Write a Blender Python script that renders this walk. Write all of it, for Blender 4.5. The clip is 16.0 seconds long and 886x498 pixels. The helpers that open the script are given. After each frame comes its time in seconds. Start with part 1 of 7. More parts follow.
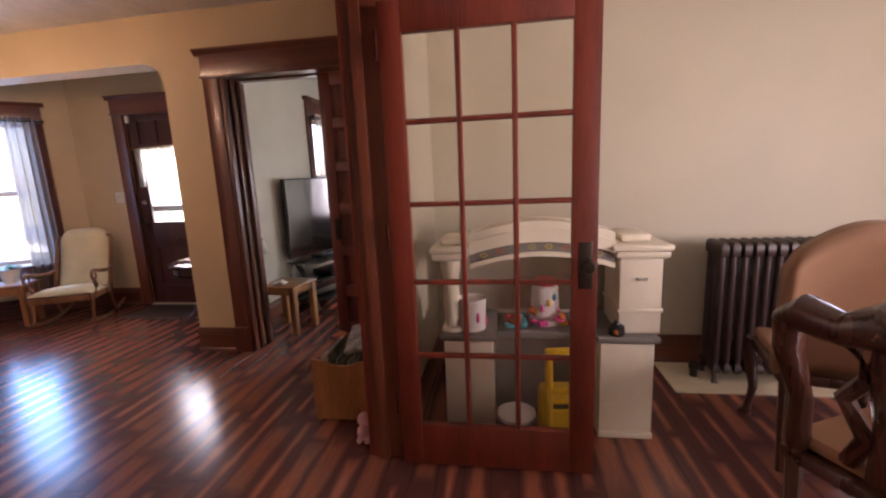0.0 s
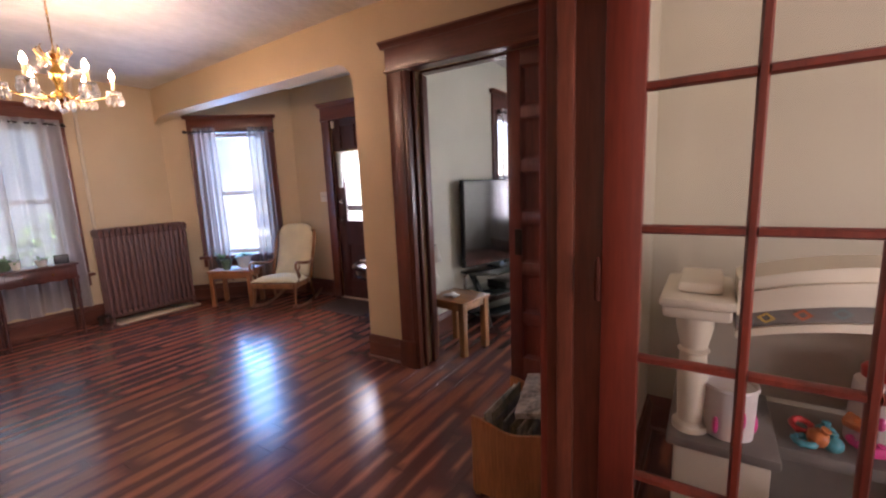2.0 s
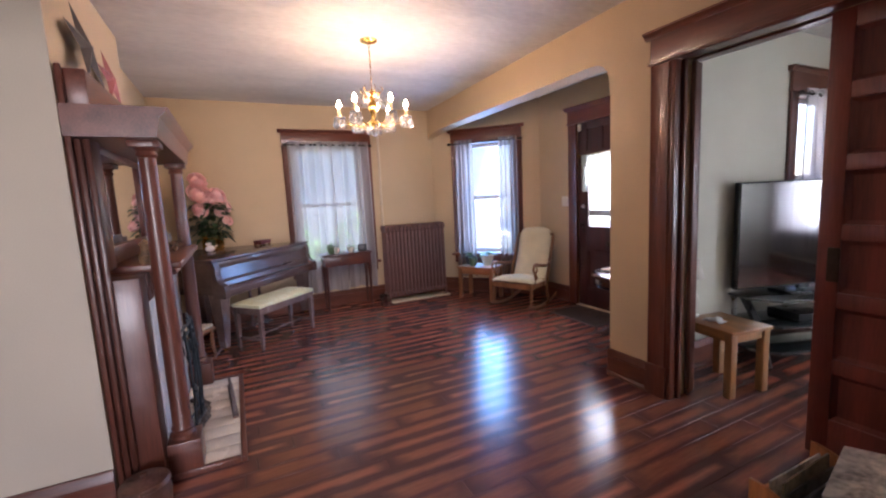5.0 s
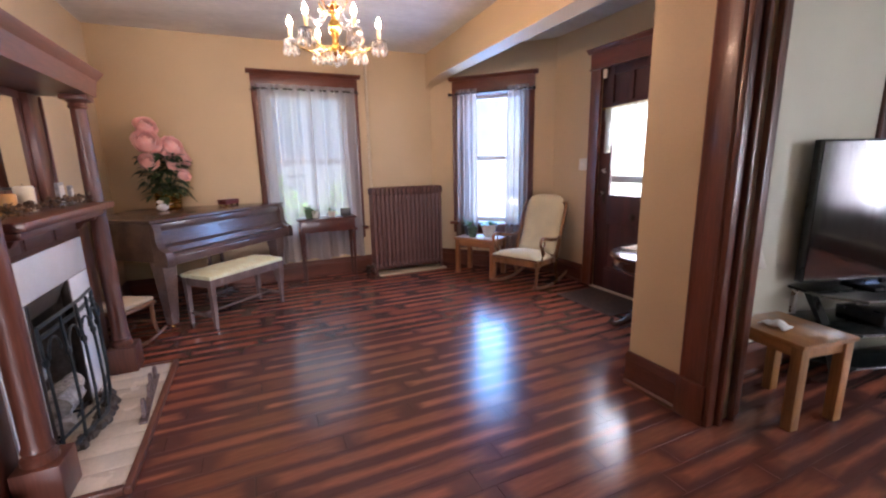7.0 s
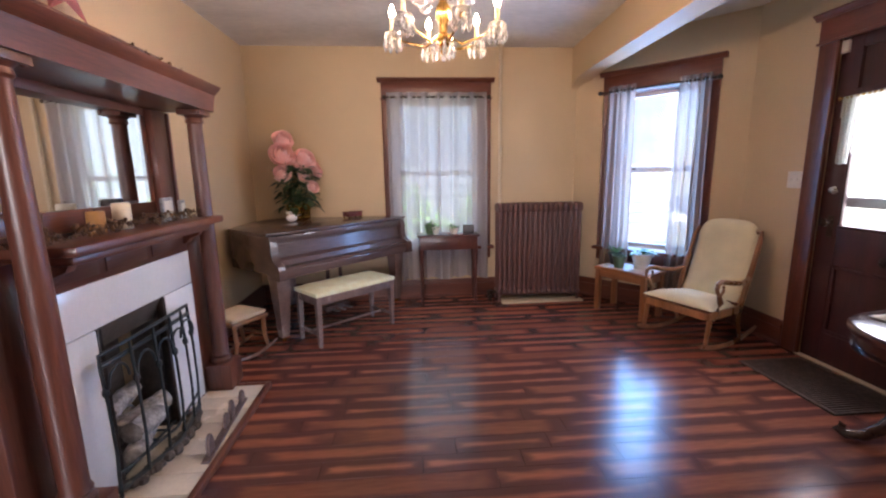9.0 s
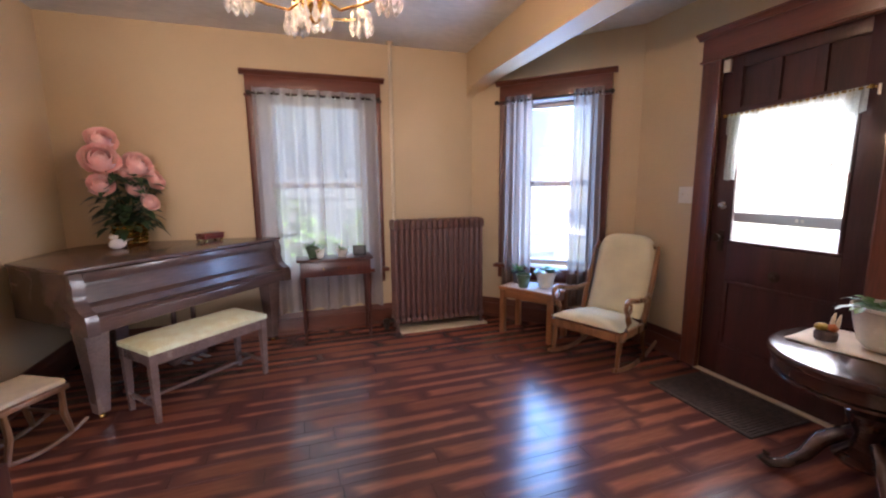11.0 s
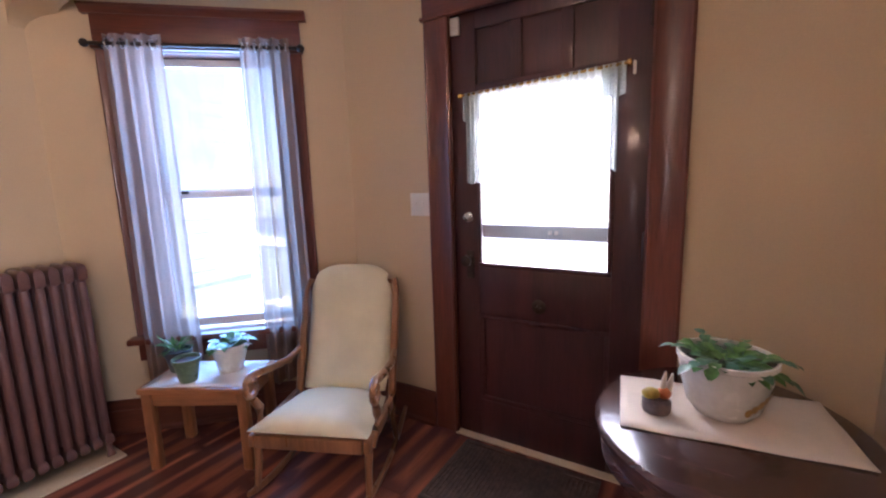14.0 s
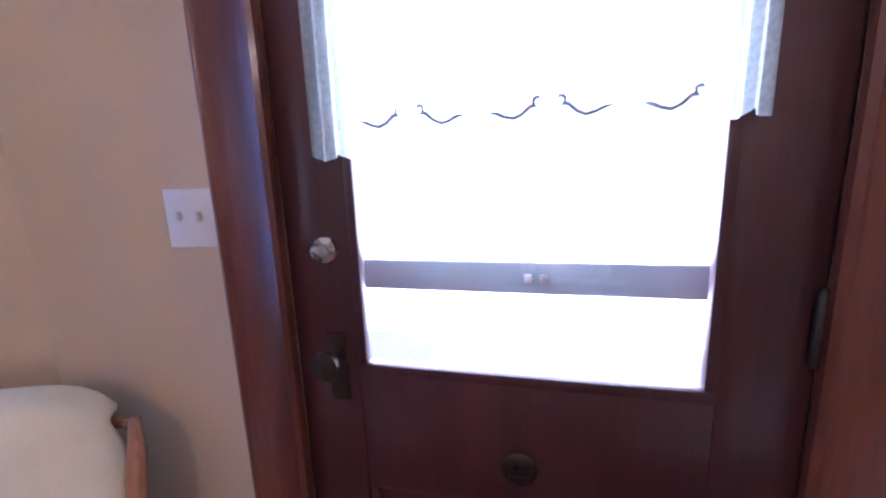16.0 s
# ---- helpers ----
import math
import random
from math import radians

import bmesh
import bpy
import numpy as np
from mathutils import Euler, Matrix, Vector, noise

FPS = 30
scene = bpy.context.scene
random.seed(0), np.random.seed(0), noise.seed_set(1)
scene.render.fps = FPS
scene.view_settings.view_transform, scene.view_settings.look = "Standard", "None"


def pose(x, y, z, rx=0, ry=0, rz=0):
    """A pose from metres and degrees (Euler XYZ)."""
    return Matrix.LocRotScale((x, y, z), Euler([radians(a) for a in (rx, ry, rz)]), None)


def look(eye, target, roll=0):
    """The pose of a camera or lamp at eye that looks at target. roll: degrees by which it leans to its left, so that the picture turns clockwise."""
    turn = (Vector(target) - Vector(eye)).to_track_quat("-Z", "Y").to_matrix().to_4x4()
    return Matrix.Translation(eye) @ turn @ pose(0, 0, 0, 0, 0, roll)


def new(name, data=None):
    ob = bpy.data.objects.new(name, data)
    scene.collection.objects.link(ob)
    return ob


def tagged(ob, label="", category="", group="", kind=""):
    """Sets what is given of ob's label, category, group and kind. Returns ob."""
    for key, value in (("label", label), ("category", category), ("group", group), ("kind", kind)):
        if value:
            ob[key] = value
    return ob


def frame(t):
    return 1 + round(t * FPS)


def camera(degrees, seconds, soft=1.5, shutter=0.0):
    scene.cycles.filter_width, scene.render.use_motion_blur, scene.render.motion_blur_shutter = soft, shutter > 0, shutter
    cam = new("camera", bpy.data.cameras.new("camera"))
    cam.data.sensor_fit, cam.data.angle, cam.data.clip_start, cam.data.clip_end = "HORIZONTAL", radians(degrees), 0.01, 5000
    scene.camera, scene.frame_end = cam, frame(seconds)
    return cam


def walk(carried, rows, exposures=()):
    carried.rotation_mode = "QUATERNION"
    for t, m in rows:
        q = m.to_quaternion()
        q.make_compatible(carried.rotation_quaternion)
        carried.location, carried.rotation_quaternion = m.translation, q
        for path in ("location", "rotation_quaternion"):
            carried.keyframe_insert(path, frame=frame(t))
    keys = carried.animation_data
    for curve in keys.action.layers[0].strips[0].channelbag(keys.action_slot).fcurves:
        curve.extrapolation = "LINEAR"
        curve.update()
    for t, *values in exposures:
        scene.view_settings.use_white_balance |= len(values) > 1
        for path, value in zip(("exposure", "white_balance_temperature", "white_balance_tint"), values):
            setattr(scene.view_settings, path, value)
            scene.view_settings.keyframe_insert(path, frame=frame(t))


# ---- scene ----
cam = camera(93.3, 16.0, soft=2.2)
PATH = [
    (0, (-0.005, 0.172, 1.313), (-0.293, 2.12, 0.965), -2.4),
    (0.5, (-0.065, 0.357, 1.302), (-0.59, 2.253, 0.939), -1.8),
    (1, (-0.188, 0.527, 1.329), (-0.758, 2.42, 1.028), -1.7),
    (1.5, (-0.25, 0.649, 1.324), (-1.055, 2.452, 1.009), -2.2),
    (2, (-0.248, 0.762, 1.329), (-1.317, 2.423, 1.014), -2.4),
    (2.5, (-0.257, 0.81, 1.329), (-1.548, 2.307, 1.026), -2.5),
    (3, (-0.28, 0.813, 1.333), (-1.765, 2.125, 1.055), -3.1),
    (3.5, (-0.29, 0.769, 1.347), (-1.918, 1.905, 1.102), -3.2),
    (4, (-0.302, 0.722, 1.351), (-2.023, 1.717, 1.131), -3.1),
    (4.5, (-0.301, 0.718, 1.362), (-2.07, 1.622, 1.134), -3.1),
    (4.7, (-0.304, 0.711, 1.358), (-2.082, 1.596, 1.125), -3.0),
    (6.8, (-0.794, 1.114, 1.252), (-2.537, 2.003, 0.839), -1.7),
    (7, (-0.849, 1.205, 1.258), (-2.635, 2.009, 0.855), -1.2),
    (7.5, (-1.067, 1.338, 1.263), (-2.912, 2.008, 0.878), -0.2),
    (8, (-1.24, 1.425, 1.262), (-3.164, 1.822, 0.886), -0.8),
    (8.2, (-1.288, 1.455, 1.272), (-3.25, 1.6, 0.912), -1.2),
    (10.3, (-1.624, 1.634, 1.308), (-3.582, 1.899, 0.999), 1.5),
    (10.5, (-1.71, 1.616, 1.31), (-3.645, 2.023, 1.009), 0.6),
    (11, (-1.9, 1.64, 1.301), (-3.767, 2.288, 0.998), -0.5),
    (11.5, (-2.089, 1.796, 1.306), (-3.91, 2.599, 1.113), 0.8),
    (12, (-2.266, 1.862, 1.296), (-3.934, 2.949, 1.108), 2.0),
    (12.5, (-2.46, 1.916, 1.336), (-3.916, 3.266, 1.101), 0.8),
    (13, (-2.62, 2.06, 1.318), (-3.958, 3.525, 1.064), -0.4),
    (13.5, (-2.786, 2.275, 1.332), (-4.016, 3.826, 1.047), -0.8),
    (14, (-2.95, 2.467, 1.32), (-3.975, 4.156, 1.01), -1.8),
    (14.5, (-3.1, 2.733, 1.353), (-3.909, 4.514, 0.935), -2.5),
    (15, (-3.258, 3.021, 1.344), (-3.909, 4.867, 0.932), -1.2),
    (15.5, (-3.414, 3.303, 1.328), (-3.887, 5.206, 0.933), -0.3),
    (16, (-3.5, 3.598, 1.3), (-3.982, 5.498, 0.904), -2.2),
]
walk(cam, [(t, look(eye, target, roll)) for t, eye, target, roll in PATH],
     [(0.0, 3.40, 6600, 32), (2.0, 3.56, 6150, 29), (3.5, 3.64, 5700, 27), (4.5, 3.60, 5700, 25), (7.0, 3.76, 5950, 26), (10.5, 3.60, 6050, 24), (12.5, 3.70, 6400, 28),
      (13.0, 3.76, 6350, 30), (14.0, 3.76, 5650, 29), (14.5, 3.78, 5650, 28), (15.0, 3.85, 6050, 32), (15.5, 3.93, 5350, 32), (16.0, 4.1, 4700, 33)])

# ---- light ----
world = bpy.data.worlds.new("sky")
scene.world = world
world.use_nodes = True
wn = world.node_tree.nodes
sky = wn.new("ShaderNodeTexSky")
sky.sky_type, sky.sun_disc = "NISHITA", False
sky.sun_elevation, sky.sun_rotation = radians(75), radians(22.6)
wn["Background"].inputs[1].default_value = 0.08
world.node_tree.links.new(sky.outputs[0], wn["Background"].inputs[0])
sun = new("sun", bpy.data.lights.new("sun", "SUN"))
sun.data.energy, sun.data.angle, sun.data.color = 4.0, radians(0.5), (1.0, 0.95, 0.87)
sun.matrix_world = look((0, 0, 0), (-0.10, -0.24, -0.965))

# ---- plan, in metres ----
X_W, Y_N, Y_S, Z_C = -5.74, 4.275, 0.0, 2.52
CH_A, CH_B = (-5.74, 3.28), (-4.64, 4.275)   # slanted wall of the foyer
Y_B0, Y_B1 = 3.07, 3.28                     # beam and pocket-door wall
X_PK0, X_PK1 = -1.97, -0.72                 # pocket-door opening
X_P0, X_P1 = -0.63, -0.48                   # wall between dining and living room
X_F, X_T = -2.40, -2.20                     # foyer's east face, television room's west face
Y_D, X_DE, Y_DS = 3.04, 3.60, -3.0          # dining room
Y_TN, X_TE = 6.40, 1.9                      # television room
X_CH = -2.60                                # chimney's corner


# ---- mesh helpers ----
def part(name, bm, mat, parent=None, label="", smooth=True, angle=38):
    me = bpy.data.meshes.new(name)
    bmesh.ops.recalc_face_normals(bm, faces=bm.faces)
    bm.to_mesh(me)
    bm.free()
    for m in (mat if isinstance(mat, (list, tuple)) else [mat]):
        me.materials.append(m)
    if smooth:
        me.shade_smooth()
        me.set_sharp_from_angle(angle=radians(angle))
    ob = new(name, me)
    if parent is not None:
        ob.parent = parent
    if label:
        ob["label"] = label
    return ob


def thing(name, label, category, x=0, y=0, z=0, rz=0, group="", kind=""):
    ob = new(name)
    ob.empty_display_size = 0.1
    ob.matrix_world = pose(x, y, z, 0, 0, rz)
    return tagged(ob, label, category, group, kind)


def B():
    return bmesh.new()


def xf(bm, verts, m):
    bmesh.ops.transform(bm, matrix=m, verts=verts)


def box(bm, x0, x1, y0, y1, z0, z1, bevel=0.0, m=None):
    t = bmesh.new()
    vs = [t.verts.new((x, y, z)) for x in (x0, x1) for y in (y0, y1) for z in (z0, z1)]
    for q in ((0, 1, 3, 2), (4, 6, 7, 5), (0, 4, 5, 1), (2, 3, 7, 6), (0, 2, 6, 4), (1, 5, 7, 3)):
        t.faces.new([vs[i] for i in q])
    if bevel:
        bmesh.ops.bevel(t, geom=list(t.edges), offset=bevel, segments=2, profile=0.5, affect="EDGES")
    return merge(bm, t, m)


def merge(bm, t, m=None):
    if m is not None:
        t.transform(m)
    idx = {v: bm.verts.new(v.co) for v in t.verts}
    for f in t.faces:
        try:
            bm.faces.new([idx[v] for v in f.verts]).material_index = f.material_index
        except ValueError:
            pass
    t.free()
    return bm


def loft(bm, rings, closed=True, cap=True):
    """Skin rings of points of equal count."""
    vr = [[bm.verts.new(p) for p in r] for r in rings]
    n = len(rings[0])
    for a, b in zip(vr, vr[1:]):
        for i in range(n if closed else n - 1):
            j = (i + 1) % n
            bm.faces.new((a[i], a[j], b[j], b[i]))
    if cap and closed:
        bm.faces.new(list(reversed(vr[0])))
        bm.faces.new(vr[-1])
    return bm


def lathe(bm, prof, seg=20, c=(0, 0, 0), cap=True):
    rings = [[(c[0] + r * math.cos(2 * math.pi * i / seg), c[1] + r * math.sin(2 * math.pi * i / seg), c[2] + z) for i in range(seg)] for r, z in prof]
    return loft(bm, rings, True, cap)


def tube(bm, pts, r, seg=8, flat=1.0):
    """A round bar along points; r is one radius or one per point."""
    pts = [Vector(p) for p in pts]
    rs = r if isinstance(r, (list, tuple)) else [r] * len(pts)
    rings, up = [], Vector((0.13, 0.21, 0.97)).normalized()
    for i, p in enumerate(pts):
        d = (pts[min(i + 1, len(pts) - 1)] - pts[max(i - 1, 0)]).normalized()
        a = d.cross(up)
        a = a.normalized() if a.length > 1e-4 else d.orthogonal().normalized()
        b = a.cross(d).normalized()
        rings.append([p + rs[i] * (math.cos(2 * math.pi * k / seg) * a + flat * math.sin(2 * math.pi * k / seg) * b) for k in range(seg)])
    return loft(bm, rings)


def extrude_poly(bm, poly, z0, z1, bevel=0.0, m=None):
    t = bmesh.new()
    a = [t.verts.new((x, y, z0)) for x, y in poly]
    b = [t.verts.new((x, y, z1)) for x, y in poly]
    n = len(poly)
    t.faces.new(list(reversed(a)))
    t.faces.new(b)
    for i in range(n):
        t.faces.new((a[i], a[(i + 1) % n], b[(i + 1) % n], b[i]))
    if bevel:
        bmesh.ops.bevel(t, geom=[e for e in t.edges if abs(e.verts[0].co.z - e.verts[1].co.z) < 1e-6], offset=bevel, segments=2, profile=0.5, affect="EDGES")
    return merge(bm, t, m)


def ball(bm, c, r, seg=10, rings=7, sq=(1, 1, 1)):
    t = bmesh.new()
    bmesh.ops.create_uvsphere(t, u_segments=seg, v_segments=rings, radius=r)
    return merge(bm, t, Matrix.Translation(c) @ Matrix.Diagonal((*sq, 1)))


def wavy(bm, p0, p1, z0, z1, waves, depth, nx=60, nz=10, seed=0, flare=1.0, hem=0.0):
    """A hanging cloth between two plan points with folds."""
    p0, p1 = Vector((*p0, 0)), Vector((*p1, 0))
    d = (p1 - p0)
    nrm = Vector((-d.y, d.x, 0)).normalized()
    rnd = random.Random(seed)
    ph = [rnd.uniform(-0.6, 0.6) for _ in range(nz + 1)]
    rows = []
    for k in range(nz + 1):
        s = k / nz
        row = []
        for i in range(nx + 1):
            u = i / nx
            w = math.sin(2 * math.pi * waves * u + ph[0]) + 0.35 * math.sin(2 * math.pi * waves * 1.7 * u + ph[1] + 1.2 * s)
            uu = 0.5 + (u - 0.5) * (1 + (flare - 1) * s)
            p = p0 + d * uu + nrm * depth * w * (0.6 + 0.5 * s)
            z = z1 + (z0 - z1) * s + (hem * math.sin(7 * u + seed) * s)
            row.append((p.x, p.y, z))
        rows.append(row)
    return loft(bm, rows, closed=False, cap=False)


# ---- materials ----
def mat(name, col, rough=0.5, metal=0.0, var=0.12, scale=3.0, fine=60.0, bump=0.15, stretch=(1, 1, 1), col2=None, spec=0.5, coat=0.0, rvar=0.1, each=0.0, bscale=None):
    m = bpy.data.materials.new(name)
    m.use_nodes = True
    nt = m.node_tree
    N, L = nt.nodes, nt.links
    p = N["Principled BSDF"]
    p.inputs["Metallic"].default_value = metal
    p.inputs["Specular IOR Level"].default_value = spec
    p.inputs["Coat Weight"].default_value = coat
    p.inputs["Coat Roughness"].default_value = 0.12
    tc = N.new("ShaderNodeTexCoord")
    mp = N.new("ShaderNodeMapping")
    mp.inputs["Scale"].default_value = stretch
    L.new(tc.outputs["Object"], mp.inputs["Vector"])
    big, small = N.new("ShaderNodeTexNoise"), N.new("ShaderNodeTexNoise")
    for n, s, dt in ((big, scale, 3), (small, fine, 5)):
        n.inputs["Scale"].default_value, n.inputs["Detail"].default_value = s, dt
        L.new(mp.outputs["Vector"], n.inputs["Vector"])
    add = N.new("ShaderNodeMath")
    add.operation = "ADD"
    L.new(big.outputs["Fac"], add.inputs[0])
    half = N.new("ShaderNodeMath")
    half.operation = "MULTIPLY"
    half.inputs[1].default_value = 0.5
    L.new(small.outputs["Fac"], half.inputs[0])
    L.new(half.outputs[0], add.inputs[1])
    rng = N.new("ShaderNodeMapRange")
    rng.inputs["From Min"].default_value, rng.inputs["From Max"].default_value = 0.5, 1.0
    L.new(add.outputs[0], rng.inputs["Value"])
    mix = N.new("ShaderNodeMix")
    mix.data_type = "RGBA"
    c2 = col2 or tuple(c * (1 - 2 * var) for c in col)
    c1 = tuple(min(1, c * (1 + 0.5 * var)) for c in col)
    mix.inputs["A"].default_value, mix.inputs["B"].default_value = (*c2, 1), (*c1, 1)
    L.new(rng.outputs["Result"], mix.inputs["Factor"])
    out = mix.outputs["Result"]
    if each:
        oi, hv = N.new("ShaderNodeObjectInfo"), N.new("ShaderNodeHueSaturation")
        mr = N.new("ShaderNodeMapRange")
        mr.inputs["To Min"].default_value, mr.inputs["To Max"].default_value = 1 - each, 1 + each
        L.new(oi.outputs["Random"], mr.inputs["Value"])
        L.new(mr.outputs["Result"], hv.inputs["Value"])
        L.new(out, hv.inputs["Color"])
        out = hv.outputs["Color"]
    L.new(out, p.inputs["Base Color"])
    rr = N.new("ShaderNodeMapRange")
    rr.inputs["To Min"].default_value, rr.inputs["To Max"].default_value = max(0.02, rough - rvar), min(1, rough + rvar)
    L.new(big.outputs["Fac"], rr.inputs["Value"])
    L.new(rr.outputs["Result"], p.inputs["Roughness"])
    if bump:
        b = N.new("ShaderNodeBump")
        b.inputs["Strength"].default_value, b.inputs["Distance"].default_value = bump, 0.004
        if bscale:
            bn = N.new("ShaderNodeTexNoise")
            bn.inputs["Scale"].default_value, bn.inputs["Detail"].default_value = bscale, 4
            L.new(mp.outputs["Vector"], bn.inputs["Vector"])
            L.new(bn.outputs["Fac"], b.inputs["Height"])
        else:
            L.new(small.outputs["Fac"], b.inputs["Height"])
        L.new(b.outputs["Normal"], p.inputs["Normal"])
    return m


def wood(name, col, rough=0.3, axis="z", var=0.3, coat=0.25, each=0.0):
    st = {"z": (1, 1, 0.08), "x": (0.08, 1, 1), "y": (1, 0.08, 1)}[axis]
    return mat(name, col, rough, 0, var, 9, 120, 0.08, st, coat=coat, each=each)


def glass(name, rough=0.0, tint=(1, 1, 1)):
    m = bpy.data.materials.new(name)
    m.use_nodes = True
    nt = m.node_tree
    N, L = nt.nodes, nt.links
    N.remove(N["Principled BSDF"])
    t, g, mx, fr = N.new("ShaderNodeBsdfTransparent"), N.new("ShaderNodeBsdfGlossy"), N.new("ShaderNodeMixShader"), N.new("ShaderNodeLayerWeight")
    t.inputs[0].default_value = (*tint, 1)
    g.inputs["Roughness"].default_value = rough
    fr.inputs["Blend"].default_value = 0.5
    # gloss by Schlick's law, alike on both faces of the pane
    pw, ma = N.new("ShaderNodeMath"), N.new("ShaderNodeMath")
    pw.operation, ma.operation = "POWER", "MULTIPLY_ADD"
    pw.inputs[1].default_value, ma.inputs[1].default_value, ma.inputs[2].default_value = 5.0, 0.96, 0.035
    L.new(fr.outputs["Facing"], pw.inputs[0])
    L.new(pw.outputs[0], ma.inputs[0])
    L.new(ma.outputs[0], mx.inputs[0])
    L.new(t.outputs[0], mx.inputs[1])
    L.new(g.outputs[0], mx.inputs[2])
    L.new(mx.outputs[0], N["Material Output"].inputs[0])
    return m


def sheer(name, col, through_part, scale=150.0, weave=0.05):
    """Thin cloth: part open weave, part diffuse on both sides."""
    m = bpy.data.materials.new(name)
    m.use_nodes = True
    nt = m.node_tree
    N, L = nt.nodes, nt.links
    N.remove(N["Principled BSDF"])
    t, d, tr = N.new("ShaderNodeBsdfTransparent"), N.new("ShaderNodeBsdfDiffuse"), N.new("ShaderNodeBsdfTranslucent")
    a, b = N.new("ShaderNodeMixShader"), N.new("ShaderNodeMixShader")
    tc, no, mr = N.new("ShaderNodeTexCoord"), N.new("ShaderNodeTexNoise"), N.new("ShaderNodeMapRange")
    no.inputs["Scale"].default_value, no.inputs["Detail"].default_value = scale, 3
    L.new(tc.outputs["Object"], no.inputs["Vector"])
    mr.inputs["From Min"].default_value, mr.inputs["From Max"].default_value = 0.35, 0.65
    mr.inputs["To Min"].default_value, mr.inputs["To Max"].default_value = 1 - through_part - weave, 1 - through_part + weave
    L.new(no.outputs["Fac"], mr.inputs["Value"])
    for n in (d, tr):
        n.inputs["Color"].default_value = (*col, 1)
    a.inputs[0].default_value = 0.5
    L.new(d.outputs[0], a.inputs[1])
    L.new(tr.outputs[0], a.inputs[2])
    L.new(mr.outputs["Result"], b.inputs[0])
    L.new(t.outputs[0], b.inputs[1])
    L.new(a.outputs[0], b.inputs[2])
    L.new(b.outputs[0], N["Material Output"].inputs[0])
    return m


def lamp_mat(name, col, strength):
    m = bpy.data.materials.new(name)
    m.use_nodes = True
    p = m.node_tree.nodes["Principled BSDF"]
    p.inputs["Base Color"].default_value = (*col, 1)
    p.inputs["Emission Color"].default_value = (*col, 1)
    p.inputs["Emission Strength"].default_value = strength
    return m


def plank_mat():
    """Hand-scraped laminate: reddish heart, scorched dark edges and ends."""
    m = mat("plank_laminate", (0.42, 0.142, 0.080), 0.215, 0, 0.3, 5, 70, 0.04, (1, 0.12, 1), col2=(0.22, 0.075, 0.047), coat=0.0, rvar=0.05, each=0.34, spec=0.6)
    nt = m.node_tree
    N, L = nt.nodes, nt.links
    p = N["Principled BSDF"]
    src = p.inputs["Base Color"].links[0].from_socket
    tc, sp = N.new("ShaderNodeTexCoord"), N.new("ShaderNodeSeparateXYZ")
    L.new(tc.outputs["Generated"], sp.inputs[0])
    facs = []
    oi = N.new("ShaderNodeObjectInfo")
    shift, seed = N.new("ShaderNodeMapRange"), N.new("ShaderNodeMapRange")
    shift.inputs["To Min"].default_value, shift.inputs["To Max"].default_value = -0.16, 0.22
    seed.inputs["To Max"].default_value = 60
    L.new(oi.outputs["Random"], shift.inputs["Value"])
    L.new(oi.outputs["Random"], seed.inputs["Value"])
    for ax, edge, soft in (("X", 0.10, 0.24), ("Y", 0.0, 0.12)):
        s = N.new("ShaderNodeMath")
        s.operation = "SUBTRACT"
        s.inputs[1].default_value = 0.5
        L.new(sp.outputs[ax], s.inputs[0])
        ab = N.new("ShaderNodeMath")
        ab.operation = "ABSOLUTE"
        L.new(s.outputs[0], ab.inputs[0])
        no = N.new("ShaderNodeTexNoise")
        no.noise_dimensions = "4D"
        no.inputs["Scale"].default_value = 5
        L.new(seed.outputs["Result"], no.inputs["W"])
        L.new(tc.outputs["Object"], no.inputs["Vector"])
        wob = N.new("ShaderNodeMath")
        wob.operation = "MULTIPLY_ADD"
        wob.inputs[1].default_value = 0.36
        L.new(no.outputs["Fac"], wob.inputs[0])
        L.new(ab.outputs[0], wob.inputs[2])
        r = N.new("ShaderNodeMapRange")
        r.interpolation_type = "SMOOTHSTEP"
        r.inputs["From Min"].default_value, r.inputs["From Max"].default_value = 0.62 - edge - soft, 0.62 - edge + 0.06
        mv = N.new("ShaderNodeMath")
        L.new(wob.outputs[0], mv.inputs[0])
        L.new(shift.outputs["Result"], mv.inputs[1])
        L.new(mv.outputs[0] if ax == "X" else wob.outputs[0], r.inputs["Value"])
        facs.append(r.outputs["Result"])
    mx = N.new("ShaderNodeMath")
    mx.operation = "MAXIMUM"
    L.new(facs[0], mx.inputs[0])
    L.new(facs[1], mx.inputs[1])
    dk = N.new("ShaderNodeMix")
    dk.data_type = "RGBA"
    dk.inputs["B"].default_value = (0.105, 0.039, 0.033, 1)
    L.new(mx.outputs[0], dk.inputs["Factor"])
    L.new(src, dk.inputs["A"])
    L.new(dk.outputs["Result"], p.inputs["Base Color"])
    return m


M_WALL = mat("tan_wall_paint", (0.57, 0.435, 0.265), 0.62, 0, 0.05, 1.6, 180, 0.10, rvar=0.05)
M_WALL_D = mat("beige_dining_paint", (0.50, 0.44, 0.335), 0.6, 0, 0.05, 1.6, 180, 0.10)
M_WALL_T = mat("pale_green_white_paint", (0.62, 0.60, 0.50), 0.6, 0, 0.04, 1.6, 180, 0.08)
M_CEIL = mat("swirled_ceiling_plaster", (0.70, 0.68, 0.64), 0.75, 0, 0.13, 2.6, 40, 1.0, (1, 0.35, 1), bscale=9)
M_TRIM = wood("mahogany_trim", (0.155, 0.042, 0.021), 0.42, "z")
M_TRIM_H = wood("mahogany_trim_flat", (0.155, 0.044, 0.023), 0.32, "x")
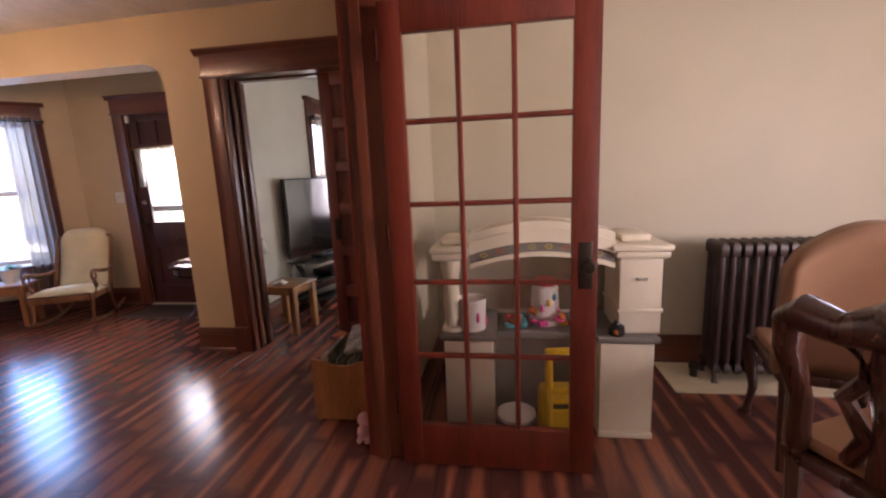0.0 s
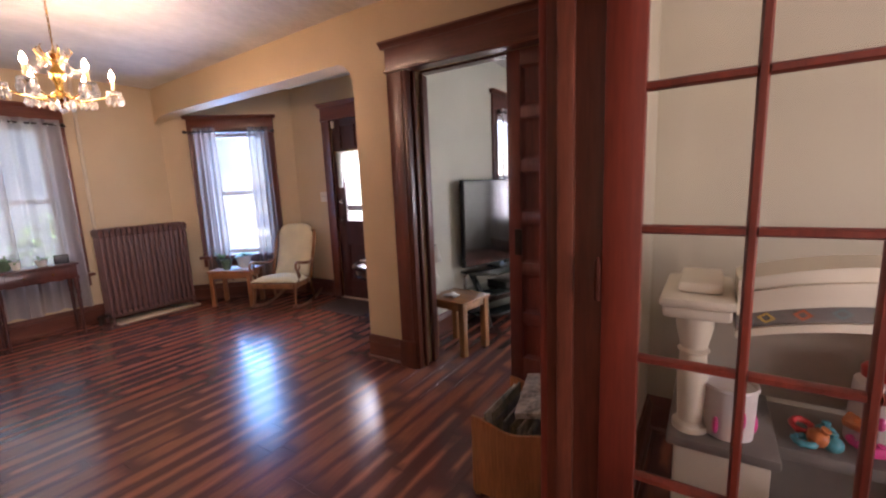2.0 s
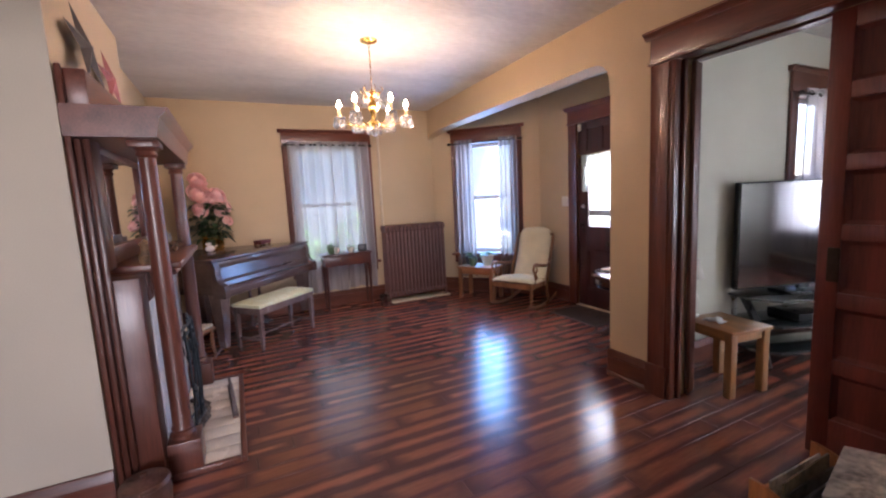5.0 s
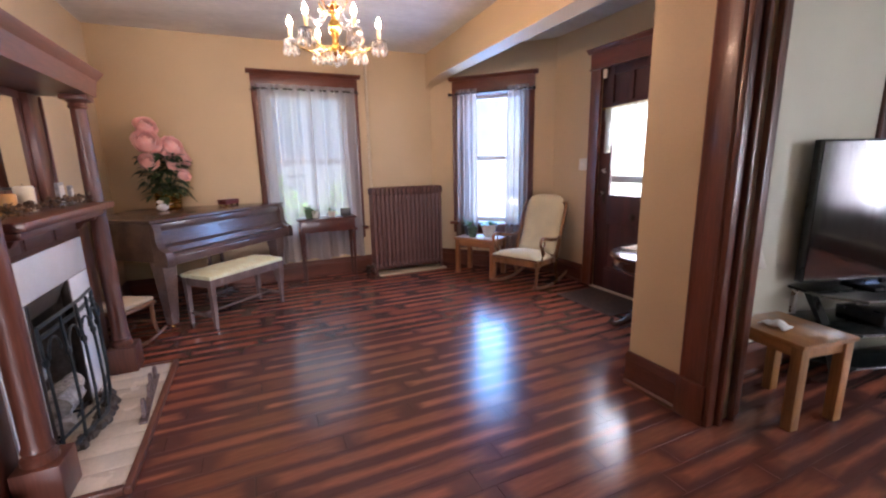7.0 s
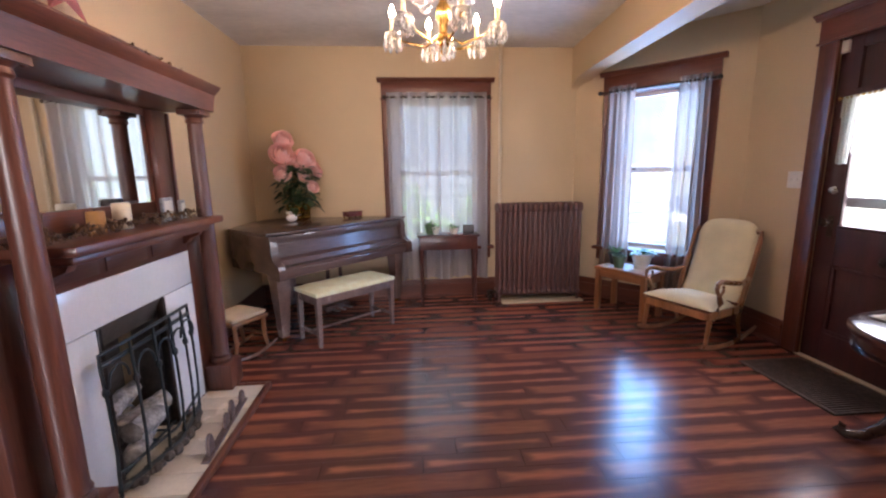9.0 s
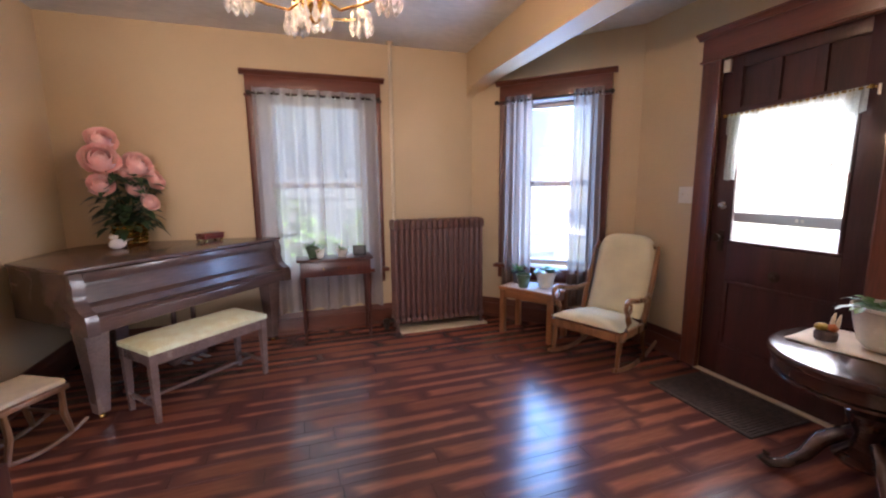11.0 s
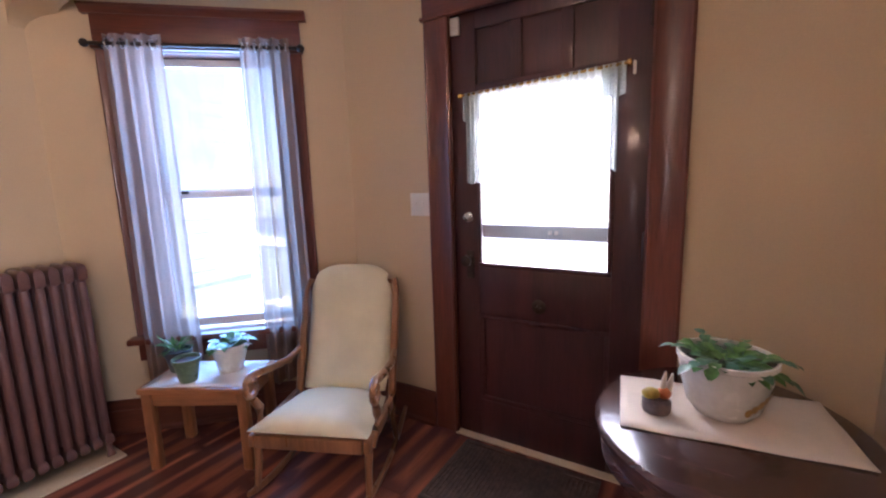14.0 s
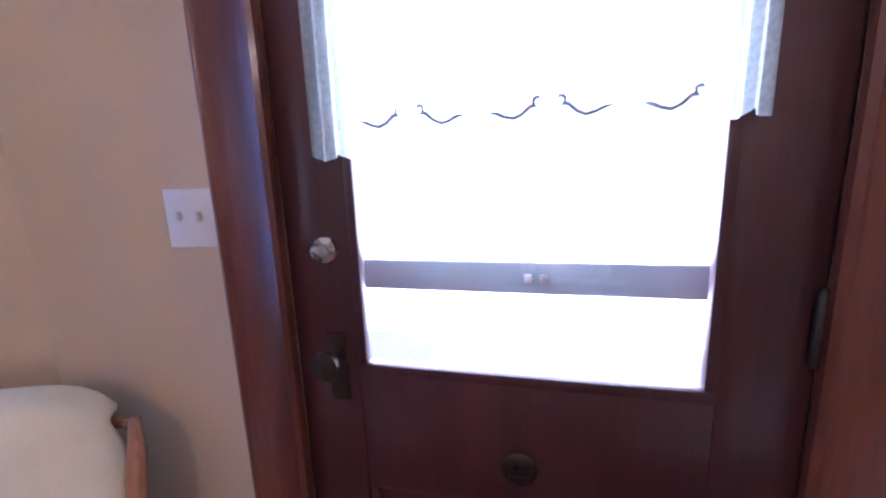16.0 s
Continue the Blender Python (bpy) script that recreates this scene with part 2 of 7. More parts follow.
M_TRIM_Y = wood("mahogany_trim_along_y", (0.140, 0.044, 0.025), 0.28, "y")
M_RED = wood("red_mahogany", (0.185, 0.027, 0.012), 0.40, "z", coat=0.05)
M_JAMB = wood("red_brown_jamb", (0.19, 0.050, 0.024), 0.36, "z", coat=0.15)
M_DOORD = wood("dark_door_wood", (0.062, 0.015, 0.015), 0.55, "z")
M_MANT = wood("mantel_oak", (0.150, 0.050, 0.030), 0.36, "z", coat=0.15)
M_MANT_H = wood("mantel_oak_flat", (0.165, 0.054, 0.031), 0.36, "x", coat=0.15)
M_GLASS = glass("window_glass")
M_JOINT = mat("dark_floor_joint", (0.02, 0.012, 0.01), 0.5)
M_PLANK = plank_mat()
M_WHITE = mat("white_vinyl", (0.75, 0.75, 0.74), 0.4, 0, 0.03, 3, 60, 0.03)
M_PLATE = mat("ivory_plastic", (0.72, 0.68, 0.6), 0.35, 0, 0.03, 20, 60, 0.02)
M_IRON = mat("radiator_brown_paint", (0.145, 0.068, 0.056), 0.38, 0.0, 0.2, 12, 90, 0.25)
M_IRON_D = mat("dark_radiator_paint", (0.05, 0.028, 0.024), 0.4, 0.0, 0.2, 12, 90, 0.25)
M_CREAM = mat("cream_paint", (0.62, 0.52, 0.36), 0.5, 0, 0.08, 6, 80, 0.08)
M_BRASS = mat("polished_brass", (0.75, 0.50, 0.16), 0.18, 1.0, 0.15, 20, 90, 0.05)
M_STEEL = mat("brushed_steel", (0.55, 0.54, 0.52), 0.28, 1.0, 0.1, 20, 90, 0.03)
M_BRONZE = mat("dark_bronze", (0.06, 0.045, 0.035), 0.35, 0.8, 0.2, 20, 90, 0.05)
M_HINGE = mat("dull_painted_hinge", (0.06, 0.018, 0.012), 0.9, 0, 0.2, 20, 90, 0.05, spec=0.0)
M_BLACK = mat("black_plastic", (0.015, 0.015, 0.016), 0.3, 0, 0.2, 20, 90, 0.03)
M_SCREEN = mat("black_glass_screen", (0.006, 0.006, 0.007), 0.05, 0, 0.1, 5, 50, 0.0, rvar=0.02, coat=1.0, spec=0.8)
M_CURT = sheer("lilac_white_sheer", (0.52, 0.485, 0.50), 0.32)
# Foyer sheer: colour darkened and warmed to offset the blue window lamp.
M_CURT2 = sheer("blue_offset_sheer", (0.33, 0.24, 0.195), 0.09)
M_LACE = sheer("white_lace", (0.46, 0.49, 0.47), 0.12, 120, 0.10)
M_MIRROR = mat("silvered_mirror", (0.85, 0.86, 0.85), 0.02, 1.0, 0.02, 3, 40, 0.0, rvar=0.01)

# ---- structure ----
def wall(name, bm, m=M_WALL):
    return tagged(part(name, bm, m, smooth=False), kind="structure")


# floor sheet under the planks, for all rooms
fl = B()
box(fl, X_W - 0.2, X_DE + 0.2, Y_DS - 0.2, Y_TN + 0.2, -0.20, -0.010)
floor = tagged(part("floor", fl, M_JOINT, smooth=False), "dark reddish glossy laminate plank floor", "floor", kind="structure")

c = B()
box(c, X_W - 0.2, X_DE + 0.2, Y_DS - 0.2, Y_B0 + 0.02, Z_C, Z_C + 0.3)
box(c, X_W - 0.2, X_F, Y_B0 + 0.02, Y_N + 0.2, Z_C, Z_C + 0.3)
box(c, X_F, X_DE + 0.2, Y_B0 + 0.02, Y_TN + 0.2, Z_C, Z_C + 0.3)
tagged(part("ceiling", c, M_CEIL, smooth=False), "white swirled plaster ceiling", "ceiling", kind="structure")

# window openings: sill and head, half width
W_Z0, W_Z1 = 0.52, 2.04
W1_Y, W1_H = 1.845, 0.43
# west wall with its window
b = B()
box(b, X_W - 0.2, X_W, Y_S - 0.2, W1_Y - W1_H, 0, Z_C)
box(b, X_W - 0.2, X_W, W1_Y + W1_H, CH_A[1] + 0.10, 0, Z_C)
box(b, X_W - 0.2, X_W, W1_Y - W1_H, W1_Y + W1_H, 0, W_Z0)
box(b, X_W - 0.2, X_W, W1_Y - W1_H, W1_Y + W1_H, W_Z1, Z_C)
wall("wall_west", b)
# slanted wall; local x along it, y outwards
ch_d = Vector((CH_B[0] - CH_A[0], CH_B[1] - CH_A[1]))
CH_L, CH_R = ch_d.length, math.degrees(math.atan2(ch_d.y, ch_d.x))
M_CH = pose(CH_A[0], CH_A[1], 0, 0, 0, CH_R)
W2_X, W2_H = 0.775, 0.37
b = B()
for q in ((0, W2_X - W2_H, 0, Z_C), (W2_X + W2_H, CH_L, 0, Z_C), (W2_X - W2_H, W2_X + W2_H, 0, W_Z0), (W2_X - W2_H, W2_X + W2_H, W_Z1, Z_C)):
    box(b, q[0], q[1], 0, 0.2, q[2], q[3], m=M_CH)
wall("wall_slanted", b)
# north wall with the front door's opening
FD0, FD1, FD_Z = -3.985, -3.105, 2.095
b = B()
box(b, CH_B[0] - 0.1, FD0, Y_N, Y_N + 0.2, 0, Z_C)
box(b, FD1, X_F, Y_N, Y_N + 0.2, 0, Z_C)
box(b, FD0, FD1, Y_N, Y_N + 0.2, FD_Z, Z_C)
wall("wall_north", b)
# foyer east wall, with the television room's window to the porch beyond it
TW0, TW1 = 4.93, 5.75
b = B()
box(b, X_F, X_T, Y_B1, TW0, 0, Z_C)
box(b, X_F, X_T, TW1, Y_TN, 0, Z_C)
box(b, X_F, X_T, TW0, TW1, 0, 0.6)
box(b, X_F, X_T, TW0, TW1, 2.08, Z_C)
wall("wall_foyer_east", b, [M_WALL_T])
b = B()
box(b, X_F - 0.006, X_F, Y_B1, Y_N, 0, Z_C)
wall("wall_foyer_lining", b)
# pocket-door wall and the wall end beside the arch
b = B()
box(b, -2.435, X_PK0, Y_B0, Y_B1, 0, Z_C)
wall("wall_beside_arch", b)
b = B()
box(b, X_PK0, X_PK1, Y_B0, Y_B1, 2.075, Z_C)
wall("wall_over_pocket", b)
b = B()
box(b, X_PK1, X_P1, Y_B0, Y_B0 + 0.06, 0, Z_C)
wall("wall_pocket_front", b)
b = B()
box(b, X_PK1, X_P1, Y_B1 - 0.06, Y_B1, 0, Z_C)
wall("wall_pocket_back", b)
# arched beam: soffit with rounded shoulders, one profile along x
pts, R1 = [], 0.17
for k in range(9):
    a = math.pi / 2 * k / 8
    pts.append((-2.435 - R1 + R1 * math.cos(a), 2.03 + R1 * math.sin(a)))
pts += [(-3.4, 2.20), (-4.4, 2.205), (-5.3, 2.21)]
for k in range(9):
    a = math.pi / 2 * k / 8
    pts.append((-5.50 - 0.235 * math.sin(a), 2.20 - 0.09 * (1 - math.cos(a))))
poly = [(-2.435, Z_C)] + pts + [(X_W - 0.01, 2.11), (X_W - 0.01, Z_C)]
skew = lambda x: 0.047 * (-2.435 - x)   # the beam runs slightly askew
b = B()
t = bmesh.new()
fa = [t.verts.new((x, Y_B0 + skew(x), z)) for x, z in poly]
fb = [t.verts.new((x, Y_B1 - 0.02 + 0.8 * skew(x), z)) for x, z in poly]
t.faces.new(fa), t.faces.new(list(reversed(fb)))
for i in range(len(poly)):
    j = (i + 1) % len(poly)
    t.faces.new((fa[i], fb[i], fb[j], fa[j]))
merge(b, t)
tagged(part("arched_beam", b, M_WALL, angle=30), "tan plaster beam with rounded shoulders", "beam", kind="structure")
# south wall with the chimney's corner, and closing walls
b = B()
box(b, X_W - 0.2, X_CH - 0.012, Y_S - 0.25, Y_S, 0, Z_C)
wall("wall_south", b)
# chimney breast, open at the firebox, and its side wall
b = B()
box(b, -4.0, -3.53, Y_S, 0.115, 0, Z_C)
box(b, -3.05, X_CH - 0.011, Y_S, 0.115, 0, Z_C)
box(b, -3.53, -3.05, Y_S, 0.115, 0.715, Z_C)
wall("wall_chimney", b)
b = B()
box(b, X_CH - 0.01, X_CH, -3.0, 0.115, 0, Z_C)
wall("wall_chimney_side", b, M_WALL_D)
b = B()
for q in ((X_CH - 0.25, X_DE + 0.2, 0, Z_C),):
    box(b, q[0], q[1], Y_DS - 0.2, Y_DS, q[2], q[3])
wall("wall_dining_south", b, M_WALL_D)
DW0, DW1 = -1.3, 1.1
b = B()
for q in ((Y_DS, DW0, 0, Z_C), (DW1, Y_D + 0.2, 0, Z_C), (DW0, DW1, 0, 0.7), (DW0, DW1, 2.1, Z_C)):
    box(b, X_DE, X_DE + 0.2, q[0], q[1], q[2], q[3])
wall("wall_dining_east", b, M_WALL_D)
DN0, DN1 = 2.42, 3.2
b = B()
for q in ((X_P1, DN0, 0, Z_C), (DN1, X_DE, 0, Z_C), (DN0, DN1, 0, 0.6), (DN0, DN1, 2.05, Z_C)):
    box(b, q[0], q[1], Y_D, Y_D + 0.2, q[2], q[3])
wall("wall_dining_north", b, M_WALL_D)
# partition with the french door's opening towards the south
b = B()
box(b, X_P0, X_P1, 1.93, Y_B0, 0, Z_C)
box(b, X_P0, X_P1, -0.6, 1.93, 2.03, Z_C)
box(b, X_P0, X_P1, Y_DS, -0.6, 0, Z_C)
wall("wall_partition", b, M_WALL_D)
# television room
b = B()
TN0, TN1 = 0.35, 1.65
for q in ((X_T - 0.2, TN0, 0, Z_C), (TN1, X_TE + 0.2, 0, Z_C), (TN0, TN1, 0, 0.6), (TN0, TN1, 2.1, Z_C)):
    box(b, q[0], q[1], Y_TN, Y_TN + 0.2, q[2], q[3])
box(b, X_TE, X_TE + 0.2, Y_D + 0.2, Y_TN, 0, Z_C)
wall("wall_television_room", b, M_WALL_T)
b = B()
box(b, X_T, X_PK0 - 0.17, Y_B1, Y_B1 + 0.006, 0, Z_C)
box(b, X_PK1, X_TE, Y_B1, Y_B1 + 0.006, 0, Z_C)
wall("wall_television_south_lining", b, M_WALL_T)


# ---- trim ----
def header_trim(th, x0, x1, z0, z1, m=M_TRIM_H):
    """Flat head board with a bead below and a stepped crown above; local x along the wall, -y into the room."""
    t = B()
    box(t, x0, x1, -0.026, -0.001, z0, z1 - 0.04, 0.002)
    part("head_board", t, m, th)
    t = B()
    box(t, x0 - 0.012, x1 + 0.012, -0.036, -0.001, z0 - 0.018, z0 - 0.0005, 0.006)
    part("head_bead", t, m, th)
    t = B()
    prof = [(-0.001, z1 - 0.04), (-0.030, z1 - 0.04), (-0.034, z1 - 0.028), (-0.048, z1 - 0.014), (-0.056, z1 - 0.012), (-0.056, z1), (-0.001, z1)]
    e = 0.035
    loft(t, [[(x0 - e, y, z) for y, z in prof], [(x1 + e, y, z) for y, z in prof]])
    part("head_crown", t, m, th)


def casing_board(th, x0, x1, z0, z1, m=M_TRIM):
    t = B()
    prof = [(x0, -0.001), (x0, -0.018), (x0 + 0.01, -0.024), (x0 + 0.022, -0.018), (x1 - 0.022, -0.018), (x1 - 0.01, -0.026), (x1, -0.022), (x1, -0.001)]
    loft(t, [[(x, y, z0) for x, y in prof], [(x, y, z1) for x, y in prof]])
    return part("side_casing", t, m, th)


def sash_window(name, label, m, half, z0, z1, curtain=None, cas=0.115):
    """A double-hung window in its casing; local x along the wall, -y into the room."""
    th = thing(name, label, "window", kind="structure")
    th.matrix_world = m
    for s in (-1, 1):
        a, c2 = sorted((s * half, s * (half + cas)))
        casing_board(th, a, c2, z0 + 0.03, z1 - 0.02)
    header_trim(th, -half - cas, half + cas, z1, z1 + 0.185)
    t = B()
    box(t, -half - cas - 0.03, half + cas + 0.03, -0.075, 0.06, z0 - 0.005, z0 + 0.026, 0.006)
    part("window_sill", t, M_TRIM_H, th)
    t = B()
    box(t, -half - cas, half + cas, -0.022, -0.001, z0 - 0.11, z0 - 0.006, 0.004)
    part("apron", t, M_TRIM_H, th)
    t = B()
    for s in (-1, 1):
        a, c2 = sorted((s * half, s * (half - 0.02)))
        box(t, a, c2, 0.0, 0.198, z0 + 0.027, z1)
    box(t, -half + 0.021, half - 0.021, 0.0, 0.198, z1 - 0.02, z1 - 0.0005)
    part("jamb", t, M_TRIM, th)
    h, zm = half - 0.022, (z0 + z1) / 2 + 0.02
    for zz0, zz1, y0 in ((z0 + 0.03, zm + 0.02, 0.075), (zm - 0.02, z1 - 0.022, 0.112)):
        t = B()
        w = 0.045
        box(t, -h, -h + w, y0, y0 + 0.034, zz0, zz1, 0.003)
        box(t, h - w, h, y0, y0 + 0.034, zz0, zz1, 0.003)
        box(t, -h + w, h - w, y0, y0 + 0.034, zz1 - 0.04, zz1, 0.003)
        box(t, -h + w, h - w, y0, y0 + 0.034, zz0, zz0 + 0.05, 0.003)
        fr = part("window_frame", t, M_WHITE, th, "white sash frame")
        t = B()
        box(t, -h + w, h - w, y0 + 0.014, y0 + 0.018, zz0 + 0.05, zz1 - 0.04)
        g = part("pane", t, M_GLASS, fr, smooth=False)
        g.visible_shadow = False
    for s in (-1, 1):
        t = B()
        box(t, s * h * 0.55 - 0.02, s * h * 0.55 + 0.02, 0.055, 0.074, zm + 0.005, zm + 0.022, 0.004)
        part("sash_lock", t, M_BRONZE, th)
    return th


M_W1 = pose(X_W, W1_Y, 0, 0, 0, 90)
sash_window("window_1", "double-hung window in stained wood casing behind sheer curtains", M_W1, W1_H, W_Z0, W_Z1)
M_W2 = M_CH @ pose(W2_X, 0, 0)
sash_window("window_2", "tall double-hung window in stained wood casing, bright daylight", M_W2, W2_H, W_Z0, W_Z1)
sash_window("window_3", "dining room window in stained wood casing", pose((DN0 + DN1) / 2, Y_D, 0, 0, 0, 0), (DN1 - DN0) / 2, 0.6, 2.05)
sash_window("window_4", "television room window in stained wood casing", pose(X_T, (TW0 + TW1) / 2, 0, 0, 0, 90), (TW1 - TW0) / 2, 0.6, 2.06)
sash_window("window_5", "television room north window in stained wood casing", pose((TN0 + TN1) / 2, Y_TN, 0, 0, 0, 0), (TN1 - TN0) / 2, 0.6, 2.1)
sash_window("window_6", "wide dining room east window in stained wood casing", pose(X_DE, (DW0 + DW1) / 2, 0, 0, 0, -90), (DW1 - DW0) / 2, 0.7, 2.1)


def skirting(name, runs):
    """Stepped skirting boards along runs (x0, y0, x1, y1), the room to the left of the run."""
    for x0, y0, x1, y1 in runs:
        d = Vector((x1 - x0, y1 - y0))
        m = pose(x0, y0, 0, 0, 0, math.degrees(math.atan2(d.y, d.x)))
        prof = [(0.001, 0), (0.034, 0), (0.034, 0.018), (0.024, 0.03), (0.022, 0.135), (0.030, 0.140), (0.030, 0.152), (0.014, 0.175), (0.012, 0.19), (0.001, 0.19)]
        t = B()
        loft(t, [[(0, y, z) for y, z in prof], [(d.length, y, z) for y, z in prof]])
        ob = part("baseboard", t, M_TRIM_H)
        ob.matrix_world = m
        tagged(ob, "stepped mahogany baseboard", "baseboard", kind="structure")


skirting("baseboard", [
    (X_W, CH_A[1], X_W, Y_S), (X_W, Y_S, -4.02, Y_S), (X_CH, 0.115, X_CH, -2.9),
    (CH_B[0], CH_B[1], CH_A[0], CH_A[1]), (FD0 - 0.13, Y_N, CH_B[0], Y_N), (X_F - 0.006, Y_N, FD1 + 0.13, Y_N),
    (X_F - 0.006, Y_B1, X_F - 0.006, Y_N), (-2.435, Y_B0, X_PK0 - 0.15 - 0.02, Y_B0)][:7])
skirting("baseboard", [(X_PK0 - 0.155, Y_B0, -2.435, Y_B0), (-2.435, Y_B0, -2.435, Y_B1), (X_DE, Y_D, X_P1, Y_D),
                       (X_P1, Y_D, X_P1, 2.04), (X_P0, 2.04, X_P0, Y_B0), (X_T, Y_TN, X_T, Y_B1), (X_TE, Y_TN, X_T, Y_TN)])
# plinth block of the pocket-door casing
b = B()
box(b, X_PK0 - 0.15, X_PK0 - 0.006, Y_B0 - 0.036, Y_B0 - 0.001, 0, 0.2, 0.004)
tagged(part("trim_plinth", b, M_TRIM), "mahogany plinth block", "trim", kind="structure")
pk = thing("pocket_doorway", "stained wood cased doorway with deep moulded jambs", "doorway", 0, Y_B0, 0, kind="structure")
casing_board(pk, X_PK0 - 0.145, X_PK0 - 0.012, 0.2, 2.06)
header_trim(pk, X_PK0 - 0.145, X_P0 - 0.06, 2.075, 2.25)
# layered jamb: front strip, slot for the door, back strip
for y0, y1, d in ((-0.020, 0.035, 0.0), (0.041, 0.066, 0.02), (0.136, 0.160, 0.02), (0.166, 0.23, 0.0)):
    b = B()
    box(b, X_PK0 - 0.01 + d - 0.004, X_PK0 + 0.016 + d, y0, y1, 0, 2.06, 0.006)
    part("jamb_strip", b, M_TRIM, pk)
b = B()
box(b, X_PK0 + 0.02, X_PK1, 0.002, 0.066, 2.06, 2.0745)
box(b, X_PK0 + 0.02, X_PK1, 0.136, 0.208, 2.06, 2.0745)
part("head_jamb", b, M_TRIM_H, pk)
casing_t = B()
box(casing_t, X_PK0 - 0.145, X_PK0 - 0.014, 0.217, 0.235, 0, 2.06, 0.004)
part("rear_casing", casing_t, M_TRIM, pk)

# french-door jamb and casings at the end of the partition
fj = thing("french_doorway", "dark stained cased opening between dining and living room", "doorway", 0, 0, 0, kind="structure")
b = B()
box(b, X_P0 - 0.004, X_P1 + 0.002, 1.905, 1.929, 0, 2.03, 0.002)
part("jamb", b, M_JAMB, fj)
b = B()
box(b, X_P0 + 0.03, X_P0 + 0.075, 1.885, 1.904, 0, 2.01, 0.003)
part("door_stop", b, M_JAMB, fj)
for x0, x1 in ((X_P0 - 0.028, X_P0 - 0.001), (X_P1 + 0.001, X_P1 + 0.026)):
    b = B()
    box(b, x0, x1, 1.91, 2.035, 0, 2.05, 0.006)
    part("side_casing", b, M_RED, fj)
    b = B()
    box(b, x0, x1, -0.7, 2.05, 2.051, 2.20, 0.004)
    part("head_board", b, M_TRIM_Y, fj)
    b = B()
    box(b, x0 - 0.025, x1 + 0.025, -0.72, 2.08, 2.201, 2.235, 0.008)
    part("head_crown", b, M_TRIM_Y, fj)
b = B()
box(b, X_P0 + 0.001, X_P1 - 0.001, -0.6, 1.905, 2.01, 2.029)
part("head_jamb", b, M_TRIM_Y, fj)

# ---- daylight at the windows, standing in for the open sky ----
def daylight(name, m, w, h, watts, col):
    ob = new(name, bpy.data.lights.new(name, "AREA"))
    ob.data.shape, ob.data.size, ob.data.size_y, ob.data.energy, ob.data.color = "RECTANGLE", w, h, watts, col
    ob.matrix_world = m
    return ob


COOL = (0.72, 0.86, 1.0)
Z_M = (W_Z0 + W_Z1) / 2
daylight("daylight_west", M_W1 @ pose(0, 0.24, Z_M, -90, 0, 0), 0.80, 1.46, 0.45, (0.80, 1.0, 1.0))
daylight("daylight_foyer", M_W2 @ pose(0, 0.24, Z_M, -90, 0, 0), 0.68, 1.46, 4.6, (0.22, 0.52, 1.0))
daylight("daylight_front_door", pose(-3.8, Y_N + 0.42, 1.53, -90, 0, 0), 1.4, 1.35, 7.5, (1.0, 0.98, 0.90))
daylight("daylight_television_north", pose((TN0 + TN1) / 2, Y_TN + 0.26, 1.35, -90, 0, 0), 1.26, 1.4, 20, (0.88, 0.98, 0.95))
daylight("daylight_dining_east", pose(X_DE + 0.26, (DW0 + DW1) / 2, 1.4, -90, 0, -90), 2.3, 1.3, 20, (1.0, 0.92, 0.84))
daylight("daylight_dining_north", pose((DN0 + DN1) / 2, Y_D + 0.26, 1.33, -90, 0, 0), 0.84, 1.4, 3, COOL)

# ---- doors ----
# french door: fifteen panes, standing open
fd = thing("french_door", "open red mahogany french door with fifteen glass panes", "door", -0.475, 1.858, 0.012, -0.5)
FW, FH = 0.835, 1.965
gx0, gx1, gz0, gz1 = 0.090, 0.736, 0.195, 1.845
for nm, q in (("stile", (0, gx0, 0, FH)), ("stile", (gx1, FW, 0, FH)), ("top_rail", (gx0, gx1, gz1, FH)), ("bottom_rail", (gx0, gx1, 0, gz0))):
    b = B()
    box(b, q[0], q[1], 0, 0.036, q[2], q[3], 0.003)
    part(nm, b, M_RED, fd)
MU = 0.022
px = [gx0 + (gx1 - gx0) * i / 3 for i in range(4)]
pz = [gz0 + (gz1 - gz0) * i / 5 for i in range(6)]


def muntin_bar(a0, a1, c, vertical):
    prof = [(-MU / 2, 0.012), (-MU / 2, 0.024), (-0.006, 0.033), (0.006, 0.033), (MU / 2, 0.024), (MU / 2, 0.012), (0.006, 0.003), (-0.006, 0.003)]
    t = B()
    if vertical:
        loft(t, [[(c + p, y, z) for p, y in prof] for z in (a0, a1)])
    else:
        loft(t, [[(x, y, c + p) for p, y in prof] for x in (a0, a1)])
    return t


for i in (1, 2):
    part("muntin", muntin_bar(gz0, gz1, px[i], True), M_RED, fd)
for k in range(1, 5):
    for i in range(3):
        part("muntin", muntin_bar(px[i] + (MU / 2 if i else 0), px[i + 1] - (MU / 2 if i < 2 else 0), pz[k], False), M_RED, fd)
M_PANE = glass("old_pane_glass", 0.01, (0.97, 0.96, 0.94))
for i in range(3):
    for k in range(5):
        b = B()
        box(b, px[i] + 0.004, px[i + 1] - 0.004, 0.0165, 0.0195, pz[k] + 0.004, pz[k + 1] - 0.004)
        g = part("pane", b, M_PANE, fd, "clear glass pane", smooth=False)
        g.visible_shadow = False
b = B()
lathe(b, [(0.012, 0), (0.012, 0.03), (0.027, 0.04), (0.030, 0.055), (0.022, 0.07), (0.0, 0.072)], 16)
kn = part("knob", b, M_BRONZE, fd, "dark bronze door knob")
kn.matrix_local = pose(0.79, -0.002, 0.93, 90, 0, 0)
b = B()
box(b, 0.765, 0.815, -0.005, -0.0005, 0.83, 1.02, 0.003)
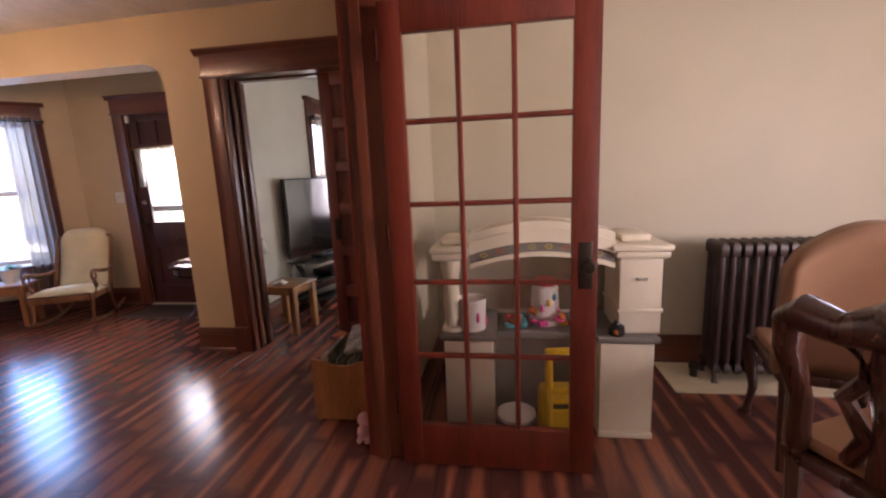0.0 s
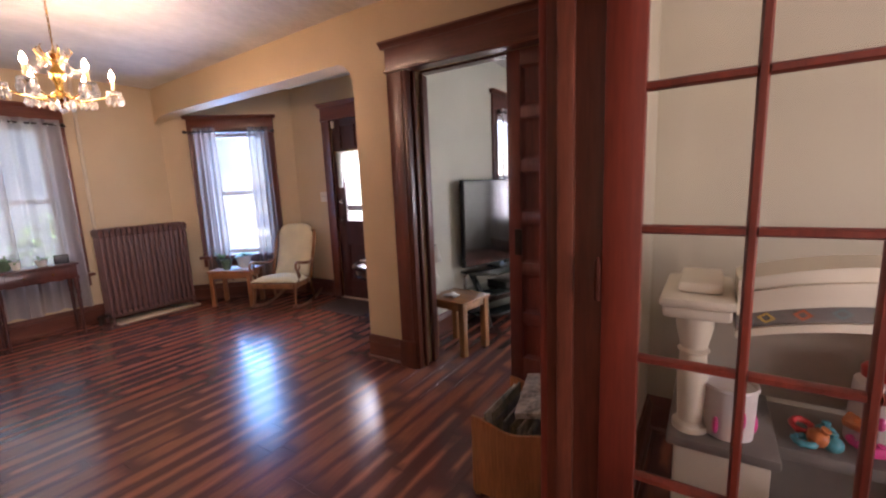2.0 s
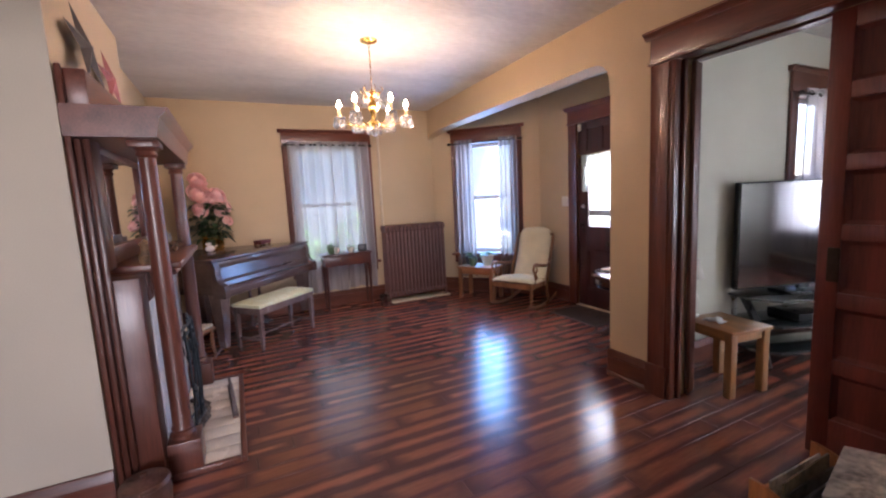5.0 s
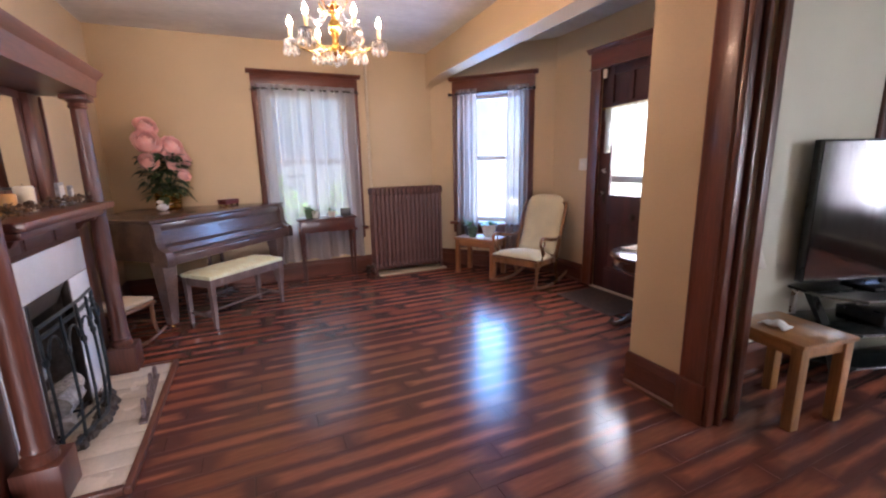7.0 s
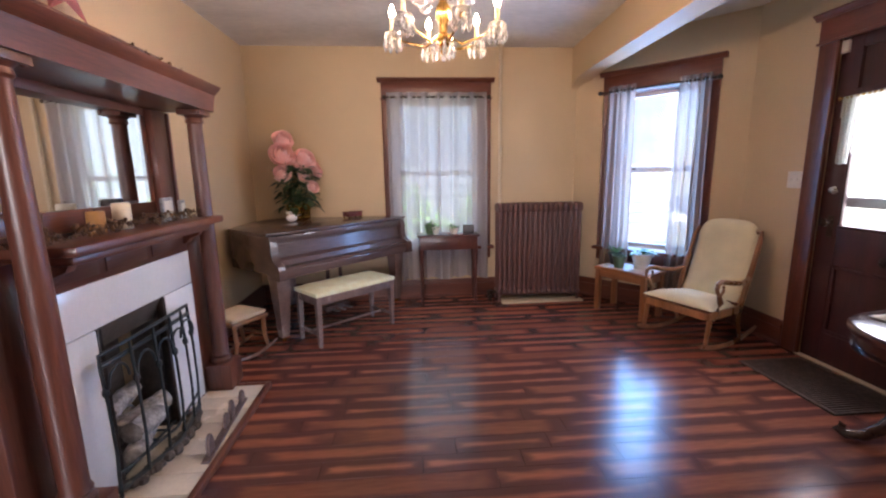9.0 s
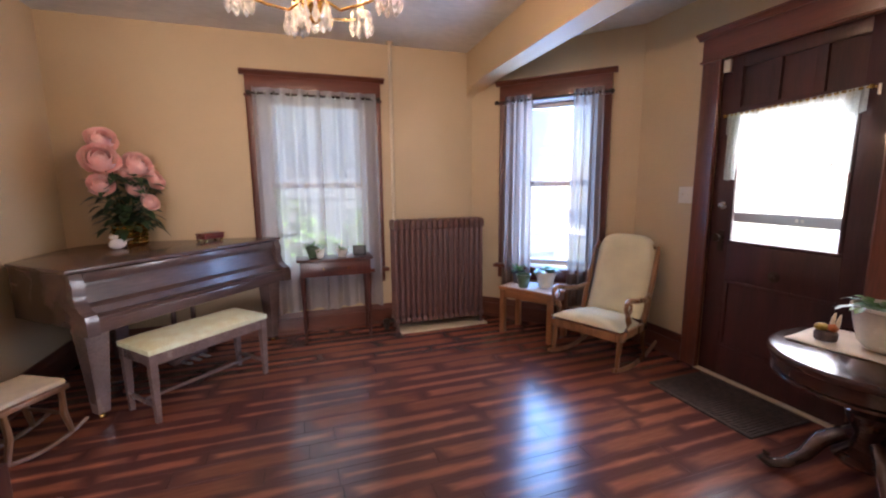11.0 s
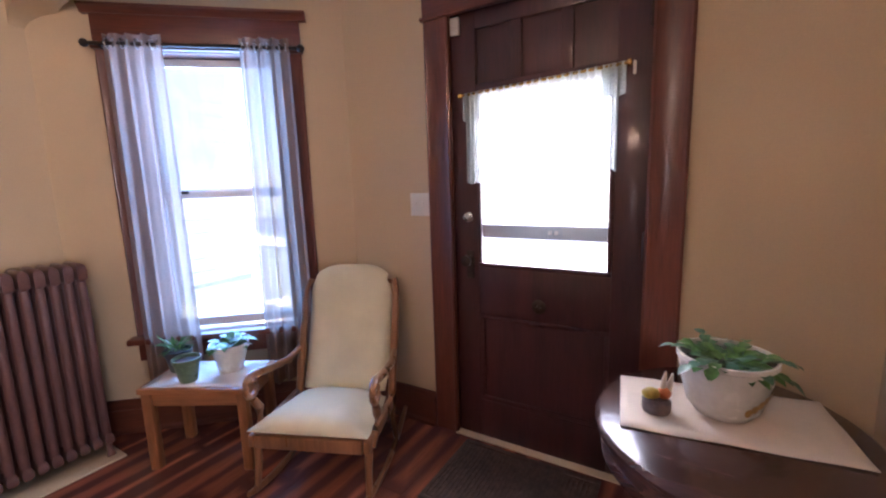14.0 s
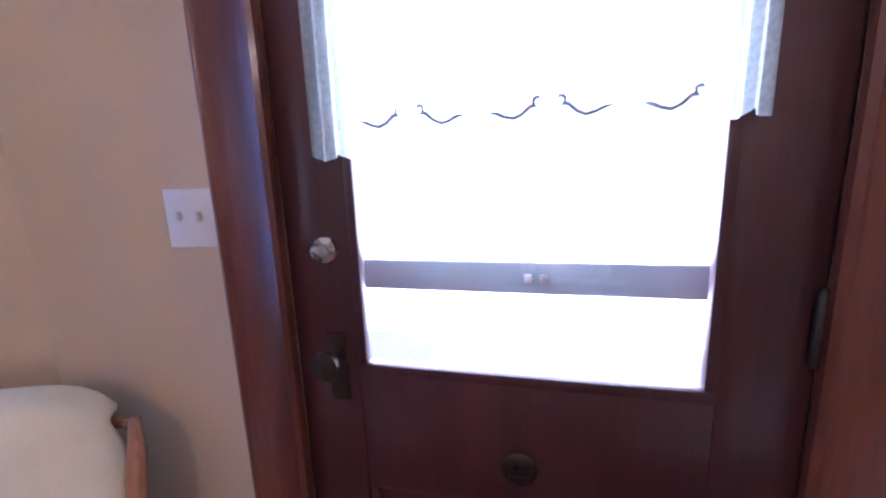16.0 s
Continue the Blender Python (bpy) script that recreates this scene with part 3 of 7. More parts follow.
part("escutcheon", b, M_BRONZE, fd)
for z in (0.25, 1.0, 1.75):
    b = B()
    lathe(b, [(0.008, 0), (0.008, 0.1), (0.004, 0.11), (0, 0.115)], 10, (-0.008, -0.006, z))
    part("hinge", b, M_HINGE, fd)

# pocket door, half out of its slot
M_PKD = wood("pocket_door_wood", (0.185, 0.042, 0.028), 0.42, "z", coat=0.1)
pd = thing("pocket_door", "dark red wooden pocket door with stacked panels, half open", "door", -1.295, Y_B0 + 0.082, 0.006)
PDW, PDH, ST = 0.80, 2.055, 0.083
b = B()
box(b, 0, ST, 0, 0.04, 0, PDH, 0.003)
box(b, PDW - ST, PDW, 0, 0.04, 0, PDH, 0.003)
zb = [0.193, 0.493, 0.811, 1.126, 1.436, 1.745]
zr = [(0, zb[0])] + [(z - 0.072, z) for z in zb[1:]] + [(1.97, PDH)]
part("stiles", b, M_PKD, pd)
for a, c in zr:
    b = B()
    box(b, ST, PDW - ST, 0, 0.04, a, c, 0.003)
    part("rail", b, M_PKD, pd)
for i in range(6):
    z0, z1 = zr[i][1], zr[i + 1][0]
    b = B()
    x0, x1 = ST, PDW - ST
    loft(b, [[(x0, 0.014, z0), (x1, 0.014, z0), (x1, 0.014, z1), (x0, 0.014, z1)],
             [(x0 + 0.02, 0.024, z0 + 0.02), (x1 - 0.02, 0.024, z0 + 0.02), (x1 - 0.02, 0.024, z1 - 0.02), (x0 + 0.02, 0.024, z1 - 0.02)]], cap=False)
    box(b, x0 + 0.02, x1 - 0.02, 0.024, 0.030, z0 + 0.02, z1 - 0.02)
    part("panel", b, M_PKD, pd, smooth=False)
b = B()
box(b, 0.04, 0.085, -0.004, -0.0005, 0.86, 1.02, 0.003)
part("pull_plate", b, M_BRONZE, pd)

# front door
fr = thing("front_door", "dark stained front door with a large glass pane and lace valance", "door", FD0, Y_N + 0.012, 0.008)
DW, DH = FD1 - FD0, FD_Z - 0.012
gx0, gx1, gz0, gz1 = -3.852 - FD0, -3.236 - FD0, 0.900, 1.715
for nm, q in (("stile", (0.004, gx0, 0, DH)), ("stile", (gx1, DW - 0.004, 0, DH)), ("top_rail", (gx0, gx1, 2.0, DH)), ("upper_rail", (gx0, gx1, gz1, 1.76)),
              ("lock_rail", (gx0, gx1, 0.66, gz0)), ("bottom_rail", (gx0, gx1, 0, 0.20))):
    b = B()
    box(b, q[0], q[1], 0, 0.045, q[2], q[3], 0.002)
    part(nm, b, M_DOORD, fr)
b = B()
box(b, gx0, gx1, 0.020, 0.032, 0.20, 0.66)
part("lower_panel", b, M_DOORD, fr)
b = B()
for q in ((gx0, gx1, 0.20, 0.222), (gx0, gx1, 0.638, 0.66), (gx0, gx0 + 0.022, 0.222, 0.638), (gx1 - 0.022, gx1, 0.222, 0.638)):
    box(b, q[0], q[1], 0.004, 0.0198, q[2], q[3], 0.004)
part("panel_moulding", b, M_DOORD, fr)
w3 = (gx1 - gx0 - 2 * 0.05) / 3
for i in range(3):
    x0 = gx0 + i * (w3 + 0.05)
    b = B()
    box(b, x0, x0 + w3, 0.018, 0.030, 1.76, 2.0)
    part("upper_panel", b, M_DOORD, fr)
    if i < 2:
        b = B()
        box(b, x0 + w3, x0 + w3 + 0.05, 0, 0.045, 1.76, 2.0, 0.002)
        part("mullion", b, M_DOORD, fr)
b = B()
for q in ((gx0, gx1, gz0, gz0 + 0.022), (gx0, gx1, gz1 - 0.022, gz1), (gx0, gx0 + 0.02, gz0 + 0.022, gz1 - 0.022), (gx1 - 0.02, gx1, gz0 + 0.022, gz1 - 0.022)):
    box(b, q[0], q[1], -0.006, 0.018, q[2], q[3], 0.005)
part("glazing_bead", b, M_DOORD, fr)
b = B()
box(b, gx0, gx1, 0.020, 0.025, gz0, gz1)
g = part("pane", b, M_GLASS, fr, "large clear glass pane", smooth=False)
g.visible_shadow = False
b = B()
lathe(b, [(0.024, 0), (0.024, 0.008), (0.012, 0.012), (0.012, 0.02), (0.018, 0.026), (0.012, 0.034), (0, 0.035)], 18)
o = part("deadbolt", b, M_STEEL, fr, "round steel deadbolt")
o.matrix_local = pose(-3.90 - FD0, -0.0005, 1.145, 90, 0, 0)
b = B()
lathe(b, [(0.022, 0), (0.022, 0.006), (0.010, 0.010), (0.010, 0.03), (0.026, 0.042), (0.027, 0.056), (0.0, 0.064)], 18)
o = part("knob", b, M_BRONZE, fr, "dark bronze knob")
o.matrix_local = pose(-3.895 - FD0, -0.0005, 0.935, 90, 0, 0)
b = B()
box(b, -3.915 - FD0, -3.875 - FD0, -0.004, -0.0005, 0.84, 0.98, 0.002)
part("lock_plate", b, M_BRONZE, fr)
for z in (0.3, 0.98, 1.86):
    b = B()
    lathe(b, [(0.009, 0), (0.009, 0.11), (0.004, 0.12), (0, 0.122)], 10, (DW - 0.012, -0.010, z))
    part("hinge", b, M_BRONZE, fr)
b = B()
box(b, 0.015, 0.06, -0.02, -0.0005, 1.985, 2.06, 0.004)
part("contact_sensor", b, M_PLATE, fr, "white plastic door sensor")
b = B()
lathe(b, [(0.030, 0), (0.034, 0.004), (0.028, 0.008), (0.012, 0.010), (0.010, 0.016), (0.0, 0.017)], 20)
box(b, -0.016, 0.016, -0.004, 0.004, 0.0165, 0.024, 0.002)
o = part("twist_bell", b, M_BRONZE, fr, "dark bronze twist door bell")
o.matrix_local = pose(-3.545 - FD0, -0.0005, 0.735, 90, 0, 0)
b = B()
box(b, gx1 + 0.055, gx1 + 0.066, -0.012, -0.0005, 1.70, 1.75, 0.003)
part("rod_clip", b, M_PLATE, fr)

fc = thing("front_doorway", "wide dark stained front door casing with a crown", "doorway", 0, Y_N, 0, kind="structure")
for x0, x1 in ((FD0 - 0.125, FD0 + 0.010), (FD1 - 0.010, FD1 + 0.125)):
    casing_board(fc, x0, x1, 0, FD_Z - 0.018)
header_trim(fc, FD0 - 0.125, FD1 + 0.125, FD_Z, FD_Z + 0.175)
for x0, x1 in ((FD0 + 0.0005, FD0 + 0.03), (FD1 - 0.03, FD1 - 0.0005)):
    b = B()
    box(b, x0, x1, 0.062, 0.10, 0.008, FD_Z - 0.0005)
    part("door_stop", b, M_TRIM, fc)
b = B()
box(b, FD0 + 0.031, FD1 - 0.031, 0.062, 0.10, FD_Z - 0.03, FD_Z - 0.0005)
part("door_stop", b, M_TRIM_H, fc)
b = B()
box(b, FD0 + 0.001, FD1 - 0.001, -0.03, 0.19, 0.0005, 0.0075, 0.002)
part("threshold", b, M_CREAM, fc, "worn pale wooden threshold")

# outer storm door with a middle rail
sd = thing("storm_door", "grey aluminium storm door frame with a middle rail outside the front door", "door", 0, Y_N + 0.14, 0.008)
M_ALU = mat("blue_grey_aluminium", (0.30, 0.35, 0.38), 0.4, 0.2, 0.08, 8, 80, 0.05)
for nm, q in (("stile", (FD0 + 0.004, FD0 + 0.0405, 0, DH)), ("stile", (FD1 - 0.0405, FD1 - 0.004, 0, DH)), ("top_rail", (FD0 + 0.041, FD1 - 0.041, DH - 0.1, DH)),
              ("middle_rail", (FD0 + 0.041, FD1 - 0.041, 1.03, 1.098)), ("bottom_rail", (FD0 + 0.041, FD1 - 0.041, 0, 0.2))):
    b = B()
    box(b, q[0], q[1], 0, 0.03, q[2], q[3], 0.006)
    part(nm, b, M_ALU, sd)
for x in (-3.535, -3.505):
    b = B()
    box(b, x - 0.008, x + 0.008, -0.010, -0.0002, 1.056, 1.074, 0.003)
    part("latch", b, M_STEEL, sd)
# lace valance on its rod
va = thing("lace_valance", "white lace valance hanging on a brass rod", "curtain", FD0, Y_N, 0)
b = B()
tube(b, [(gx0 - 0.06, -0.028, 1.715), (gx1 + 0.045, -0.028, 1.745)], 0.006, 8)
part("rod", b, M_BRASS, va, "thin brass rod")
for xx, zz in ((gx0 - 0.06, 1.715), (gx1 + 0.045, 1.745)):
    b = B()
    lathe(b, [(0.0, -0.012), (0.009, -0.010), (0.012, 0), (0.009, 0.010), (0.0, 0.012)], 10, (xx, -0.028, zz))
    box(b, xx - 0.008, xx + 0.008, -0.028, 0.012, zz - 0.006, zz + 0.006)
    part("finial", b, M_BRASS, va)


def lace(u0, u1, drop, waves, seed, thick=1.0):
    t = B()
    nx, nz = 70, 8
    rows = []
    for k in range(nz + 1):
        s = k / nz
        row = []
        for i in range(nx + 1):
            u = i / nx
            x = u0 + (u1 - u0) * u
            zt = 1.722 + (x - gx0 + 0.05) / (gx1 - gx0) * 0.027
            y = -0.030 + 0.008 * math.sin(2 * math.pi * waves * u + seed + 0.8 * s)
            row.append((x, y, zt - drop * s - 0.012 * s * abs(math.sin(math.pi * waves * 0.5 * u))))
        rows.append(row)
    return loft(t, rows, closed=False, cap=False)


M_THREAD = mat("grey_lace_thread", (0.42, 0.42, 0.42), 0.8, 0, 0.1, 30, 90, 0.1)
M_LACE2 = sheer("fine_lace_field", (0.9, 0.9, 0.88), 0.80, 160)
part("gathered_heading", lace(gx0 - 0.05, gx1 + 0.035, 0.115, 22, 1), M_LACE, va)
part("lace_field", lace(gx0 + 0.02, gx1 - 0.03, 0.34, 7, 2), M_LACE2, va)
part("side_drop", lace(gx0 - 0.030, gx0 + 0.040, 0.400, 3, 3), M_LACE, va)
part("side_drop", lace(gx1 - 0.048, gx1 + 0.012, 0.395, 3, 4), M_LACE, va)
for i in range(5):
    b = B()
    cx = gx0 + 0.09 + i * 0.105
    flip = 1 if i % 2 else -1
    pts = [(cx + flip * (0.006 * math.cos(a) - 0.036), -0.031, 1.384 + 0.006 * math.sin(a)) for a in [2.6 - j * 0.8 for j in range(6)]]
    pts += [(cx + flip * (-0.026 + 0.012 * j), -0.031, 1.378 - 0.010 * math.sin(j * 0.9) - 0.003 * j) for j in range(6)]
    tube(b, pts, [0.0014] + [0.0036] * 10 + [0.0012], 5)
    part("scalloped_edge", b, M_THREAD, va)

# light switch
sw = thing("light_switch", "ivory double light switch plate on the wall", "switch", -4.176, Y_N, 1.215)
b = B()
box(b, -0.058, 0.058, -0.007, -0.0008, -0.058, 0.058, 0.003)
part("plate", b, M_PLATE, sw)
for x in (-0.023, 0.023):
    b = B()
    box(b, x - 0.005, x + 0.005, -0.019, -0.0068, -0.004, 0.014, 0.002)
    part("toggle", b, M_PLATE, sw)

# ---- curtains ----
def curtain_set(name, label, m, half, rod_z, panels, drop, mt, seed):
    th = thing(name, label, "curtain")
    th.matrix_world = m
    b = B()
    tube(b, [(-half, -0.085, rod_z), (half, -0.085, rod_z)], 0.009, 10)
    part("rod", b, M_BRONZE, th, "dark bronze curtain rod")
    for s in (-1, 1):
        b = B()
        ball(b, (s * (half + 0.016), -0.085, rod_z), 0.02, 12, 8)
        part("finial", b, M_BRONZE, th)
        b = B()
        tube(b, [(s * (half - 0.05), -0.024, rod_z - 0.005), (s * (half - 0.05), -0.085, rod_z - 0.012)], 0.006, 8)
        part("bracket", b, M_BRONZE, th)
    for i, (a, c, waves, dep, fl, mm) in enumerate(panels):
        b = wavy(B(), (a, -0.085), (c, -0.085), rod_z + 0.045 - drop, rod_z + 0.045, waves, dep, 26 * waves, 12, seed + i, fl, 0.012)
        pn = part("panel", b, mm, th, "thin sheer curtain panel")
        for k in range(waves * 2):
            u = (k + 0.5) / (waves * 2)
            b = B()
            x = a + (c - a) * u
            rr = [(x, -0.085 + 0.021 * math.cos(q), rod_z + 0.021 * math.sin(q)) for q in [j * math.pi / 6 for j in range(13)]]
            tube(b, rr, 0.004, 5)
            part("grommet", b, M_STEEL, pn)
    return th


curtain_set("sheer_curtains", "pale sheer grommet curtains drawn across the window", M_W1, 0.50, 2.035, ((-0.49, 0.025, 4, 0.034, 1.0, M_CURT), (-0.005, 0.49, 4, 0.034, 1.05, M_CURT)), 1.86, M_CURT, 3)
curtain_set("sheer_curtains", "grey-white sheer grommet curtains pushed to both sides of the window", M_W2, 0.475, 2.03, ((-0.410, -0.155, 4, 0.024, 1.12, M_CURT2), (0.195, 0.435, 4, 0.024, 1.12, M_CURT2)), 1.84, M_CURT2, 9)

# ---- radiators ----
def radiator(name, label, x, y, rz, n, pitch, height, depth, mt, tubes=3):
    """Cast iron column radiator; local x along it, centre at the origin."""
    th = thing(name, label, "radiator", x, y, 0, rz)
    proto = None
    for i in range(n):
        cx = (i - (n - 1) / 2) * pitch
        if proto is None:
            t = B()
            dz = depth / tubes
            for k in range(tubes):
                cy = -depth / 2 + dz * (k + 0.5)
                prof = [(0.016, 0.10), (0.020, 0.16), (0.019, height - 0.12), (0.016, height - 0.06)]
                lathe(t, prof, 10, (0, cy, 0))
            for z0, z1 in ((0.075, 0.135), (height - 0.085, height)):
                rings = []
                for w, dd, z in ((0.010, 0.010, z0), (0.018, 0.0, z0 + 0.012), (0.0195, 0.0, z1 - 0.030), (0.016, 0.006, z1 - 0.012), (0.007, 0.020, z1)):
                    a, c = w, depth / 2 - dd
                    rings.append([(-a, -c, z), (a, -c, z), (a, c, z), (-a, c, z)])
                loft(t, rings)
            proto = part("section", t, mt, th, angle=60)
            proto.matrix_local = pose(cx, 0, 0)
        else:
            o = new("section", proto.data)
            o.parent = th
            o.matrix_local = pose(cx, 0, 0)
    for s in (-1, 1):
        for sy in (-1, 1):
            b = B()
            cx, cy = s * (n - 1) / 2 * pitch, sy * (depth / 2 - 0.03)
            tube(b, [(cx, cy, 0.10), (cx, cy + sy * 0.006, 0.05), (cx, cy + sy * 0.016, 0.012)], [0.017, 0.012, 0.020], 8)
            part("foot", b, mt, th)
    b = B()
    cx = -(n - 1) / 2 * pitch
    lathe(b, [(0.022, 0.012), (0.022, 0.06), (0.03, 0.065), (0.03, 0.10), (0.018, 0.11)], 12, (cx - 0.085, 0, 0))
    tube(b, [(cx - 0.085, 0, 0.085), (cx, 0, 0.1)], 0.016, 8)
    part("valve", b, M_BRONZE, th)
    return th


radiator("radiator", "brown painted cast iron column radiator on a pale board", -5.50, 2.835, 90, 17, 0.0505, 1.0, 0.19, M_IRON)
radiator("radiator", "dark brown cast iron column radiator under a bare wall", 1.60, 2.80, 0, 13, 0.060, 0.87, 0.20, M_IRON_D)
b = B()
box(b, -5.62, -5.36, 2.45, 3.28, 0.0005, 0.012, 0.003)
tagged(part("radiator_board", b, M_CREAM), "worn cream painted board under a radiator", "board")
b = B()
box(b, 0.98, 2.0, 2.60, 2.99, 0.0005, 0.012, 0.003)
tagged(part("radiator_board", b, M_CREAM), "worn cream painted board under a radiator", "board")
b = B()
lathe(b, [(0.017, 0.0125), (0.017, Z_C)], 12, (-5.665, 2.475, 0))
lathe(b, [(0.032, Z_C - 0.02), (0.032, Z_C - 0.001)], 14, (-5.665, 2.475, 0))
tagged(part("heating_pipe", b, M_CREAM), "cream painted heating riser pipe beside the window", "pipe")

# ---- fireplace ----
M_TILE = mat("pale_glazed_tile", (0.80, 0.82, 0.84), 0.14, 0, 0.05, 4, 60, 0.03, rvar=0.05, each=0.06)
M_HEARTH = mat("cream_hearth_tile", (0.74, 0.66, 0.54), 0.25, 0, 0.10, 5, 60, 0.05, each=0.08)
M_SOOT = mat("sooty_brick", (0.14, 0.120, 0.105), 0.85, 0, 0.3, 8, 60, 0.5)
M_WROUGHT = mat("wrought_iron", (0.055, 0.068, 0.072), 0.4, 0.6, 0.2, 20, 90, 0.15)
M_LOG = mat("ceramic_log", (0.48, 0.45, 0.42), 0.8, 0, 0.4, 14, 60, 0.6, col2=(0.13, 0.12, 0.11))
mx0, mx1, xc = -3.985, -2.605, -3.295
fp = thing("fireplace_mantel", "tall dark oak fireplace mantel with columns and a mirror", "fireplace", 0, 0, 0)
def fp_box(name, q, m=M_MANT_H, bev=0.004, label=""):
    b = B()
    box(b, *q, bev)
    return part(name, b, m, fp, label)
Y0 = 0.117
for x0, x1 in ((mx0 + 0.03, -3.80), (-2.79, mx1 - 0.03)):
    fp_box("side_pier", (x0, x1, Y0, 0.30, 0, 1.04), M_MANT)
    fp_box("upper_pier", (x0 + 0.02, x1 - 0.005, Y0, 0.20, 1.085, 1.66), M_MANT)
for x0, x1 in ((mx1 - 0.028, mx1 - 0.006), (mx0 + 0.006, mx0 + 0.028)):
    for k in range(3):
        fp_box("edge_moulding", (x0, x1, Y0 + 0.002 + 0.03 * k, Y0 + 0.026 + 0.03 * k, 0, 1.96 if k == 0 else 1.66), M_MANT, 0.008)
fp_box("breast_board", (-3.799, -2.791, Y0, 0.305, 0.90, 1.04), M_MANT_H)
for k in range(3):
    fp_box("breast_panel", (-3.74 + k * 0.31, -3.47 + k * 0.31, 0.3052, 0.312, 0.925, 1.015), M_MANT_H, 0.003)
fp_box("mantel_shelf", (-3.955, -2.835, Y0, 0.450, 1.042, 1.078), M_MANT_H, 0.008)
for x in (-3.78, -2.88):
    b = B()
    extrude_poly(b, [(0.306, 0.94), (0.325, 0.945), (0.345, 0.975), (0.385, 0.985), (0.40, 1.009), (0.306, 1.009)], -0.022, 0.022, 0.003, Matrix.Translation((x, 0, 0)) @ Matrix(((0, 0, 1, 0), (1, 0, 0, 0), (0, 1, 0, 0), (0, 0, 0, 1))))
    part("shelf_bracket", b, M_MANT_H, fp)
fp_box("shelf_moulding", (-3.83, -2.85, 0.306, 0.425, 1.01, 1.041), M_MANT_H, 0.010)
fp_box("mirror_frame", (-3.80, -2.79, Y0, 0.17, 1.085, 1.175), M_MANT_H)
fp_box("mirror_frame", (-3.80, -2.79, Y0, 0.17, 1.625, 1.665), M_MANT_H)
for x0, x1 in ((-3.80, -3.765), (-2.825, -2.79)):
    fp_box("mirror_frame", (x0, x1, Y0, 0.17, 1.1755, 1.6245), M_MANT)
b = B()
box(b, -3.764, -2.826, 0.118, 0.150, 1.176, 1.624)
for v in b.verts:
    v.co.y += (0.016 if v.co.x < -3.3 else -0.018) if v.co.y > 0.14 else 0
part("mirror", b, M_MIRROR, fp, "bevelled mirror glass", smooth=False)
b = B()
prof = [(Y0, 1.666), (0.445, 1.666), (0.45, 1.70), (0.455, 1.73), (0.462, 1.755), (0.490, 1.785), (0.498, 1.80), (Y0, 1.80)]
loft(b, [[(mx0, y, z) for y, z in prof], [(mx1, y, z) for y, z in prof]])
part("cornice", b, M_MANT_H, fp, angle=25)
fp_box("pediment_board", (mx0 + 0.04, mx1 - 0.035, Y0, 0.215, 1.801, 1.95), M_MANT_H, 0.006)
for cx in (-3.895, -2.755):
    fp_box("plinth", (cx - 0.08, cx + 0.08, 0.306, 0.455, 0.031, 0.19), M_MANT, 0.006)
    for nm, z0, z1, r in (("column", 0.191, 1.665, 0.043),):
        b = B()
        h = z1 - z0
        lathe(b, [(r * 1.35, 0), (r * 1.35, 0.02), (r * 1.05, 0.035), (r * 1.2, 0.05), (r, 0.07), (r * 1.02, h * 0.4), (r * 0.86, h - 0.075), (r * 1.08, h - 0.065), (r * 0.95, h - 0.045), (r * 1.25, h - 0.03)], 22, (cx, 0.375, z0))
        box(b, cx - 0.062, cx + 0.062, 0.313, 0.437, z1 - 0.0299, z1, 0.003)
        part(nm, b, M_MANT, fp, "turned wooden column", angle=30)
    for s in (-1, 1):
        b = B()
        pts = [(cx + s * 0.045 + 0.018 * math.cos(a) * (1 - k / 14), 0.418, 1.645 + 0.018 * math.sin(a) * (1 - k / 14)) for k, a in enumerate([j * 0.7 for j in range(12)])]
        tube(b, pts, 0.007, 6)
        part("volute", b, M_MANT, fp)
# tiled surround, one tile each
for x0, x1, z0, z1, nx, nz in ((-3.798, -3.525, 0.031, 0.712, 1, 1), (-3.055, -2.792, 0.031, 0.712, 1, 1), (-3.798, -2.792, 0.714, 0.899, 1, 1)):
    for i in range(nx):
        for k in range(nz):
            b = B()
            dx, dz = (x1 - x0) / nx, (z1 - z0) / nz
            box(b, x0 + i * dx + 0.001, x0 + (i + 1) * dx - 0.001, 0.285, 0.3045, z0 + k * dz + 0.001, z0 + (k + 1) * dz - 0.001, 0.002)
            part("surround_slab", b, M_TILE, fp)
b = B()
box(b, -3.60, -3.524, Y_S + 0.118, 0.284, 0.0, 0.711)
box(b, -3.056, -2.98, Y_S + 0.118, 0.284, 0.0, 0.711)
box(b, -3.798, -2.792, Y0, 0.284, 0.715, 0.899)
box(b, -3.529, -3.051, Y_S + 0.002, 0.05, 0.031, 0.711)
part("firebox", b, M_SOOT, fp, "soot-dark firebox", smooth=False)
b = B()
loft(b, [[(x, 0.2995, 0.712), (x, 0.270, 0.712), (x, 0.225, 0.60), (x, 0.240, 0.60)] for x in (-3.523, -3.057)])
part("hood", b, mat("warm_grey_hood_metal", (0.20, 0.17, 0.14), 0.45, 0.5, 0.2, 8, 60, 0.1), fp, "warm grey sloped metal hood", smooth=False)
for x0, x1 in ((-3.5235, -3.500), (-3.080, -3.0565)):
    fp_box("opening_trim", (x0, x1, 0.272, 0.308, 0.031, 0.711), M_BRONZE, 0.003)
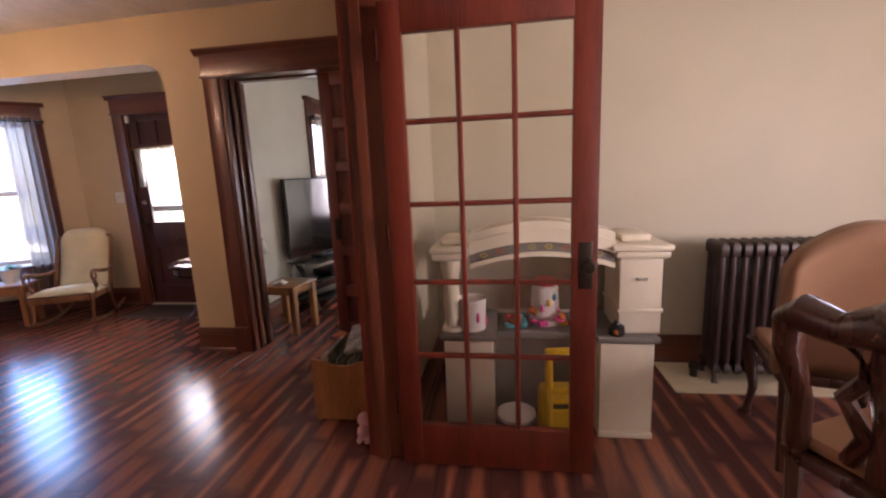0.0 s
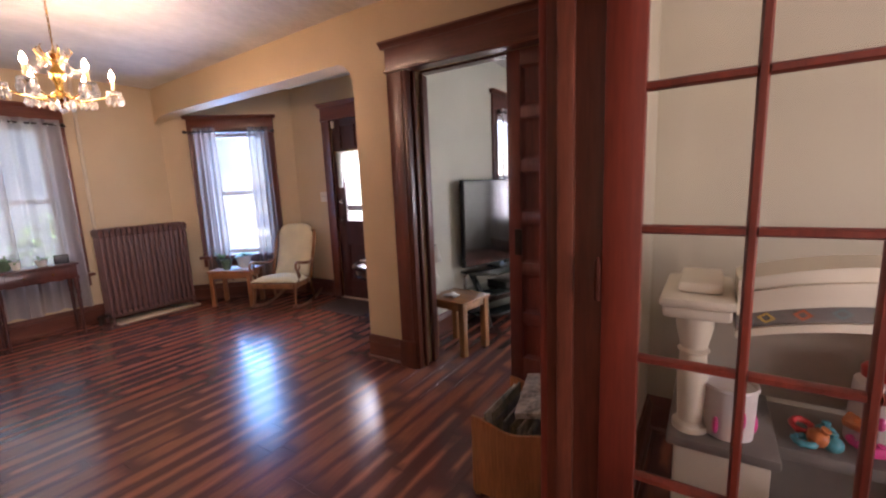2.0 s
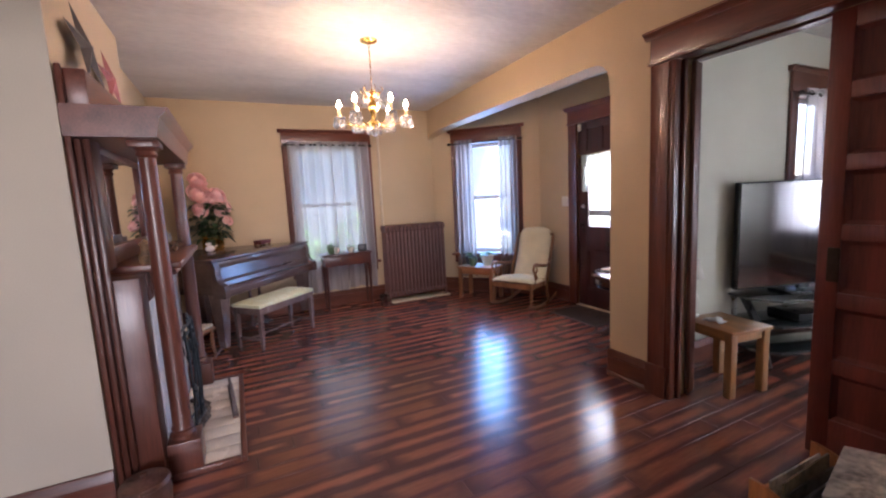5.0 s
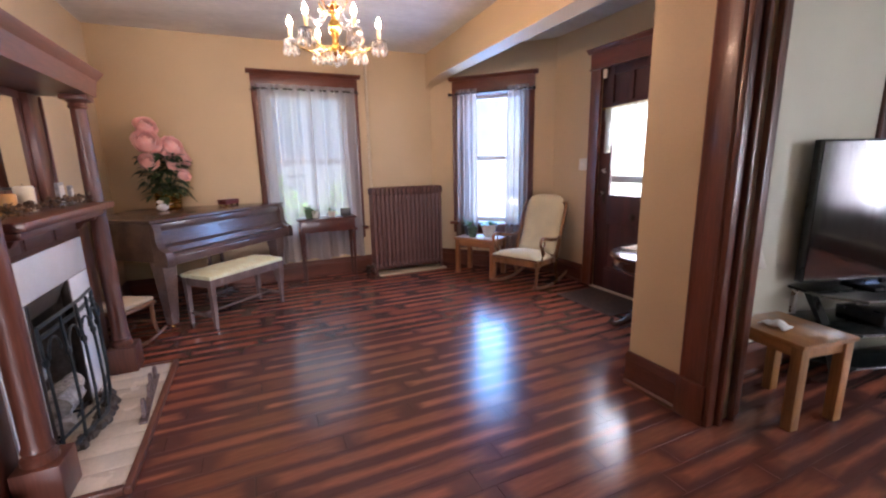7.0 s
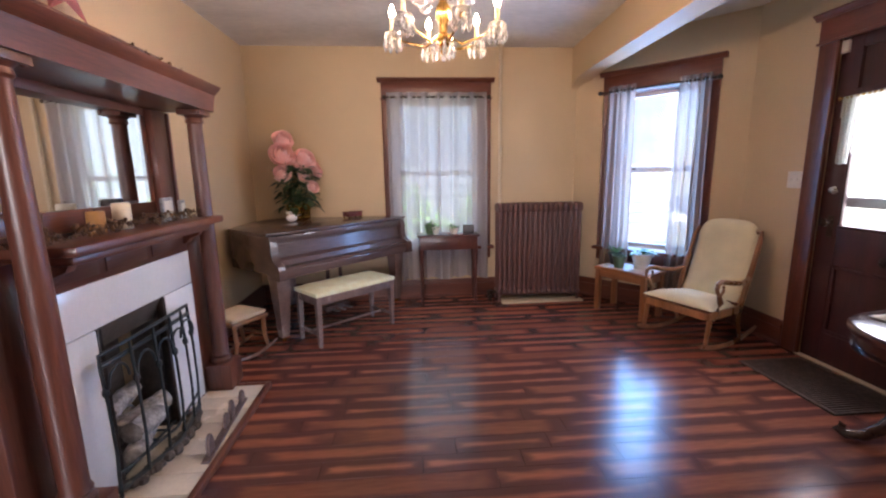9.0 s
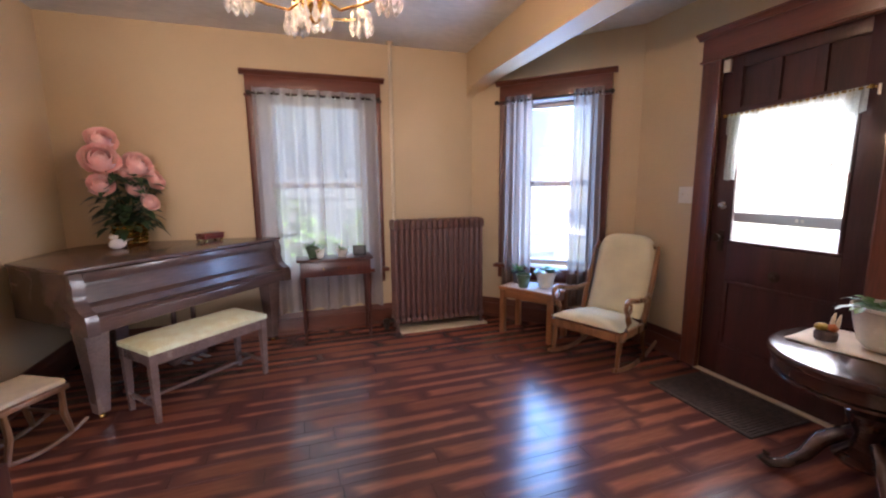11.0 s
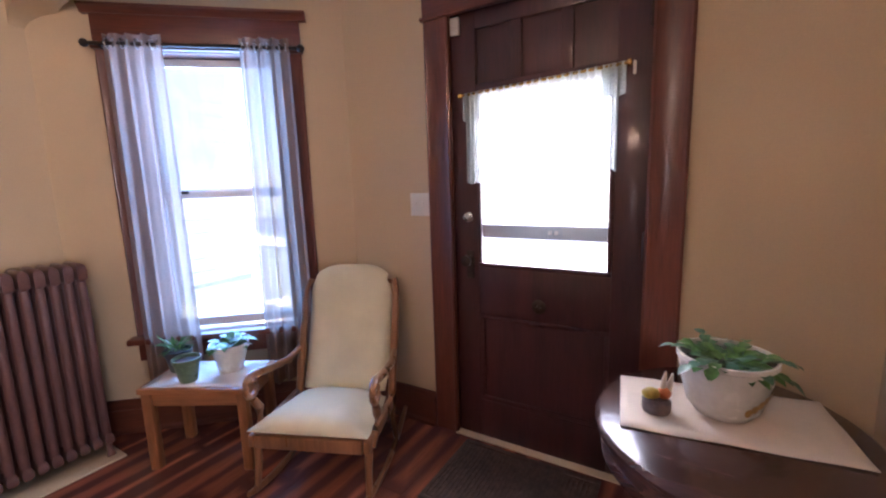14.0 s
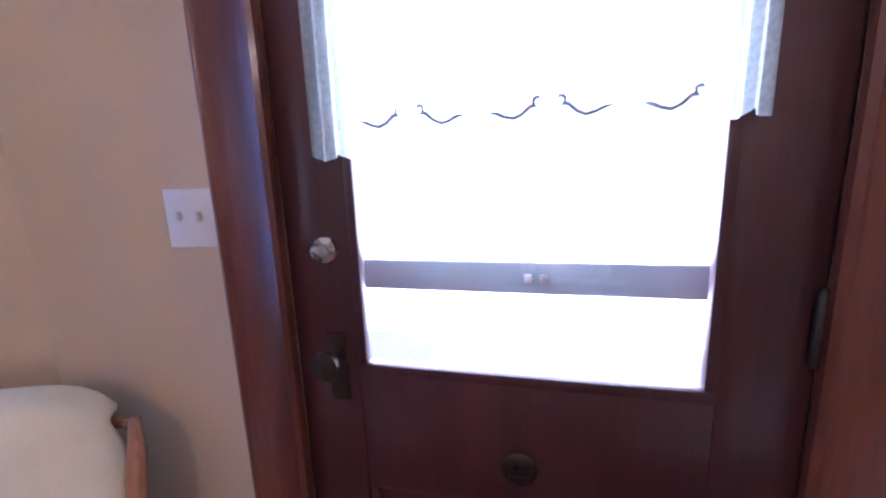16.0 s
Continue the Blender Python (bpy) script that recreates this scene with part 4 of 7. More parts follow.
# hearth with a wooden border
he = thing("hearth", "cream tiled hearth slab with a dark wooden border", "hearth", 0, 0, 0)
for i in range(9):
    b = B()
    x0 = -3.87 + i * 0.13
    box(b, x0 + 0.001, x0 + 0.129, 0.065, 0.3145, 0.012, 0.030, 0.002) if 2 < i < 6 else box(b, x0 + 0.001, x0 + 0.129, 0.306, 0.3145, 0.012, 0.030)
    part("tile", b, M_HEARTH, he)
    b = B()
    box(b, x0 + 0.001, x0 + 0.129, 0.3155, 0.625, 0.004, 0.030, 0.002)
    part("tile", b, M_HEARTH, he)
for q in ((-3.90, -2.67, 0.626, 0.655), (-3.90, -3.871, 0.316, 0.6255), (-2.699, -2.67, 0.316, 0.6255)):
    b = B()
    box(b, q[0], q[1], q[2], q[3], 0.0005, 0.036, 0.005)
    part("border", b, M_MANT_H, he, "dark wooden border strip")
# iron grate with logs
gr = thing("fire_screen", "black wrought iron arched fireplace grate screen", "fire screen", -3.29, 0.36, 0.031)
b = B()
tube(b, [(-0.32, 0, 0.56), (0, 0.05, 0.585), (0.32, 0, 0.56)], 0.010, 8)
part("top_rail", b, M_WROUGHT, gr)
b = B()
tube(b, [(-0.32, 0, 0.03), (0, 0.07, 0.03), (0.32, 0, 0.03)], 0.012, 8)
part("bottom_rail", b, M_WROUGHT, gr)
b = B()
tube(b, [(-0.32, 0, 0.10), (0, 0.06, 0.10), (0.32, 0, 0.10)], 0.007, 8)
part("lower_rail", b, M_WROUGHT, gr)
b = B()
tube(b, [(-0.32, 0, 0.605), (0, 0.05, 0.63), (0.32, 0, 0.605)], 0.008, 8)
part("upper_rail", b, M_WROUGHT, gr)
for i in range(6):
    u = -0.32 + 0.128 * i
    yy = 0.055 * (1 - (u / 0.32) ** 2)
    zt = 0.56 + 0.025 * (1 - abs(u) / 0.32)
    b = B()
    tube(b, [(u, yy, 0.0), (u, yy + 0.010, 0.2), (u, yy + 0.008, 0.40), (u, yy, zt), (u, yy, zt + 0.045)], [0.008, 0.0065, 0.0065, 0.008, 0.006], 6)
    part("bar", b, M_WROUGHT, gr)
    b = B()
    lathe(b, [(0.006, -0.02), (0.013, -0.008), (0.013, 0.008), (0.006, 0.02)], 8, (u, yy + 0.006, 0.455))
    part("collar", b, M_WROUGHT, gr)
    if i < 5:
        cxx = u + 0.064
        y2 = 0.055 * (1 - (cxx / 0.32) ** 2)
        b = B()
        tube(b, [(cxx - 0.060 * math.cos(a), y2, 0.47 + 0.075 * math.sin(a)) for a in [j * math.pi / 8 for j in range(9)]], 0.006, 6)
        part("arch", b, M_WROUGHT, gr)
rnd = random.Random(4)
for i in range(9):
    b = B()
    ln, r = rnd.uniform(0.20, 0.36), rnd.uniform(0.038, 0.055)
    rings = []
    for k in range(7):
        s = k / 6
        rr = r * (0.85 + 0.3 * rnd.random())
        rings.append([((s - 0.5) * ln, rr * math.cos(q) * rnd.uniform(0.85, 1.1), rr * math.sin(q) * rnd.uniform(0.85, 1.1)) for q in [j * math.pi / 4 for j in range(8)]])
    loft(b, rings)
    o = part("log", b, M_LOG, None)
    lvl = i // 4
    o.matrix_world = pose(-3.29 + rnd.uniform(-0.09, 0.09), 0.11 + 0.055 * (i % 4) + 0.02 * lvl, 0.090 + 0.085 * lvl, 0, rnd.uniform(-10, 10), rnd.uniform(-22, 22))
    tagged(o, "charred grey ceramic fireplace log", "log", "logs in the fireplace")
gb = B()
for k in range(6):
    tube(gb, [(-3.50 + 0.08 * k, 0.09, 0.04), (-3.50 + 0.08 * k, 0.29, 0.04)], 0.006, 6)
tube(gb, [(-3.52, 0.09, 0.04), (-3.06, 0.09, 0.04)], 0.008, 6)
tube(gb, [(-3.52, 0.29, 0.04), (-3.06, 0.29, 0.04)], 0.008, 6)
tagged(part("log_grate", gb, M_WROUGHT), "low black iron grate under the logs", "grate")
# ember tray of lava stones in front of the logs
t = B()
for i in range(70):
    r = rnd.uniform(0.012, 0.026)
    s = rnd.random()
    ball(t, (-3.58 + 0.58 * s, 0.355 + rnd.uniform(-0.02, 0.05) + 0.04 * math.sin(math.pi * s), 0.032 + r * 0.6), r, 6, 4, (1.2, 1, 0.8))
tagged(part("lava_stones", t, M_SOOT, smooth=False), "dark lava stones piled before the logs", "stones", kind="stuff")
# little wooden figures on a strip on the hearth
M_FIG = mat("grey_brown_figure", (0.16, 0.11, 0.10), 0.6, 0, 0.3, 30, 90, 0.2)
fg = thing("figure_row", "small row of brown wooden house silhouettes on a base", "ornament", -3.42, 0.585, 0.031, 4)
b = B()
box(b, -0.28, 0.28, -0.018, 0.018, 0, 0.012, 0.003)
part("base", b, M_FIG, fg)
for i, (x, h) in enumerate(((-0.24, 0.075), (-0.08, 0.105), (0.0, 0.08), (0.21, 0.10))):
    b = B()
    extrude_poly(b, [(-0.03, 0.0125), (0.03, 0.0125), (0.03, h * 0.65), (0.012, h), (-0.012, h), (-0.03, h * 0.65)], -0.008, 0.008, 0.002, Matrix.Translation((x, 0, 0)) @ pose(0, 0, 0, 90, 0, 0))
    part("silhouette", b, M_FIG, fg)
# copper pot beside the mantel
M_COPPER = mat("tarnished_copper", (0.22, 0.12, 0.09), 0.35, 0.7, 0.3, 14, 70, 0.2)
cp = thing("copper_pot", "tarnished copper pot with lid and handle on the floor", "pot", -2.46, 0.25, 0)
b = B()
lathe(b, [(0.07, 0.001), (0.092, 0.02), (0.098, 0.10), (0.092, 0.15), (0.1, 0.156), (0.096, 0.16), (0.0, 0.16)], 24)
part("body", b, M_COPPER, cp)
b = B()
lathe(b, [(0.098, 0.161), (0.09, 0.172), (0.03, 0.184), (0.012, 0.19), (0.016, 0.205), (0.0, 0.212)], 24)
part("lid", b, M_COPPER, cp)
b = B()
tube(b, [(0.095, 0, 0.13), (0.13, 0, 0.15), (0.14, 0, 0.17), (0.12, 0, 0.178)], 0.007, 8)
part("handle", b, M_COPPER, cp)

# things on the mantel
M_STAR_D = mat("dark_tin_star", (0.07, 0.06, 0.055), 0.45, 0.6, 0.3, 10, 60, 0.15)
M_STAR_R = mat("faded_red_tin_star", (0.35, 0.10, 0.09), 0.5, 0.3, 0.3, 10, 60, 0.15)
def star(label, x, y, z, r, mt, rz, lean):
    t = B()
    ring = []
    for k in range(10):
        a = math.pi / 2 + k * math.pi / 5
        rr = r if k % 2 == 0 else r * 0.42
        ring.append((rr * math.cos(a), 0, rr * math.sin(a)))
    vs = [t.verts.new(p) for p in ring]
    f, bk = t.verts.new((0, -0.03, 0)), t.verts.new((0, 0.006, 0))
    for k in range(10):
        t.faces.new((vs[k], vs[(k + 1) % 10], f))
        t.faces.new((vs[(k + 1) % 10], vs[k], bk))
    o = part("barn_star", t, mt, smooth=False)
    o.matrix_world = pose(x, y, z + r * 0.80, lean, 0, rz)
    return tagged(o, label, "ornament", "stars on the mantel")
star("large dark tin barn star leaning on the wall", -2.93, 0.165, 1.952, 0.21, M_STAR_D, 178, -10)
star("faded red tin barn star standing on the mantel", -3.36, 0.165, 1.952, 0.165, M_STAR_R, 176, -8)
M_DRY = mat("dried_berry_garland", (0.20, 0.11, 0.05), 0.7, 0, 0.5, 30, 90, 0.3)
def garland(name, label, x0, x1, y, z, n, seed):
    rn = random.Random(seed)
    t = B()
    for i in range(n):
        u = rn.random()
        x = x0 + (x1 - x0) * u
        p = Vector((x, y + rn.uniform(-0.035, 0.035), z + rn.uniform(0.004, 0.03)))
        q = p + Vector((rn.uniform(-0.06, 0.06), rn.uniform(-0.03, 0.03), rn.uniform(0.0, 0.035)))
        tube(t, [p, (p + q) / 2 + Vector((0, 0, 0.012)), q], 0.0022, 4)
        if i % 2 == 0:
            ball(t, q, rn.uniform(0.006, 0.011), 6, 4)
    return tagged(part(name, t, M_DRY), label, "garland", kind="stuff")
garland("dried_garland", "dried brown twig and berry garland on the mantel shelf", -3.9, -2.75, 0.33, 1.078, 170, 1)
garland("dried_garland", "dried twig garland along the mantel top", -3.9, -3.3, 0.36, 1.80, 90, 2)
M_WAX = mat("ivory_wax", (0.80, 0.70, 0.52), 0.5, 0, 0.06, 12, 60, 0.05)
M_AMBER = mat("amber_wax", (0.55, 0.28, 0.08), 0.4, 0, 0.1, 12, 60, 0.05)
for x, h, r, mt, lab in ((-3.36, 0.115, 0.036, M_WAX, "ivory pillar candle on the mantel shelf"), (-3.20, 0.09, 0.032, M_AMBER, "amber candle jar on the mantel shelf")):
    cd = thing("candle", lab, "candle", x, 0.27, 1.079)
    b = B()
    lathe(b, [(r * 0.95, 0), (r, 0.005), (r, h - 0.006), (r * 0.9, h), (r * 0.5, h - 0.008), (0, h - 0.01)], 20)
    part("wax", b, mt, cd)
    b = B()
    tube(b, [(0, 0, h - 0.011), (0.002, 0, h + 0.012)], 0.0015, 5)
    part("wick", b, M_BLACK, cd)
M_BOOK = mat("pale_blue_plaque", (0.42, 0.42, 0.44), 0.5, 0, 0.3, 18, 70, 0.1)
for x, w, h in ((-3.66, 0.13, 0.12), (-3.80, 0.07, 0.10)):
    pl = thing("standing_plaque", "small pale printed plaque standing on the mantel shelf", "ornament", x, 0.30, 1.079, 8)
    b = B()
    box(b, -w / 2, w / 2, -0.008, 0.008, 0, h, 0.003)
    part("board", b, M_BOOK, pl)
    b = B()
    box(b, -w / 2 + 0.012, w / 2 - 0.012, 0.0082, 0.010, 0.02, h - 0.015, 0.001)
    part("print", b, M_PLATE, pl)
b = B()
lathe(b, [(0.03, 0), (0.034, 0.03), (0.02, 0.075), (0.026, 0.10), (0.0, 0.13)], 14)
o = part("figurine", b, M_DRY)
o.location = (-2.88, 0.30, 1.079)
tagged(o, "small brown carved figurine on the mantel shelf", "ornament")

# ---- piano in the corner ----
M_PIANO = mat("piano_walnut", (0.115, 0.070, 0.062), 0.26, 0, 0.25, 6, 90, 0.04, (0.15, 1, 1), coat=0.3, rvar=0.04)
M_PIANO_L = mat("piano_leg_walnut", (0.20, 0.135, 0.12), 0.25, 0, 0.25, 6, 90, 0.04, coat=0.5)
PU = math.degrees(math.atan2(0.98, -1.10))
pn = thing("grand_piano", "closed dark walnut baby grand piano standing across the corner", "piano", -4.47, 0.57, 0, PU)
# local x runs along the keyboard, +y to the back corner (rotated frame)
PL = 1.47
side = [(0.0, 0.10), (PL, 0.10), (PL, 0.20), (1.25, 0.42), (1.08, 0.62), (0.93, 0.86), (0.78, 1.02), (0.6, 1.06), (0.40, 0.98), (0.18, 0.80), (0.0, 0.66)]
b = B()
extrude_poly(b, [(x, y + 0.02) for x, y in side], 0.56, 0.855, 0.004)
part("case", b, M_PIANO, pn)
b = B()
lid = [(-0.015, 0.085), (PL + 0.015, 0.085), (PL + 0.015, 0.20)] + [(x, y + 0.035) for x, y in side[3:-1]] + [(-0.015, 0.67)]
extrude_poly(b, lid, 0.858, 0.882, 0.006)
part("lid", b, M_PIANO, pn)
b = B()
box(b, 0.06, PL - 0.06, -0.004, 0.117, 0.535, 0.605, 0.006)
part("key_slip", b, M_PIANO, pn)
b = B()
prof = [(0.0, 0.607), (0.0, 0.622), (0.05, 0.632), (0.062, 0.668), (0.092, 0.688), (0.118, 0.78), (0.118, 0.607)]
loft(b, [[(0.062, y, z) for y, z in prof], [(PL - 0.062, y, z) for y, z in prof]])
part("fallboard", b, M_PIANO, pn, angle=25)
for x0 in (0.0, PL - 0.06):
    prof = [(-0.015, 0.53), (-0.018, 0.60), (-0.006, 0.64), (0.03, 0.655), (0.062, 0.685), (0.075, 0.74), (0.07, 0.80), (0.09, 0.855), (0.119, 0.855), (0.119, 0.53)]
    b = B()
    loft(b, [[(x0, y, z) for y, z in prof], [(x0 + 0.06, y, z) for y, z in prof]])
    part("key_arm", b, M_PIANO, pn, "curved key arm", angle=50)
b = B()
box(b, 0.065, PL - 0.065, 0.090, 0.118, 0.80, 0.855, 0.004)
part("name_rail", b, M_PIANO, pn)
for x, y in ((0.09, 0.14), (PL - 0.09, 0.14), (0.62, 0.86)):
    b = B()
    rings = []
    for w, z in ((0.030, 0.045), (0.034, 0.10), (0.058, 0.50), (0.062, 0.52), (0.062, 0.5595)):
        rings.append([(x - w, y - w, z), (x + w, y - w, z), (x + w, y + w, z), (x - w, y + w, z)])
    loft(b, rings)
    lg = part("leg", b, M_PIANO_L, pn, smooth=False)
    b = B()
    lathe(b, [(0.012, 0.035), (0.012, 0.0449)], 10, (x, y, 0))
    ball(b, (x, y, 0.018), 0.018, 10, 7)
    part("caster", b, M_BRASS, lg, "brass caster")
ly = B()
for dx in (-0.07, 0.07):
    tube(ly, [(PL / 2 + dx, 0.30, 0.559), (PL / 2 + dx * 1.1, 0.30, 0.12)], 0.016, 8)
box(ly, PL / 2 - 0.13, PL / 2 + 0.13, 0.26, 0.34, 0.075, 0.12, 0.006)
lyre = part("pedal_lyre", ly, M_PIANO, pn)
for k in (-1, 0, 1):
    b = B()
    box(b, PL / 2 + k * 0.07 - 0.014, PL / 2 + k * 0.07 + 0.014, 0.17, 0.26, 0.082, 0.092, 0.003)
    part("pedal", b, M_STEEL, lyre)
# bench
M_SEAT = mat("pale_green_brocade", (0.66, 0.71, 0.52), 0.7, 0, 0.18, 16, 140, 0.15, col2=(0.62, 0.58, 0.34))
BR = math.degrees(math.atan2(0.538, -0.478))
be = thing("piano_bench", "walnut piano bench with a pale green brocade cushion", "bench", -4.445, 0.84, 0, BR)
BL, BD = 0.74, 0.33
for x, y in ((0.02, 0.02), (BL - 0.02, 0.02), (0.02, BD - 0.02), (BL - 0.02, BD - 0.02)):
    b = B()
    rings = [[(x - w, y - w, z), (x + w, y - w, z), (x + w, y + w, z), (x - w, y + w, z)] for w, z in ((0.013, 0.0), (0.021, 0.38), (0.021, 0.40))]
    loft(b, rings)
    part("leg", b, M_PIANO_L, be, smooth=False)
b = B()
for q in ((0.041, BL - 0.041, 0.004, 0.028), (0.041, BL - 0.041, BD - 0.028, BD - 0.004), (0.004, 0.028, 0.041, BD - 0.041), (BL - 0.028, BL - 0.004, 0.041, BD - 0.041)):
    box(b, q[0], q[1], q[2], q[3], 0.335, 0.40, 0.003)
part("apron", b, M_PIANO_L, be)
b = B()
for x in (0.02, BL - 0.02):
    box(b, x - 0.009, x + 0.009, 0.036, BD - 0.036, 0.085, 0.108, 0.003)
box(b, 0.03, BL - 0.03, BD / 2 - 0.009, BD / 2 + 0.009, 0.087, 0.106, 0.003)
part("stretcher", b, M_PIANO_L, be)
b = B()
t = bmesh.new()
n1, n2 = 14, 8
rows = []
for i in range(n1 + 1):
    r = []
    for k in range(n2 + 1):
        u, v = i / n1, k / n2
        e = min(u, 1 - u) * BL, min(v, 1 - v) * BD
        hh = 0.028 + 0.022 * min(1, e[0] / 0.06) ** 0.5 * min(1, e[1] / 0.06) ** 0.5 + 0.002 * math.sin(9 * u) * math.sin(7 * v)
        r.append((u * (BL + 0.01) - 0.005, v * (BD + 0.01) - 0.005, 0.401 + hh))
    rows.append(r)
loft(t, rows, closed=False, cap=False)
merge(b, t)
box(b, -0.005, BL + 0.005, -0.005, BD + 0.005, 0.401, 0.4292)
part("cushion", b, M_SEAT, be, "pale green brocade cushion")

# roses in a brass pot
M_ROSE = mat("pink_rose_petals", (0.95, 0.66, 0.62), 0.6, 0, 0.2, 20, 80, 0.1, col2=(0.92, 0.50, 0.47))
M_LEAF = mat("dark_green_leaves", (0.055, 0.12, 0.042), 0.45, 0, 0.4, 15, 70, 0.1, each=0.2)
def leaf(t, base, d, ln, w, droop=0.25):
    d = Vector(d).normalized()
    s = d.cross(Vector((0, 0, 1)))
    s = s.normalized() if s.length > 0.05 else Vector((1, 0, 0))
    base = Vector(base)
    rings = []
    for u, ww in ((0, 0.1), (0.25, 0.75), (0.5, 1.0), (0.78, 0.65), (1.0, 0.04)):
        c = base + d * ln * u - Vector((0, 0, droop * ln * u * u))
        up = s.cross(d).normalized()
        rings.append([c - s * w * ww / 2 + up * 0.12 * w * ww, c, c + s * w * ww / 2 + up * 0.12 * w * ww])
    loft(t, rings, closed=False, cap=False)
def rose(t, c, r, ax):
    ax = Vector(ax).normalized()
    q = Vector((0, 0, 1)).rotation_difference(ax).to_matrix()
    rn = random.Random(int(1000 * (c[0] + 3 * c[2] + 7)))
    for n, rad, top, flare in ((3, 0.30, 80, 0.0), (4, 0.50, 68, 0.05), (5, 0.72, 50, 0.12), (6, 0.92, 28, 0.22), (6, 1.02, 4, 0.30)):
        for k in range(n):
            a = 2 * math.pi * (k + rn.random() * 0.35) / n + rad * 3
            wid, tip = 1.35 * math.pi / n, top + rn.uniform(-9, 9)
            rows = []
            for i in range(6):
                s = i / 5
                lat = radians(-75 + (tip + 75) * s)
                rr = r * rad * (1 + flare * s ** 4)
                row = []
                for jx in range(6):
                    v = jx / 5 * 2 - 1
                    lon = a + wid * v
                    la = lat - radians(10) * v * v * s
                    row.append(Vector(c) + q @ Vector((rr * math.cos(la) * math.cos(lon), rr * math.cos(la) * math.sin(lon), rr * math.sin(la) + 0.12 * r * (1 - rad))))
                rows.append(row)
            loft(t, rows, closed=False, cap=False)
VX, VY = -5.515, 0.485
vz = 0.883
pot = thing("brass_pot", "ribbed polished brass pot standing on the piano", "pot", VX, VY, vz)
b = B()
prof = [(0.092, 0.0), (0.098, 0.004)]
for k in range(5):
    z = 0.012 + 0.026 * k
    prof += [(0.102 + 0.001 * k, z), (0.110 + 0.001 * k, z + 0.013), (0.102 + 0.001 * k, z + 0.025)]
prof += [(0.116, 0.15), (0.110, 0.15), (0.104, 0.11), (0.0, 0.11)]
lathe(b, prof, 28)
part("body", b, M_BRASS, pot, angle=60)
bq = thing("rose_bouquet", "bouquet of pink roses with dark green leaves in a brass pot", "flowers", VX, VY, vz + 0.112)
heads = [(-0.15, 0.0, 0.66, 0.095), (-0.20, 0.05, 0.52, 0.115), (0.03, 0.07, 0.49, 0.10), (0.16, 0.03, 0.38, 0.082), (0.215, -0.04, 0.37, 0.07), (-0.22, 0.06, 0.34, 0.078), (-0.05, 0.14, 0.31, 0.06), (0.02, 0.17, 0.21, 0.062), (-0.09, 0.12, 0.42, 0.04), (-0.06, -0.10, 0.50, 0.09), (0.10, -0.10, 0.42, 0.08)]
UX, UY = Vector((math.cos(radians(PU)), math.sin(radians(PU)), 0)), Vector((0.665, 0.747, 0))
for hx, hy, hz, r in heads:
    hx, hz, r = hx + 0.035, hz * 0.96, r * 0.80
    p = -UX * hx * -1 + UY * hy
    t = B()
    ax = UY * 0.8 + p * 2.0 + Vector((0, 0, 0.55))
    rose(t, (p.x, p.y, hz), r, ax)
    part("rose", t, M_ROSE, bq, angle=80)
    t = B()
    tube(t, [(p.x * 0.12, p.y * 0.12, 0.0), (p.x * 0.5, p.y * 0.5, hz * 0.5), (p.x, p.y, hz + 0.01)], 0.003, 5)
    part("stem", t, M_LEAF, bq)
rn = random.Random(12)
t = B()
for i in range(230):
    a, h = rn.uniform(0, 2 * math.pi), rn.uniform(0.0, 0.40)
    rad = rn.uniform(0.03, 0.19) * (0.75 + 0.6 * h)
    leaf(t, (rad * math.cos(a), rad * math.sin(a), h), (math.cos(a), math.sin(a), rn.uniform(-0.3, 0.7)), rn.uniform(0.07, 0.125), rn.uniform(0.045, 0.07), rn.uniform(0.1, 0.7))
part("leaves", t, M_LEAF, bq, angle=80)
# small things on the piano
M_MAROON = mat("maroon_lacquer", (0.16, 0.025, 0.025), 0.3, 0, 0.2, 12, 60, 0.03)
bx = thing("jewel_box", "small maroon lacquer box on short feet on the piano", "box", -5.60, 0.98, 0.883, PU)
b = B()
box(b, -0.085, 0.085, -0.05, 0.05, 0.016, 0.046, 0.004)
part("body", b, M_MAROON, bx)
b = B()
box(b, -0.088, 0.088, -0.053, 0.053, 0.0465, 0.062, 0.005)
part("lid", b, M_MAROON, bx)
for sx in (-1, 1):
    for sy in (-1, 1):
        b = B()
        box(b, sx * 0.072 - 0.008, sx * 0.072 + 0.008, sy * 0.038 - 0.008, sy * 0.038 + 0.008, 0, 0.0158)
        part("foot", b, M_BRASS, bx)
M_CRYS = mat("clear_crystal", (0.80, 0.76, 0.74), 0.12, 0, 0.1, 20, 60, 0.05, coat=0.5)
b = B()
ball(b, (0, 0, 0.022), 0.022, 10, 7, (1.6, 0.8, 1))
leaf(b, (0.03, 0, 0.025), (1, 0, 0.6), 0.045, 0.04)
leaf(b, (-0.01, 0, 0.04), (0.1, 0.1, 1), 0.03, 0.04)
o = part("crystal_fish", b, M_CRYS)
o.matrix_world = pose(-5.33, 0.46, 0.883, 0, 0, 130) @ Matrix.Scale(1.6, 4)
tagged(o, "small clear crystal fish ornament on the piano", "ornament")
